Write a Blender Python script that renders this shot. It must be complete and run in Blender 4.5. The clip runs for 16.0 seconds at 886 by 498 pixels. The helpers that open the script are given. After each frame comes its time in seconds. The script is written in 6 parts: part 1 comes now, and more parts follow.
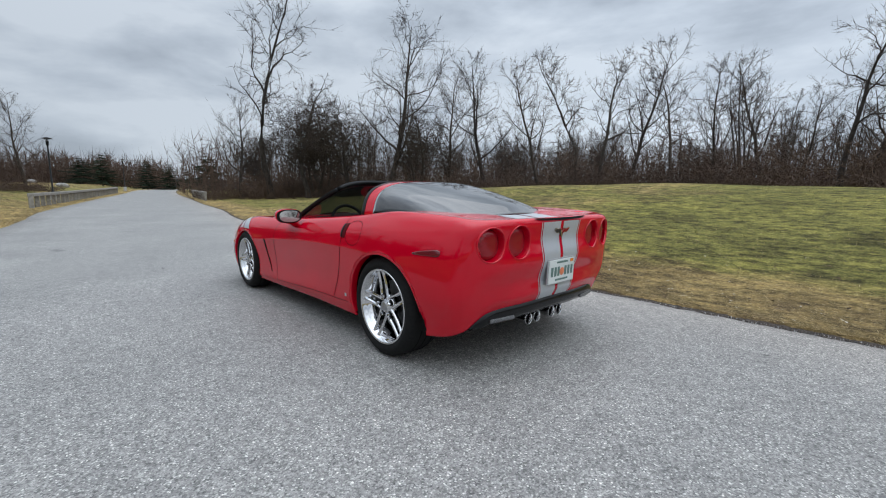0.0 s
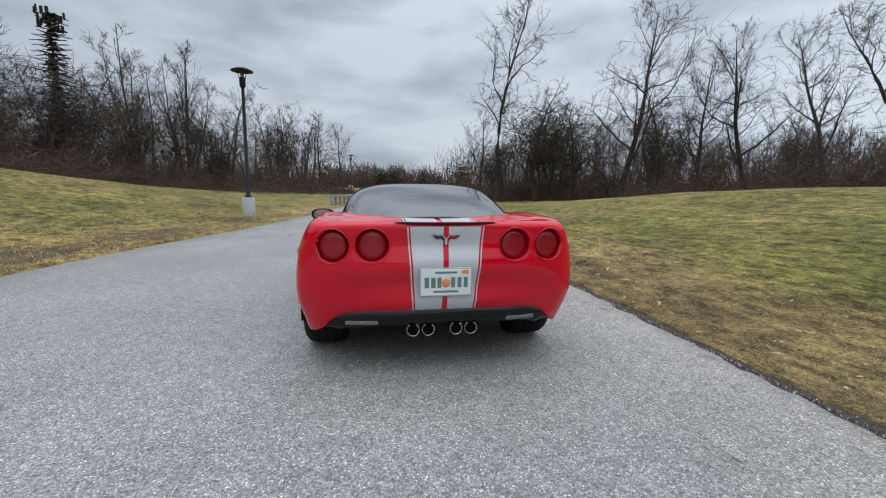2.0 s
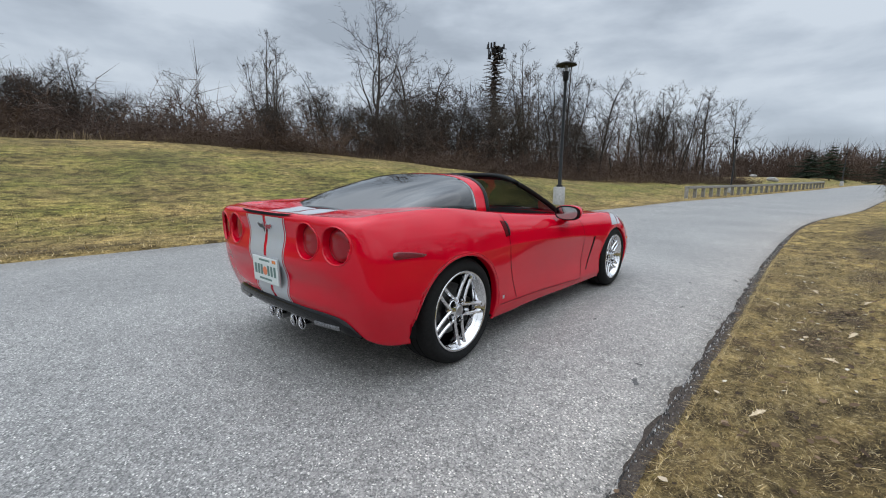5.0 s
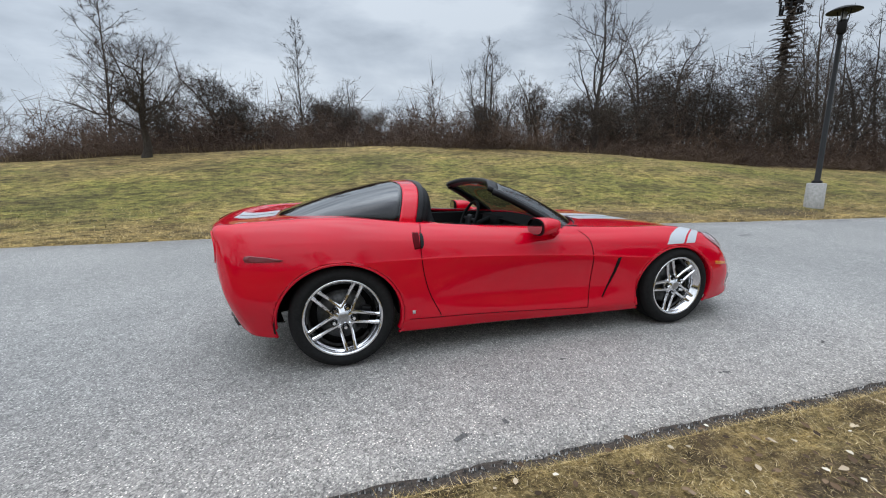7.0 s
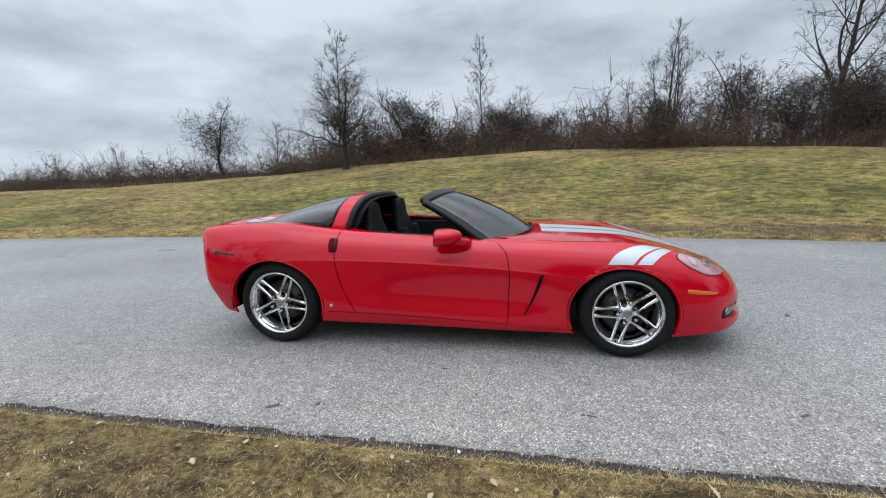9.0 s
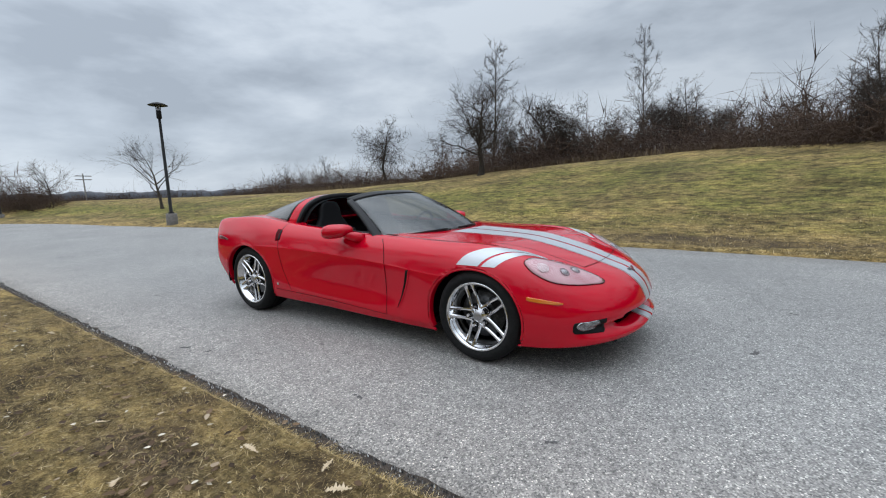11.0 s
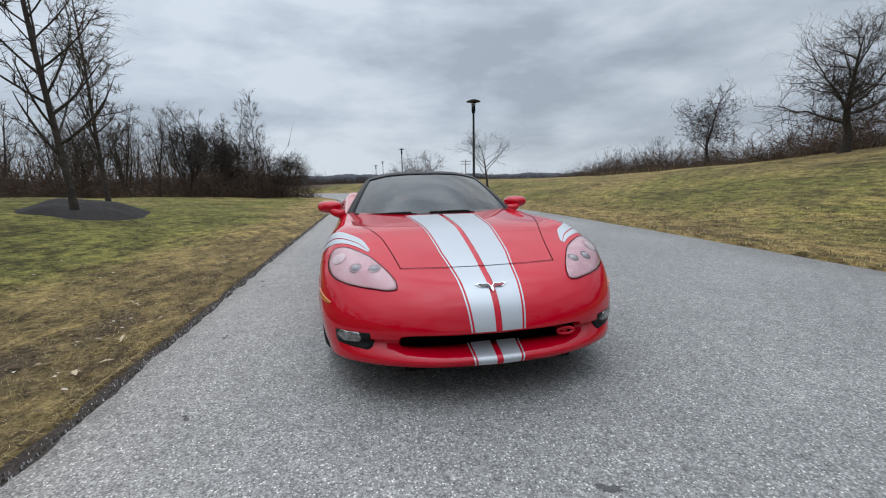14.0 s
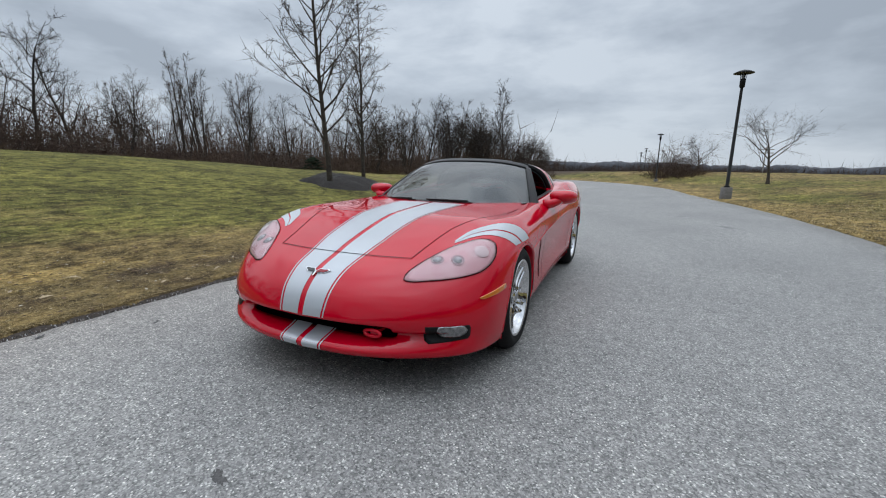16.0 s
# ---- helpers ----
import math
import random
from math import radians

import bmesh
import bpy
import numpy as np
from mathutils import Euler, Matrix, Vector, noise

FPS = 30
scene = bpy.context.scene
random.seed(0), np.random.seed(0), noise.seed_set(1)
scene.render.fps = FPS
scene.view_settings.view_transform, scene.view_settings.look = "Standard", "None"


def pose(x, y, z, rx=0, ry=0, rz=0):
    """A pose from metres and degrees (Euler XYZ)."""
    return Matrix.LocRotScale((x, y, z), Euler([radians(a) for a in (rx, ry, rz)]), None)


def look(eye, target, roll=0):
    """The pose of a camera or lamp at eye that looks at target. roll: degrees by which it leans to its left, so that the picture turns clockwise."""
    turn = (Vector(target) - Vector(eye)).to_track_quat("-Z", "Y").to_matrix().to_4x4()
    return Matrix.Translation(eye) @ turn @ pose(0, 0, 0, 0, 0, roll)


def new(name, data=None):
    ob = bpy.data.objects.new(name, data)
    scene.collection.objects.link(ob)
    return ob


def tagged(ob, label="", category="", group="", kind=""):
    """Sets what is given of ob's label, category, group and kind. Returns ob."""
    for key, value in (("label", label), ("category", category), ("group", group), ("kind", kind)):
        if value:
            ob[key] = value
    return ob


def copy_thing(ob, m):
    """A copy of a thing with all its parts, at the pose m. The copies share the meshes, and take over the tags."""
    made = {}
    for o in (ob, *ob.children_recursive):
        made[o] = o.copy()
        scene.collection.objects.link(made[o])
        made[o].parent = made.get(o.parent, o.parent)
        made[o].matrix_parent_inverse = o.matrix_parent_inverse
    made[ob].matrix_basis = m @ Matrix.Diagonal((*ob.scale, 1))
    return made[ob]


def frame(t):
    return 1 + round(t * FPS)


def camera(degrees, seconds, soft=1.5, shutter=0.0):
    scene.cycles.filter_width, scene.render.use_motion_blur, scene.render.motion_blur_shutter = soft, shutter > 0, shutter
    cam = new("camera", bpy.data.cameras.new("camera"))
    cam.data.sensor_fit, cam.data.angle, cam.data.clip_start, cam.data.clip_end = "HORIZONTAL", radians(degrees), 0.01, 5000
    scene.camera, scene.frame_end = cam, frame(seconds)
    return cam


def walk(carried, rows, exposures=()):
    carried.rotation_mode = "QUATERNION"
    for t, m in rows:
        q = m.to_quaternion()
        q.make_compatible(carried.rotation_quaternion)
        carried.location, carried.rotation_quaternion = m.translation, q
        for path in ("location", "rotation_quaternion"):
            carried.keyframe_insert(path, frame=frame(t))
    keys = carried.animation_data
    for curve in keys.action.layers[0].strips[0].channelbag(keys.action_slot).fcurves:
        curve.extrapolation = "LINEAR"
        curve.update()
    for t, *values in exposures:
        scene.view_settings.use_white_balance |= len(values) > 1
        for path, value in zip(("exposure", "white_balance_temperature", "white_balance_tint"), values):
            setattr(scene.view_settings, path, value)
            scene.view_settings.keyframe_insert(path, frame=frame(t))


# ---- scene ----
import mathutils
import mathutils.bvhtree

cam = camera(93.3, 16.0, 1.1)
PATH = [
    (0, (-3.621, 2.441, 1.115), (-2.167, 1.095, 0.839), 0.5),
    (0.5, (-3.962, 2.004, 1.127), (-2.332, 0.875, 0.864), 0.6),
    (1, (-4.166, 1.443, 1.135), (-2.39, 0.561, 0.87), 0.8),
    (1.5, (-4.382, 0.931, 1.147), (-2.496, 0.32, 0.88), 0.8),
    (2, (-4.53, 0.424, 1.125), (-2.576, 0.093, 0.855), 0.6),
    (2.5, (-4.601, -0.086, 1.151), (-2.621, -0.114, 0.87), 0.3),
    (3, (-4.573, -0.64, 1.157), (-2.614, -0.358, 0.867), 0.0),
    (3.5, (-4.366, -1.171, 1.148), (-2.479, -0.578, 0.852), 0.1),
    (4, (-4.096, -1.642, 1.141), (-2.318, -0.778, 0.833), 0.2),
    (4.5, (-3.678, -2.006, 1.144), (-2.032, -0.915, 0.828), 0.5),
    (5, (-3.32, -2.433, 1.163), (-1.828, -1.145, 0.825), 0.7),
    (5.2, (-3.168, -2.551, 1.178), (-1.742, -1.191, 0.836), 0.8),
    (7.3, (-1.193, -3.648, 1.283), (-0.778, -1.727, 0.913), -0.5),
    (7.5, (-1.021, -3.712, 1.274), (-0.698, -1.773, 0.907), -0.6),
    (8, (-0.489, -3.833, 1.313), (-0.41, -1.869, 0.943), -0.9),
    (8.5, (0.073, -3.892, 1.32), (-0.086, -1.931, 0.96), -1.4),
    (9, (0.588, -3.88, 1.32), (0.231, -1.942, 0.978), -1.7),
    (9.2, (0.863, -3.9, 1.305), (0.41, -1.981, 0.974), -1.9),
    (11.3, (2.95, -3.132, 1.187), (1.744, -1.563, 0.896), -1.7),
    (11.5, (3.094, -3.001, 1.172), (1.821, -1.487, 0.878), -1.6),
    (12, (3.43, -2.647, 1.179), (1.991, -1.291, 0.878), -1.6),
    (12.5, (3.753, -2.252, 1.162), (2.153, -1.089, 0.866), -1.8),
    (13, (3.945, -1.696, 1.151), (2.194, -0.776, 0.851), -1.4),
    (13.5, (4.133, -1.163, 1.154), (2.265, -0.518, 0.844), -1.2),
    (14, (4.179, -0.635, 1.116), (2.241, -0.263, 0.792), -1.1),
    (14.5, (4.217, -0.068, 1.136), (2.249, 0.009, 0.786), -0.9),
    (15, (4.155, 0.517, 1.124), (2.201, 0.305, 0.756), -0.2),
    (15.5, (4.041, 1.08, 1.134), (2.149, 0.556, 0.752), 0.6),
    (16, (3.851, 1.463, 1.127), (2.055, 0.672, 0.739), 1.2),
]
walk(cam, [(t, look(eye, target, roll)) for t, eye, target, roll in PATH],
     exposures=[(0, -0.06), (2, -0.03), (5, 0.03), (7.4, 0.12), (9.1, 0.05), (11.4, -0.15), (13, -0.25), (14.5, -0.28), (16, -0.34)])

# ---- light: overcast winter day ----
world = bpy.data.worlds.new("overcast_sky")
scene.world = world
world.use_nodes = True
wt = world.node_tree
wt.nodes.clear()
w_out = wt.nodes.new("ShaderNodeOutputWorld")
w_bg = wt.nodes.new("ShaderNodeBackground")
w_sky = wt.nodes.new("ShaderNodeTexSky")
w_sky.sky_type = "NISHITA"
w_sky.sun_disc = False
w_sky.sun_elevation = radians(53)
w_sky.sun_rotation = radians(228)
w_co = wt.nodes.new("ShaderNodeTexCoord")
w_sep = wt.nodes.new("ShaderNodeSeparateXYZ")
wt.links.new(w_co.outputs["Generated"], w_sep.inputs[0])
# cloud banks lie drawn out along the horizon
w_abs = wt.nodes.new("ShaderNodeMath"); w_abs.operation = "ABSOLUTE"
wt.links.new(w_sep.outputs["Z"], w_abs.inputs[0])
w_flat = wt.nodes.new("ShaderNodeVectorMath"); w_flat.operation = "MULTIPLY_ADD"
w_flat.inputs[1].default_value = (1.0, 1.0, 2.9)
w_flat.inputs[2].default_value = (3.7, 1.4, 0.6)
wt.links.new(w_co.outputs["Generated"], w_flat.inputs[0])
w_n1 = wt.nodes.new("ShaderNodeTexNoise")
w_n1.inputs["Scale"].default_value = 2.6
w_n1.inputs["Detail"].default_value = 6
w_n1.inputs["Roughness"].default_value = 0.54
w_n1.inputs["Distortion"].default_value = 0.12
wt.links.new(w_flat.outputs[0], w_n1.inputs["Vector"])
w_ramp = wt.nodes.new("ShaderNodeValToRGB")
w_ramp.color_ramp.elements[0].position = 0.34
w_ramp.color_ramp.elements[0].color = (0.418, 0.480, 0.562, 1)
w_ramp.color_ramp.elements[1].position = 0.57
w_ramp.color_ramp.elements[1].color = (0.685, 0.762, 0.853, 1)
e = w_ramp.color_ramp.elements.new(0.46)
e.color = (0.550, 0.624, 0.718, 1)
wt.links.new(w_n1.outputs["Fac"], w_ramp.inputs["Fac"])
w_skys = wt.nodes.new("ShaderNodeMix"); w_skys.data_type = "RGBA"; w_skys.blend_type = "MULTIPLY"
w_skys.inputs["Factor"].default_value = 1.0
w_skys.inputs["B"].default_value = (0.09, 0.09, 0.09, 1)
wt.links.new(w_sky.outputs["Color"], w_skys.inputs["A"])
w_mix = wt.nodes.new("ShaderNodeMix"); w_mix.data_type = "RGBA"
w_mix.inputs["Factor"].default_value = 0.93
wt.links.new(w_skys.outputs["Result"], w_mix.inputs["A"])
wt.links.new(w_ramp.outputs["Color"], w_mix.inputs["B"])
# an overcast sky is brightest overhead
w_pow = wt.nodes.new("ShaderNodeMath"); w_pow.operation = "POWER"; w_pow.inputs[1].default_value = 4.0
wt.links.new(w_abs.outputs[0], w_pow.inputs[0])
w_up = wt.nodes.new("ShaderNodeMapRange")
w_up.inputs["From Min"].default_value, w_up.inputs["From Max"].default_value = 0.0, 1.0
w_up.inputs["To Min"].default_value, w_up.inputs["To Max"].default_value = 0.84, 4.2
wt.links.new(w_pow.outputs[0], w_up.inputs["Value"])
# and brighter on the side where the sun stands behind the cloud
w_side = wt.nodes.new("ShaderNodeMapRange")
w_side.inputs["From Min"].default_value, w_side.inputs["From Max"].default_value = -1.0, 1.0
w_side.inputs["To Min"].default_value, w_side.inputs["To Max"].default_value = 0.84, 1.15
w_dot = wt.nodes.new("ShaderNodeVectorMath"); w_dot.operation = "DOT_PRODUCT"
w_dot.inputs[1].default_value = (-0.72, -0.69, 0.0)
wt.links.new(w_co.outputs["Generated"], w_dot.inputs[0])
wt.links.new(w_dot.outputs["Value"], w_side.inputs["Value"])
w_both = wt.nodes.new("ShaderNodeMath"); w_both.operation = "MULTIPLY"
wt.links.new(w_up.outputs[0], w_both.inputs[0])
wt.links.new(w_side.outputs[0], w_both.inputs[1])
w_mul = wt.nodes.new("ShaderNodeVectorMath"); w_mul.operation = "SCALE"
wt.links.new(w_mix.outputs["Result"], w_mul.inputs[0])
wt.links.new(w_both.outputs[0], w_mul.inputs["Scale"])
wt.links.new(w_mul.outputs[0], w_bg.inputs["Color"])
w_bg.inputs["Strength"].default_value = 1.22
wt.links.new(w_bg.outputs[0], w_out.inputs[0])

sun_data = bpy.data.lights.new("sun", "SUN")
sun_data.energy = 0.7
sun_data.angle = radians(130)
sun_data.color = (1.0, 0.97, 0.93)
sun = new("sun", sun_data)
sun.matrix_world = look((-20, -18, 36), (0, 0, 0))

# ---- materials ----
def principled(name, color=(0.5, 0.5, 0.5), rough=0.5, metal=0.0, coat=0.0, spec=0.5):
    m = bpy.data.materials.new(name)
    m.use_nodes = True
    b = m.node_tree.nodes["Principled BSDF"]
    b.inputs["Base Color"].default_value = (*color, 1)
    b.inputs["Roughness"].default_value = rough
    b.inputs["Metallic"].default_value = metal
    b.inputs["Coat Weight"].default_value = coat
    b.inputs["Coat Roughness"].default_value = 0.03
    b.inputs["Specular IOR Level"].default_value = spec
    return m, m.node_tree, b


def noise_node(nt, scale, detail=4, rough=0.55, vec=None, kind="ShaderNodeTexNoise"):
    n = nt.nodes.new(kind)
    n.inputs["Scale"].default_value = scale
    if "Detail" in n.inputs:
        n.inputs["Detail"].default_value = detail
    if "Roughness" in n.inputs:
        n.inputs["Roughness"].default_value = rough
    if vec is not None:
        nt.links.new(vec, n.inputs["Vector"])
    return n


def ramp(nt, fac, stops):
    r = nt.nodes.new("ShaderNodeValToRGB")
    els = r.color_ramp.elements
    els[0].position, els[0].color = stops[0][0], (*stops[0][1], 1)
    els[1].position, els[1].color = stops[-1][0], (*stops[-1][1], 1)
    for p, c in stops[1:-1]:
        els.new(p).color = (*c, 1)
    nt.links.new(fac, r.inputs["Fac"])
    return r.outputs["Color"]


def mix(nt, fac, a, b, mode="MIX"):
    m = nt.nodes.new("ShaderNodeMix")
    m.data_type, m.blend_type = "RGBA", mode
    for v, k in ((fac, "Factor"), (a, "A"), (b, "B")):
        if isinstance(v, (int, float)):
            m.inputs[k].default_value = v
        elif isinstance(v, tuple):
            m.inputs[k].default_value = (*v, 1)
        else:
            nt.links.new(v, m.inputs[k])
    return m.outputs["Result"]


def bump(nt, b, height, strength, dist):
    n = nt.nodes.new("ShaderNodeBump")
    n.inputs["Strength"].default_value = strength
    n.inputs["Distance"].default_value = dist
    nt.links.new(height, n.inputs["Height"])
    nt.links.new(n.outputs[0], b.inputs["Normal"])


def coords(nt, which="Object"):
    return nt.nodes.new("ShaderNodeTexCoord").outputs[which]


def make_asphalt():
    m, nt, b = principled("worn_asphalt", rough=0.62)
    co = coords(nt)
    agg = nt.nodes.new("ShaderNodeTexVoronoi")
    agg.inputs["Scale"].default_value = 135
    nt.links.new(co, agg.inputs["Vector"])
    stone = ramp(nt, agg.outputs["Color"], [(0.0, (0.075, 0.074, 0.074)), (0.4, (0.235, 0.233, 0.231)), (0.75, (0.365, 0.362, 0.356)), (0.9, (0.56, 0.554, 0.542)), (1.0, (0.92, 0.91, 0.88))])
    gap = ramp(nt, agg.outputs["Distance"], [(0.0, (1, 1, 1)), (0.55, (0.86, 0.86, 0.86)), (0.9, (0.55, 0.55, 0.55))])
    c = mix(nt, 0.75, stone, gap, "MULTIPLY")
    # scattered pale chips of quartz, each cell has one or none
    chip = nt.nodes.new("ShaderNodeTexVoronoi")
    chip.inputs["Scale"].default_value = 62
    nt.links.new(co, chip.inputs["Vector"])
    small = ramp(nt, chip.outputs["Distance"], [(0.20, (1, 1, 1)), (0.30, (0, 0, 0))])
    rare = ramp(nt, chip.outputs["Color"], [(0.68, (0, 0, 0)), (0.72, (1, 1, 1))])
    c = mix(nt, mix(nt, 1.0, small, rare, "MULTIPLY"), c, (0.72, 0.71, 0.69))
    mid = noise_node(nt, 9, 5, 0.7, co)
    c = mix(nt, 0.75, c, ramp(nt, mid.outputs["Fac"], [(0.3, (0.72, 0.72, 0.73)), (0.7, (1.2, 1.2, 1.19))]), "MULTIPLY")
    pits = noise_node(nt, 34, 3, 0.6, co)
    c = mix(nt, 1.0, c, ramp(nt, pits.outputs["Fac"], [(0.32, (0.62, 0.62, 0.63)), (0.44, (1.0, 1.0, 1.0)), (0.66, (1.06, 1.06, 1.05))]), "MULTIPLY")
    big = noise_node(nt, 0.45, 4, 0.6, co)
    c = mix(nt, 1.0, c, ramp(nt, big.outputs["Fac"], [(0.3, (0.76, 0.745, 0.72)), (0.7, (1.07, 1.045, 1.0))]), "MULTIPLY")
    # a few dark scuffs and patches of oil
    sp = noise_node(nt, 1.3, 2, 0.5, co)
    c = mix(nt, ramp(nt, sp.outputs["Fac"], [(0.70, (0, 0, 0)), (0.76, (0.7, 0.7, 0.7))]), c, (0.06, 0.06, 0.062))
    # pale dust washed towards the edges
    at = nt.nodes.new("ShaderNodeAttribute")
    at.attribute_name = "dust"
    c = mix(nt, at.outputs["Color"], c, mix(nt, 1.0, c, (1.20, 1.12, 1.06), "MULTIPLY"))
    nt.links.new(c, b.inputs["Base Color"])
    bump(nt, b, agg.outputs["Distance"], 0.5, 0.004)
    return m


def make_edge():
    m, nt, b = principled("broken_asphalt_edge", rough=0.95, spec=0.15)
    co = coords(nt)
    v = noise_node(nt, 60, 6, 0.7, co)
    nt.links.new(ramp(nt, v.outputs["Fac"], [(0.3, (0.030, 0.024, 0.020)), (0.55, (0.082, 0.066, 0.055)), (0.78, (0.18, 0.155, 0.135))]), b.inputs["Base Color"])
    bump(nt, b, v.outputs["Fac"], 0.8, 0.02)
    return m


def make_lawn():
    m, nt, b = principled("winter_lawn", rough=0.95, spec=0.2)
    geo = nt.nodes.new("ShaderNodeNewGeometry").outputs["Position"]
    coarse = noise_node(nt, 26, 6, 0.75, geo)
    strands = noise_node(nt, 120, 4, 0.7, geo)
    both = nt.nodes.new("ShaderNodeMix")
    both.inputs["Factor"].default_value = 0.45
    nt.links.new(coarse.outputs["Fac"], both.inputs["A"])
    nt.links.new(strands.outputs["Fac"], both.inputs["B"])
    fine = both
    # patches lie drawn out along the bank
    drawn = nt.nodes.new("ShaderNodeVectorMath")
    drawn.operation = "MULTIPLY"
    drawn.inputs[1].default_value = (0.62, 1.0, 1.0)
    nt.links.new(geo, drawn.inputs[0])
    mid = noise_node(nt, 1.3, 7, 0.75, drawn.outputs[0])
    big = noise_node(nt, 0.16, 4, 0.6, geo)
    green = ramp(nt, fine.outputs["Result"], [(0.36, (0.034, 0.038, 0.010)), (0.5, (0.172, 0.160, 0.042)), (0.64, (0.375, 0.343, 0.112))])
    straw = ramp(nt, fine.outputs["Result"], [(0.36, (0.045, 0.032, 0.013)), (0.5, (0.275, 0.196, 0.078)), (0.64, (0.60, 0.46, 0.22))])
    f = mix(nt, 0.5, mid.outputs["Fac"], big.outputs["Fac"])
    # the strip along the road is the driest: the attribute says how far it lies from the asphalt
    at = nt.nodes.new("ShaderNodeAttribute")
    at.attribute_name = "dry"
    f2 = mix(nt, 1.0, f, at.outputs["Color"], "ADD")
    c = mix(nt, ramp(nt, f2, [(0.43, (0, 0, 0)), (0.58, (1, 1, 1))]), green, straw)
    # darker worn and mossy patches, a metre or two across
    worn = noise_node(nt, 0.8, 7, 0.72, drawn.outputs[0])
    c = mix(nt, 1.0, c, ramp(nt, worn.outputs["Fac"], [(0.34, (0.42, 0.40, 0.38)), (0.5, (0.90, 0.90, 0.88)), (0.66, (1.30, 1.25, 1.14))]), "MULTIPLY")
    # tufts a hand or two across
    tufts = noise_node(nt, 5.5, 6, 0.78, drawn.outputs[0])
    c = mix(nt, 1.0, c, ramp(nt, tufts.outputs["Fac"], [(0.39, (0.30, 0.29, 0.28)), (0.5, (0.95, 0.95, 0.93)), (0.61, (1.6, 1.55, 1.42))]), "MULTIPLY")
    wood = nt.nodes.new("ShaderNodeAttribute")
    wood.attribute_name = "litter"
    litter = ramp(nt, fine.outputs["Result"], [(0.36, (0.025, 0.018, 0.013)), (0.5, (0.07, 0.05, 0.036)), (0.64, (0.14, 0.10, 0.07))])
    c = mix(nt, wood.outputs["Color"], c, litter)
    soil = noise_node(nt, 0.9, 4, 0.6, geo)
    sf = mix(nt, 1.0, soil.outputs["Fac"], at.outputs["Color"], "ADD")
    c = mix(nt, ramp(nt, sf, [(0.80, (0, 0, 0)), (0.95, (0.65, 0.65, 0.65))]), c, (0.10, 0.066, 0.04))
    nt.links.new(c, b.inputs["Base Color"])
    bump(nt, b, fine.outputs["Result"], 0.9, 0.05)
    return m


def make_bark(name, lo, hi):
    m, nt, b = principled(name, rough=0.95, spec=0.15)
    co = coords(nt)
    n = noise_node(nt, 7, 5, 0.7, co)
    obi = nt.nodes.new("ShaderNodeObjectInfo")
    c = ramp(nt, n.outputs["Fac"], [(0.3, lo), (0.7, hi)])
    c = mix(nt, 1.0, c, ramp(nt, obi.outputs["Random"], [(0, (0.75, 0.75, 0.78)), (1, (1.25, 1.2, 1.12))]), "MULTIPLY")
    nt.links.new(c, b.inputs["Base Color"])
    bump(nt, b, n.outputs["Fac"], 0.6, 0.03)
    return m


def make_blades(name, cols):
    m, nt, b = principled(name, rough=0.8, spec=0.2)
    g = nt.nodes.new("ShaderNodeNewGeometry")
    nt.links.new(ramp(nt, g.outputs["Random Per Island"], cols), b.inputs["Base Color"])
    return m


def make_paint(name, color, coat=1.0):
    m, nt, b = principled(name, color, 0.5, 0.0, coat, 0.0)
    b.inputs["Coat IOR"].default_value = 1.46
    co = coords(nt)
    n = noise_node(nt, 2.2, 3, 0.5, co)
    nt.links.new(mix(nt, 1.0, color, ramp(nt, n.outputs["Fac"], [(0.3, (0.93, 0.93, 0.93)), (0.7, (1.04, 1.04, 1.04))]), "MULTIPLY"), b.inputs["Base Color"])
    d = noise_node(nt, 60, 4, 0.6, co)
    r = nt.nodes.new("ShaderNodeMapRange")
    r.inputs["To Min"].default_value, r.inputs["To Max"].default_value = 0.015, 0.07
    nt.links.new(d.outputs["Fac"], r.inputs["Value"])
    nt.links.new(r.outputs[0], b.inputs["Coat Roughness"])
    return m


def make_glass(name, tint, ior=1.8, gloss_rough=0.02, power=4.0):
    """Tinted glass: a dark see-through body under a glossy skin."""
    m = bpy.data.materials.new(name)
    m.use_nodes = True
    nt = m.node_tree
    nt.nodes.clear()
    out = nt.nodes.new("ShaderNodeOutputMaterial")
    tr = nt.nodes.new("ShaderNodeBsdfTransparent")
    tr.inputs["Color"].default_value = (*tint, 1)
    gl = nt.nodes.new("ShaderNodeBsdfGlossy")
    gl.inputs["Roughness"].default_value = gloss_rough
    # gloss rises towards grazing angles, alike on both faces of the pane
    lw = nt.nodes.new("ShaderNodeLayerWeight")
    lw.inputs["Blend"].default_value = 0.5
    pw = nt.nodes.new("ShaderNodeMath")
    pw.operation = "POWER"
    pw.inputs[1].default_value = power
    nt.links.new(lw.outputs["Facing"], pw.inputs[0])
    fr = nt.nodes.new("ShaderNodeMapRange")
    fr.inputs["To Min"].default_value = ((ior - 1) / (ior + 1)) ** 2
    fr.inputs["To Max"].default_value = 0.95
    nt.links.new(pw.outputs[0], fr.inputs["Value"])
    mx = nt.nodes.new("ShaderNodeMixShader")
    nt.links.new(fr.outputs[0], mx.inputs[0])
    nt.links.new(tr.outputs[0], mx.inputs[1])
    nt.links.new(gl.outputs[0], mx.inputs[2])
    nt.links.new(mx.outputs[0], out.inputs[0])
    return m


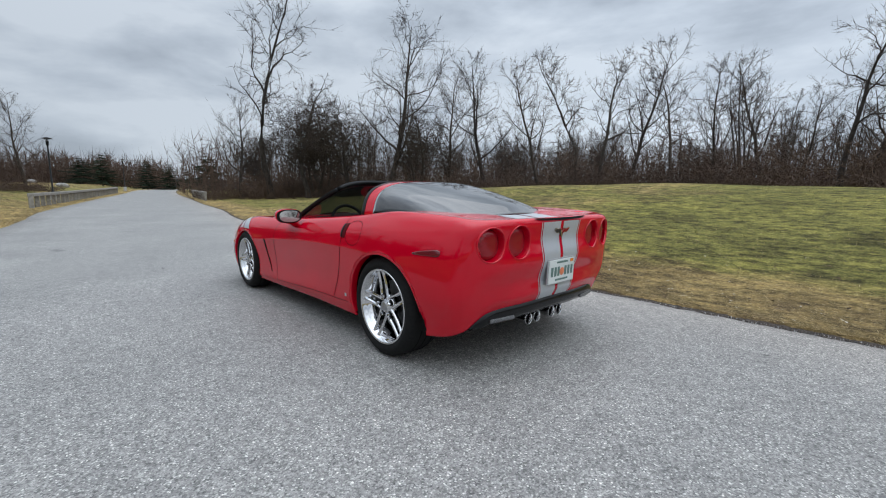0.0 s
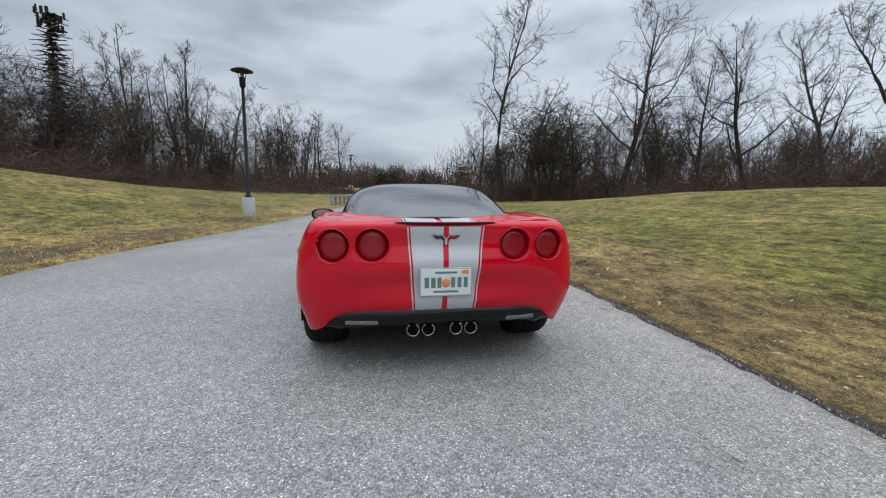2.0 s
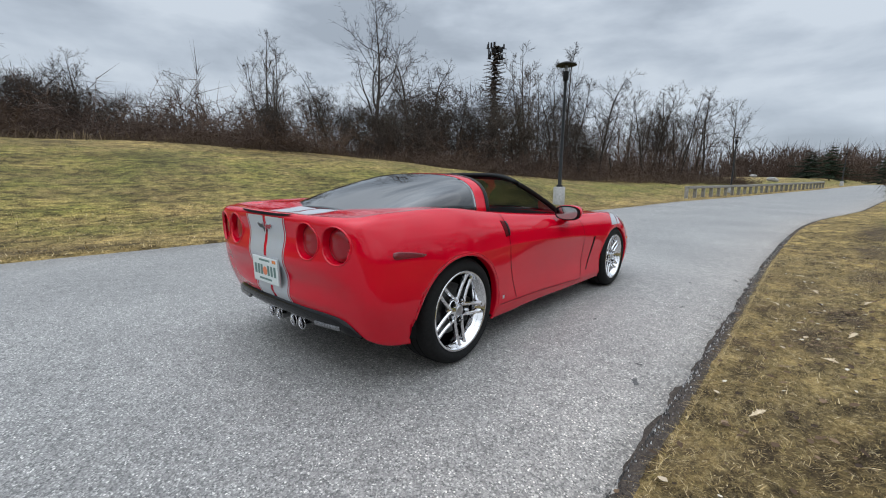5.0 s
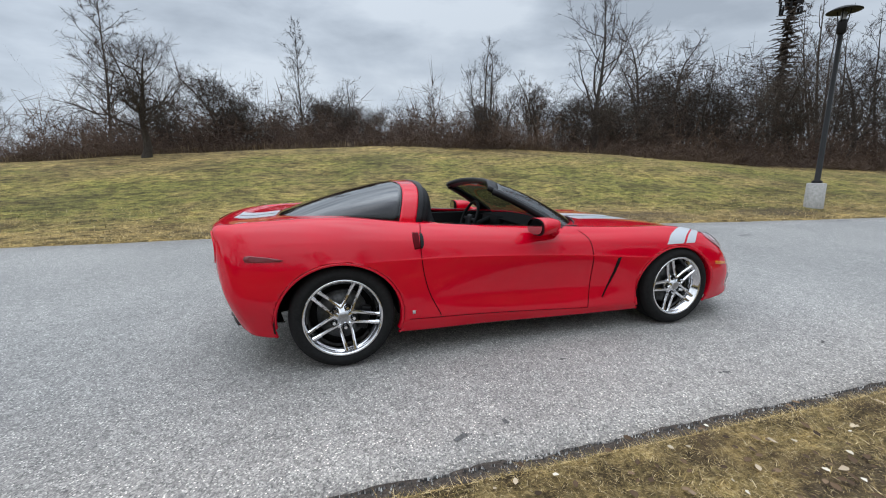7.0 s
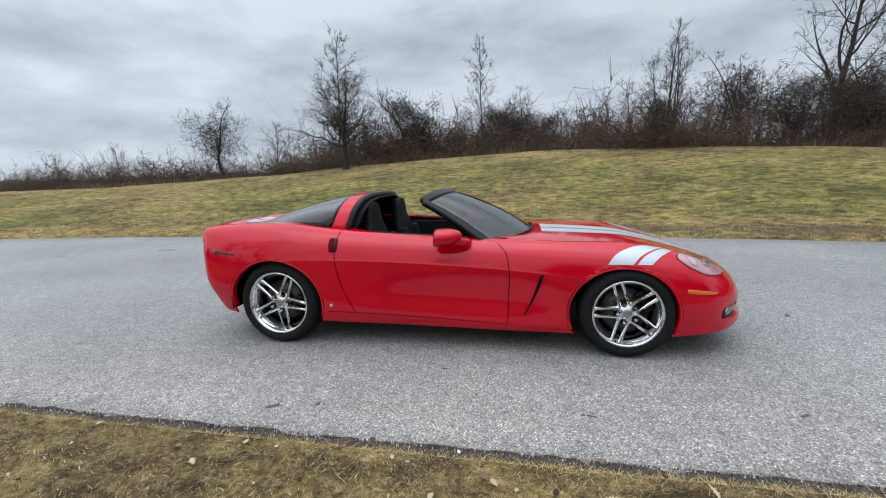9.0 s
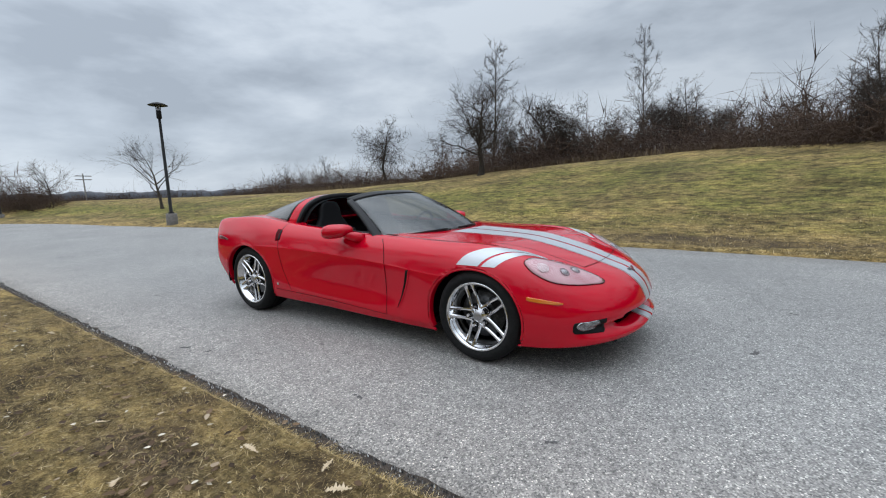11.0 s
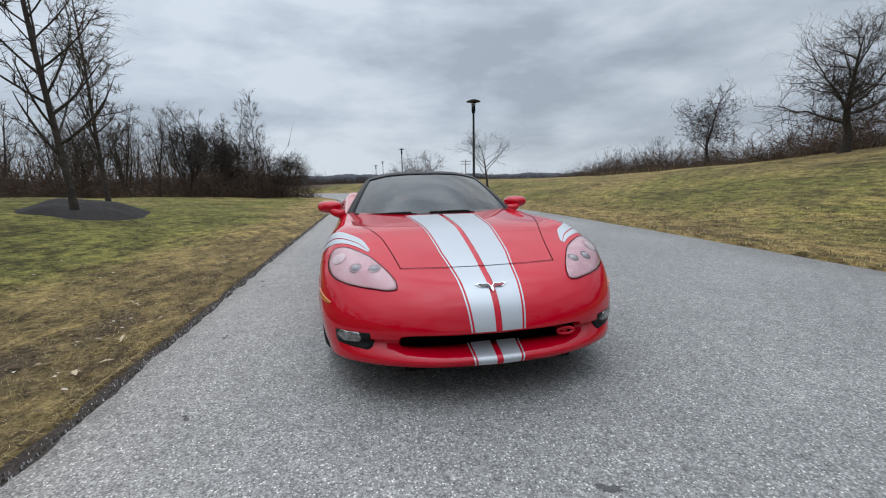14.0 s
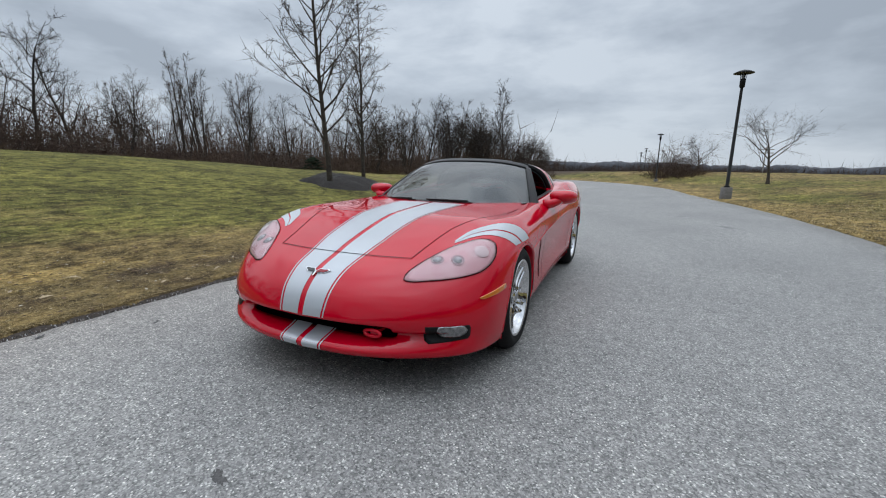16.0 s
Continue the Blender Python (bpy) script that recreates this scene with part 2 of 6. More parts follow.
def make_grainy(name, lo, hi, scale, rough=0.6, strength=0.3, dist=0.002, metal=0.0):
    m, nt, b = principled(name, rough=rough, metal=metal)
    n = noise_node(nt, scale, 5, 0.65, coords(nt))
    nt.links.new(ramp(nt, n.outputs["Fac"], [(0.3, lo), (0.7, hi)]), b.inputs["Base Color"])
    bump(nt, b, n.outputs["Fac"], strength, dist)
    return m


ASPHALT = make_asphalt()
EDGE = make_edge()
LAWN = make_lawn()
BARK = make_bark("grey_brown_bark", (0.028, 0.024, 0.021), (0.085, 0.074, 0.064))
TWIG = make_bark("brown_twigs", (0.036, 0.029, 0.024), (0.08, 0.065, 0.054))
BRUSH = make_bark("dry_brush", (0.052, 0.036, 0.028), (0.12, 0.084, 0.064))
NEEDLE = make_bark("conifer_needles", (0.012, 0.020, 0.012), (0.032, 0.045, 0.026))
STRAW = make_blades("grass_blades", [(0, (0.05, 0.033, 0.014)), (0.2, (0.13, 0.086, 0.032)), (0.32, (0.16, 0.135, 0.040)), (0.42, (0.30, 0.205, 0.080)), (0.75, (0.48, 0.345, 0.15)), (1, (0.74, 0.59, 0.36))])
BANKGRASS = make_blades("bank_grass", [(0, (0.07, 0.068, 0.018)), (0.5, (0.16, 0.14, 0.045)), (1, (0.34, 0.27, 0.11))])
DRYSTEM = make_blades("dry_stems", [(0, (0.05, 0.034, 0.024)), (0.6, (0.12, 0.085, 0.055)), (1, (0.26, 0.19, 0.11))])
DEADLEAF = make_blades("dead_leaves", [(0, (0.035, 0.022, 0.014)), (0.7, (0.105, 0.064, 0.036)), (0.94, (0.19, 0.125, 0.075)), (1, (0.45, 0.36, 0.25))])
RED = make_paint("red_lacquer", (0.53, 0.0006, 0.015))
SILVER = make_grainy("silver_stripe_lacquer", (0.44, 0.46, 0.485), (0.56, 0.58, 0.605), 400, 0.32, 0.05, 0.0005, 0.35)
CHROME = principled("chrome", (0.68, 0.68, 0.69), 0.05, 1.0)[0]
MIRROR = principled("dim_mirror", (0.30, 0.29, 0.28), 0.02, 1.0)[0]
DARKMETAL = make_grainy("brake_metal", (0.04, 0.04, 0.04), (0.11, 0.11, 0.11), 60, 0.4, 0.2, 0.002, 0.9)
RUBBER = make_grainy("tyre_rubber", (0.005, 0.005, 0.005), (0.012, 0.012, 0.012), 50, 0.8)
RUBBER.node_tree.nodes["Principled BSDF"].inputs["Specular IOR Level"].default_value = 0.22
BLACKTRIM = make_grainy("black_plastic", (0.006, 0.006, 0.0065), (0.012, 0.012, 0.013), 120, 0.34)
BLACKTRIM.node_tree.nodes["Principled BSDF"].inputs["Specular IOR Level"].default_value = 0.15
GLOSSBLACK = make_grainy("glossy_black_plastic", (0.004, 0.004, 0.0045), (0.008, 0.008, 0.009), 90, 0.16, 0.05, 0.001)
GLOSSBLACK.node_tree.nodes["Principled BSDF"].inputs["Specular IOR Level"].default_value = 0.28
GAPBLACK = principled("panel_gap", (0.010, 0.002, 0.003), 0.9, spec=0.08)[0]
WELL = make_grainy("wheel_well", (0.004, 0.004, 0.004), (0.010, 0.010, 0.010), 30, 0.95)
WELL.node_tree.nodes["Principled BSDF"].inputs["Specular IOR Level"].default_value = 0.1
LEATHER = make_grainy("black_leather", (0.005, 0.005, 0.0055), (0.012, 0.012, 0.013), 90, 0.6)
LEATHER.node_tree.nodes["Principled BSDF"].inputs["Specular IOR Level"].default_value = 0.12
GLASS = make_glass("tinted_glass", (0.06, 0.065, 0.07), 1.5, 0.02, 2.2)
SCREEN = make_glass("windscreen_glass", (0.44, 0.46, 0.455), 1.72)
CLEAR = make_glass("lamp_cover", (0.96, 0.93, 0.93), 1.42)
REDLENS = principled("red_lens", (0.25, 0.003, 0.010), 0.25, 0.0, 0.6, 0.2)[0]
AMBER = principled("amber_lens", (0.62, 0.16, 0.01), 0.2, 0.0, 1.0)[0]
WHITELENS = make_grainy("ribbed_clear_lens", (0.16, 0.16, 0.16), (0.42, 0.42, 0.42), 160, 0.25)
PLATE = make_grainy("plate_white", (0.55, 0.60, 0.58), (0.68, 0.70, 0.68), 12, 0.45)
PLATEGREEN = principled("plate_green", (0.10, 0.17, 0.15), 0.5)[0]
PLATEORANGE = principled("plate_orange", (0.68, 0.20, 0.09), 0.5)[0]
POLE = make_grainy("dark_bronze_paint", (0.006, 0.006, 0.006), (0.014, 0.0135, 0.013), 40, 0.5)
POLE.node_tree.nodes["Principled BSDF"].inputs["Specular IOR Level"].default_value = 0.15
DIMLENS = make_grainy("dim_ribbed_lens", (0.02, 0.02, 0.02), (0.20, 0.20, 0.205), 130, 0.2)
# blue-grey woods colour with the distance haze mixed in
RIDGE = make_grainy("haze_tinted_far_woods", (0.045, 0.046, 0.050), (0.10, 0.104, 0.116), 0.12, 0.95)
CONCRETE = make_grainy("concrete", (0.25, 0.245, 0.23), (0.40, 0.39, 0.37), 14, 0.9, 0.5, 0.01)
RAILWOOD = make_grainy("weathered_timber", (0.17, 0.16, 0.14), (0.33, 0.31, 0.28), 9, 0.9, 0.4, 0.01)
MULCH = make_grainy("dark_mulch", (0.010, 0.008, 0.007), (0.036, 0.028, 0.023), 25, 0.95, 0.9, 0.05)

# ---- helpers for meshes ----
def mesh_object(name, verts, faces, material, parent=None, label="", smooth=True, mats=None, fmat=None):
    me = bpy.data.meshes.new(name)
    me.from_pydata([tuple(map(float, v)) for v in verts], [], [tuple(map(int, f)) for f in faces])
    for mm in (mats or [material]):
        me.materials.append(mm)
    if fmat is not None:
        me.polygons.foreach_set("material_index", list(fmat))
    if smooth:
        me.polygons.foreach_set("use_smooth", [True] * len(me.polygons))
    me.update()
    ob = new(name, me)
    if parent is not None:
        ob.parent = parent
    if label:
        ob["label"] = label
    return ob


def part(name, bm, material, parent, label="", smooth=False):
    me = bpy.data.meshes.new(name)
    bm.normal_update()
    bm.to_mesh(me)
    bm.free()
    me.materials.append(material)
    if smooth:
        me.polygons.foreach_set("use_smooth", [True] * len(me.polygons))
    ob = new(name, me)
    ob.parent = parent
    if label:
        ob["label"] = label
    return ob


def thing(name, m=None, **tags):
    ob = new(name)
    ob.empty_display_size = 0.2
    if m is not None:
        ob.matrix_basis = m
    return tagged(ob, **tags)


def add_box(bm, size, m=Matrix(), bevel=0.0):
    geo = bmesh.ops.create_cube(bm, size=1, matrix=m @ Matrix.Diagonal((*size, 1)))
    if bevel:
        edges = list({e for v in geo["verts"] for e in v.link_edges})
        bmesh.ops.bevel(bm, geom=edges, offset=bevel, segments=2, affect="EDGES", profile=0.5)
    return geo


def add_cyl(bm, r1, r2, h, m=Matrix(), seg=20, caps=True):
    return bmesh.ops.create_cone(bm, cap_ends=caps, segments=seg, radius1=r1, radius2=r2, depth=h, matrix=m)


def hermite(xs, ys, x):
    """A smooth curve through the given points, flat where they turn."""
    xs, ys, x = np.asarray(xs, float), np.asarray(ys, float), np.asarray(x, float)
    h = np.diff(xs)
    d = np.diff(ys, axis=0) / (h if ys.ndim == 1 else h[:, None])
    m = np.empty_like(ys)
    m[0], m[-1] = d[0], d[-1]
    w = h[:-1] / (h[:-1] + h[1:])
    if ys.ndim > 1:
        w = w[:, None]
    m[1:-1] = d[:-1] * (1 - w) + d[1:] * w
    i = np.clip(np.searchsorted(xs, x, side="right") - 1, 0, len(xs) - 2)
    t = (x - xs[i]) / h[i]
    hh = h[i]
    if ys.ndim > 1:
        t, hh = t[:, None], hh[:, None]
    return ys[i] * (2 * t**3 - 3 * t**2 + 1) + m[i] * hh * (t**3 - 2 * t**2 + t) + ys[i + 1] * (3 * t**2 - 2 * t**3) + m[i + 1] * hh * (t**3 - t**2)


def sstep(t):
    t = np.clip(t, 0, 1)
    return t * t * (3 - 2 * t)


# ---- ground: one sheet, the road runs along x past the car ----
RIGHT_X = (-420, -60, -45, -35, -28, -20, -10, 0, 5, 12.5, 20.7, 30, 42, 60, 100, 420)
RIGHT_Y = (-900, -44, -18, -6.8, -3.2, -1.75, -1.85, -2.04, -2.1, -2.55, -4.1, -5.4, -7.2, -9.5, -17, -120)
LEFT_X = (-420, -60, -45, -35, -28, -20, -10, -4, 0, 4, 8, 14.8, 22.7, 27, 35, 45, 59, 100, 420)
LEFT_Y = (-880, -27, -7, 1.2, 3.5, 4.25, 5.35, 5.4, 5.25, 4.95, 4.25, 3.45, 3.0, 2.5, 1.3, -0.4, -3.2, -10.5, -113)


def right_edge(x):
    return hermite(RIGHT_X, np.array(RIGHT_Y, float), x)


def left_edge(x):
    return hermite(LEFT_X, np.array(LEFT_Y, float), x)


def rise(x):
    x = np.asarray(x, float)
    return 0.75 * sstep((x - 25) / 75) - 3.0 * sstep((-40 - x) / 70)


def side_height(x, d, left):
    """Height over the road at the distance d beyond its edge."""
    x, d = np.asarray(x, float), np.asarray(d, float)
    if left:
        top = 1.12 + 1.28 * np.exp(-((x - 3) / 17.0) ** 2)
        t = d / 12.5
    else:
        top = 0.25 + 1.17 * np.exp(-((x - 4) / 20.0) ** 2)
        t = d / 12.0
    wob = 0.035 * np.sin(x * 0.9 + d * 0.5) * np.sin(d * 0.7 - x * 0.23) * np.clip(d / 2, 0, 1)
    return top * (0.55 * sstep(t) + 0.45 * np.clip(t, 0, 1) ** 1.2 * (2 - np.clip(t, 0, 1)) ** 0.6) - 0.012 * np.maximum(d - 14, 0) * np.exp(-np.maximum(d - 14, 0) / 60) + wob


def ground_z(x, y):
    r, l = float(right_edge(x)), float(left_edge(x))
    base = float(rise(x))
    if y < r:
        return base + float(side_height(x, r - y, False)) + 0.01
    if y > l:
        return base + float(side_height(x, y - l, True)) + 0.01
    return base


def graded(stops):
    out = []
    for a, b, s in stops:
        out += list(np.arange(a, b, s))
    return np.array(out + [stops[-1][1]])


# bare soil and leaf mould on the verge: x along, distance from the edge, half lengths, strength
BARE = ((0.6, 0.55, 0.5, 0.22, 0.9), (1.4, 0.75, 0.35, 0.2, 0.9), (-0.8, 0.5, 0.25, 0.12, 0.45), (3.4, 1.1, 0.9, 0.3, 0.75), (5.8, 1.2, 1.3, 0.35, 0.7), (9.5, 1.5, 2.2, 0.5, 0.7), (2.4, 0.5, 0.4, 0.12, 0.6))


BARE_LEFT = ((2.5, 0.7, 2.2, 0.5, 0.7), (6.5, 0.8, 2.0, 0.6, 0.7), (10.5, 0.9, 1.6, 0.6, 0.6), (-3, 0.5, 1.5, 0.3, 0.4))


def bare_soil(x, d, spots=BARE):
    return max([0.0] + [k * float(sstep(1.35 - math.hypot((x - sx) / rx, (d - sd) / rd) + 0.5 * noise.noise((x * 3, d * 4, 0)))) for sx, sd, rx, rd, k in spots])


def build_ground():
    xs = graded([(-420, -80, 20), (-80, -30, 2.5), (-30, -8, 1.0), (-8, 12, 0.16), (12, 40, 1.0), (40, 110, 3.5), (110, 420, 20)])
    ds = np.concatenate([[0, 0.04, 0.1], graded([(0.2, 2, 0.12), (2, 3, 0.2), (3, 8, 0.5), (8, 24, 1.0), (24, 60, 4), (60, 500, 40)])])
    verts, dry, lit = [], [], []
    R, L, B = right_edge(xs), left_edge(xs), rise(xs)
    rng = np.random.default_rng(3)
    for i, x in enumerate(xs):
        for d in ds[::-1]:
            verts.append((x, R[i] - d, B[i] + side_height(x, d, False) + (0.015 if d > 0.08 else -0.02)))
            green = float(sstep((d - 1.3) / 1.8)) * (0.03 + 0.13 * float(sstep((3 - x) / 5)) * float(sstep((x + 14) / 6)))
            dry.append(0.34 * math.exp(-(d / 1.3) ** 2) - 0.028 - green + 0.04 * math.exp(-((d - 9) / 5) ** 2))
            lit.append(max(0.22 * math.exp(-((d / 1.1) ** 4)) * float(sstep((7.5 - x) / 2)) * float(sstep((x + 6) / 2)), float(sstep((d - 15.5) / 3)) if x > -28 else 0.0, bare_soil(x, d) if (d < 3 and -8 < x < 14) else 0.0))
        for f in (0.02, 0.35, 0.65, 0.98):
            verts.append((x, R[i] * (1 - f) + L[i] * f, B[i] - 0.09))
            dry.append(0.0)
            lit.append(0.0)
        for d in ds:
            verts.append((x, L[i] + d, B[i] + side_height(x, d, True) + (0.015 if d > 0.08 else -0.02)))
            dry.append(0.24 * math.exp(-d / 1.3) - 0.035 + 0.14 * math.exp(-((d - 12) / 4.0) ** 2))
            thatch = min(1.0, d / 2) * max(0.0, 0.12 + 0.30 * noise.noise((x * 0.35, d * 0.6, 4)))
            lit.append(max(thatch, float(sstep((-46 - x) / 6)), float(sstep((d - 13.0) / 3)) * (1.0 if x > -22 else 0.4), bare_soil(x, d, BARE_LEFT) if (d < 3 and -8 < x < 14) else 0.0))
    n = 2 * len(ds) + 4
    faces = [(i * n + j, (i + 1) * n + j, (i + 1) * n + j + 1, i * n + j + 1) for i in range(len(xs) - 1) for j in range(n - 1)]
    ob = mesh_object("ground", verts, faces, LAWN)
    a = ob.data.attributes.new("dry", "FLOAT_COLOR", "POINT")
    a.data.foreach_set("color", np.repeat(np.array(dry)[:, None], 4, 1).ravel())
    a = ob.data.attributes.new("litter", "FLOAT_COLOR", "POINT")
    a.data.foreach_set("color", np.repeat(np.array(lit)[:, None], 4, 1).ravel())
    return tagged(ob, "dormant green and straw-coloured lawn over low banks", "lawn", kind="structure")


def build_road():
    xs = graded([(-420, -80, 10), (-80, -30, 1.5), (-30, -8, 0.5), (-8, 9, 0.04), (9, 40, 0.5), (40, 110, 2), (110, 420, 10)])
    R, L, B = right_edge(xs), left_edge(xs), rise(xs)
    wob = np.array([0.03 * noise.noise((x * 1.3, 0, 0)) + 0.045 * noise.noise((x * 4.3, 3, 0)) + 0.022 * noise.noise((x * 13, 3, 0)) + 0.010 * noise.noise((x * 41, 3, 0)) for x in xs])
    wobl = np.array([0.05 * noise.noise((x * 0.9, 7, 0)) + 0.02 * noise.noise((x * 4, 9, 0)) for x in xs])
    verts, faces, dust = [], [], []
    across = (0, 0.03, 0.08, 0.16, 0.3, 0.5, 0.7, 0.88, 1)
    k = len(across)
    for i, x in enumerate(xs):
        a, b = R[i] + 0.028 + wob[i], L[i] + wobl[i] - 0.03
        for j, f in enumerate(across):
            dust.append((1.0, 0.8, 0.5, 0.15, 0.0, 0.0, 0.0, 0.0, 0.3)[j])
            verts.append((x, a * (1 - f) + b * f, B[i] - (0.012 if j in (0, k - 1) else 0.0)))
        dust += [0.0, 0.0]
        verts.append((x, a - 0.004, B[i] - 0.08))
        verts.append((x, b + 0.004, B[i] - 0.08))
    n = k + 2
    for i in range(len(xs) - 1):
        p, q = i * n, (i + 1) * n
        faces += [(p + j, q + j, q + j + 1, p + j + 1) for j in range(k - 1)]
        faces += [(p + k, q + k, q, p), (p + k - 1, q + k - 1, q + k + 1, p + k + 1)]
    road = mesh_object("road", verts, faces, ASPHALT)
    at = road.data.attributes.new("dust", "FLOAT_COLOR", "POINT")
    at.data.foreach_set("color", np.repeat(np.array(dust)[:, None], 4, 1).ravel())
    tagged(road, "pale grey worn asphalt drive with coarse stone", "road", kind="structure")
    # the crumbled dark border between asphalt and grass
    verts, faces = [], []
    for i, x in enumerate(xs):
        o = R[i] - 0.055 + 0.05 * noise.noise((x * 2.3, 5, 1)) + 0.05 * noise.noise((x * 8, 2, 4)) + 0.03 * noise.noise((x * 23, 2, 4))
        zz = B[i] - 0.022 + 0.012 * noise.noise((x * 9, 1, 1))
        verts += [(x, R[i] + 0.09 + wob[i], B[i] - 0.03), (x, R[i] + 0.012, zz + 0.006), (x, o, zz + 0.02), (x, o - 0.05, B[i] - 0.03)]
    for i in range(len(xs) - 1):
        p, q = i * 4, i * 4 + 4
        faces += [(p + j + 1, q + j + 1, q + j, p + j) for j in range(3)]
    edge = mesh_object("road_edge", verts, faces, EDGE)
    tagged(edge, "dark crumbled asphalt border along the grass", "road edge", kind="structure")


build_ground()
build_road()

# ---- the car: forward is +x, wheels stand on z = 0 ----
car = thing("sports_car", label="glossy red two-seat sports car with silver racing stripes, roof panel off", category="car")
FRONT_X, REAR_X = 1.3425, -1.3425

# plan and height of the body at sixteen stations from the tail's middle round the left side to the nose's middle
ST = np.arange(16.0)
ROW_SILL = ((-2.085, -2.075, -2.03, -1.955, -1.79, -1.34, -0.9, -0.3, 0.4, 0.9, 1.34, 1.72, 1.99, 2.175, 2.285, 2.315),
            (0, 0.30, 0.60, 0.745, 0.84, 0.875, 0.865, 0.845, 0.845, 0.855, 0.875, 0.86, 0.79, 0.59, 0.31, 0),
            (0.415, 0.41, 0.39, 0.285, 0.245, 0.22, 0.195, 0.182, 0.165, 0.162, 0.162, 0.172, 0.198, 0.210, 0.213, 0.214))
ROW_LOW = ((-2.11, -2.10, -2.055, -1.98, -1.815, -1.34, -0.9, -0.3, 0.4, 0.9, 1.34, 1.72, 1.975, 2.125, 2.18, 2.195),
           (0, 0.30, 0.61, 0.785, 0.865, 0.90, 0.89, 0.872, 0.868, 0.88, 0.895, 0.88, 0.80, 0.595, 0.31, 0),
           (0.47, 0.465, 0.45, 0.375, 0.34, 0.31, 0.285, 0.262, 0.228, 0.222, 0.222, 0.235, 0.28, 0.306, 0.294, 0.290))
ROW_MID = ((-2.108, -2.102, -2.075, -2.015, -1.84, -1.34, -0.9, -0.3, 0.4, 0.9, 1.34, 1.72, 1.965, 2.155, 2.262, 2.29),
           (0, 0.30, 0.61, 0.82, 0.895, 0.920, 0.898, 0.868, 0.862, 0.885, 0.915, 0.90, 0.815, 0.60, 0.31, 0),
           (0.57, 0.565, 0.55, 0.50, 0.47, 0.45, 0.44, 0.42, 0.40, 0.39, 0.39, 0.375, 0.352, 0.338, 0.350, 0.354))
ROW_CREASE = ((-2.143, -2.137, -2.108, -2.03, -1.855, -1.34, -0.9, -0.3, 0.4, 0.9, 1.34, 1.72, 1.95, 2.145, 2.262, 2.292),
              (0, 0.30, 0.61, 0.822, 0.893, 0.922, 0.905, 0.892, 0.888, 0.90, 0.915, 0.895, 0.81, 0.60, 0.31, 0),
              (0.70, 0.695, 0.685, 0.66, 0.665, 0.69, 0.70, 0.685, 0.645, 0.60, 0.57, 0.51, 0.465, 0.44, 0.428, 0.425))
ROW_HIGH = ((-2.125, -2.12, -2.10, -2.046, -1.86, -1.34, -0.9, -0.3, 0.4, 0.9, 1.34, 1.70, 1.905, 2.09, 2.215, 2.25),
            (0, 0.30, 0.60, 0.795, 0.862, 0.88, 0.87, 0.855, 0.855, 0.872, 0.885, 0.865, 0.785, 0.58, 0.30, 0),
            (0.82, 0.818, 0.81, 0.80, 0.82, 0.845, 0.825, 0.795, 0.755, 0.725, 0.705, 0.635, 0.57, 0.53, 0.51, 0.505))
ROW_EDGE = ((-2.135, -2.13, -2.108, -2.045, -1.86, -1.34, -0.9, -0.3, 0.4, 0.9, 1.34, 1.66, 1.83, 2.0, 2.13, 2.17),
            (0, 0.30, 0.59, 0.748, 0.79, 0.79, 0.79, 0.785, 0.785, 0.80, 0.80, 0.785, 0.715, 0.53, 0.28, 0),
            (0.938, 0.937, 0.934, 0.931, 0.945, 0.956, 0.915, 0.87, 0.825, 0.805, 0.795, 0.735, 0.675, 0.615, 0.582, 0.573))
ROW_INNER = ((-2.0, -1.98, -1.93, -1.86, -1.73, -1.34, -0.9, -0.3, 0.4, 0.9, 1.34, 1.58, 1.70, 1.84, 1.96, 2.0),
             (0, 0.27, 0.47, 0.585, 0.635, 0.655, 0.66, 0.665, 0.655, 0.66, 0.64, 0.62, 0.55, 0.41, 0.21, 0),
             (0.934, 0.936, 0.942, 0.952, 0.965, 0.971, 0.930, 0.88, 0.845, 0.820, 0.805, 0.765, 0.728, 0.685, 0.652, 0.64))
ROW_SPINE = ((-1.86, -1.845, -1.80, -1.74, -1.64, -1.34, -0.9, -0.3, 0.4, 0.9, 1.34, 1.50, 1.59, 1.69, 1.78, 1.82),
             (0, 0, 0, 0, 0, 0, 0, 0, 0, 0, 0, 0, 0, 0, 0, 0),
             (0.942, 0.943, 0.945, 0.949, 0.954, 0.962, 0.95, 0.89, 0.848, 0.834, 0.806, 0.783, 0.763, 0.738, 0.713, 0.70))
ROWS = [np.array(r, float).T for r in (ROW_SILL, ROW_LOW, ROW_MID, ROW_CREASE, ROW_HIGH, ROW_EDGE, ROW_INNER, ROW_SPINE)]
# the front lip: a thin blade that stands out under the mouth
lip = ROWS[0] + (ROWS[1] - ROWS[0]) * 0.4
lip[12:] = ROWS[0][12:] + np.array((0.006, 0.0, 0.034))
ROWS.insert(1, lip)
V_PLAIN = np.array([0, 0.4, 1, 2.0, 3.4, 4.5, 5.5, 7.0, 11.0])
# a row close under and one close over the crease keep that line sharp along the doors and let it fade out at both ends
crisp = np.array([0, 0, 0, 0, 0.1, 0.5, 1, 1, 1, 1, 0.6, 0.2, 0, 0, 0, 0])[:, None]
soft_rows = [np.stack([hermite(V_PLAIN, np.stack([r[i] for r in ROWS]), np.array([v]))[0] for i in range(16)]) for v in (3.27, 3.53)]
under = soft_rows[0] * (1 - crisp) + (ROWS[4] + (ROWS[3] - ROWS[4]) * 0.05) * crisp
over = soft_rows[1] * (1 - crisp) + (ROWS[4] + (ROWS[5] - ROWS[4]) * 0.05) * crisp
ROWS.insert(4, under)
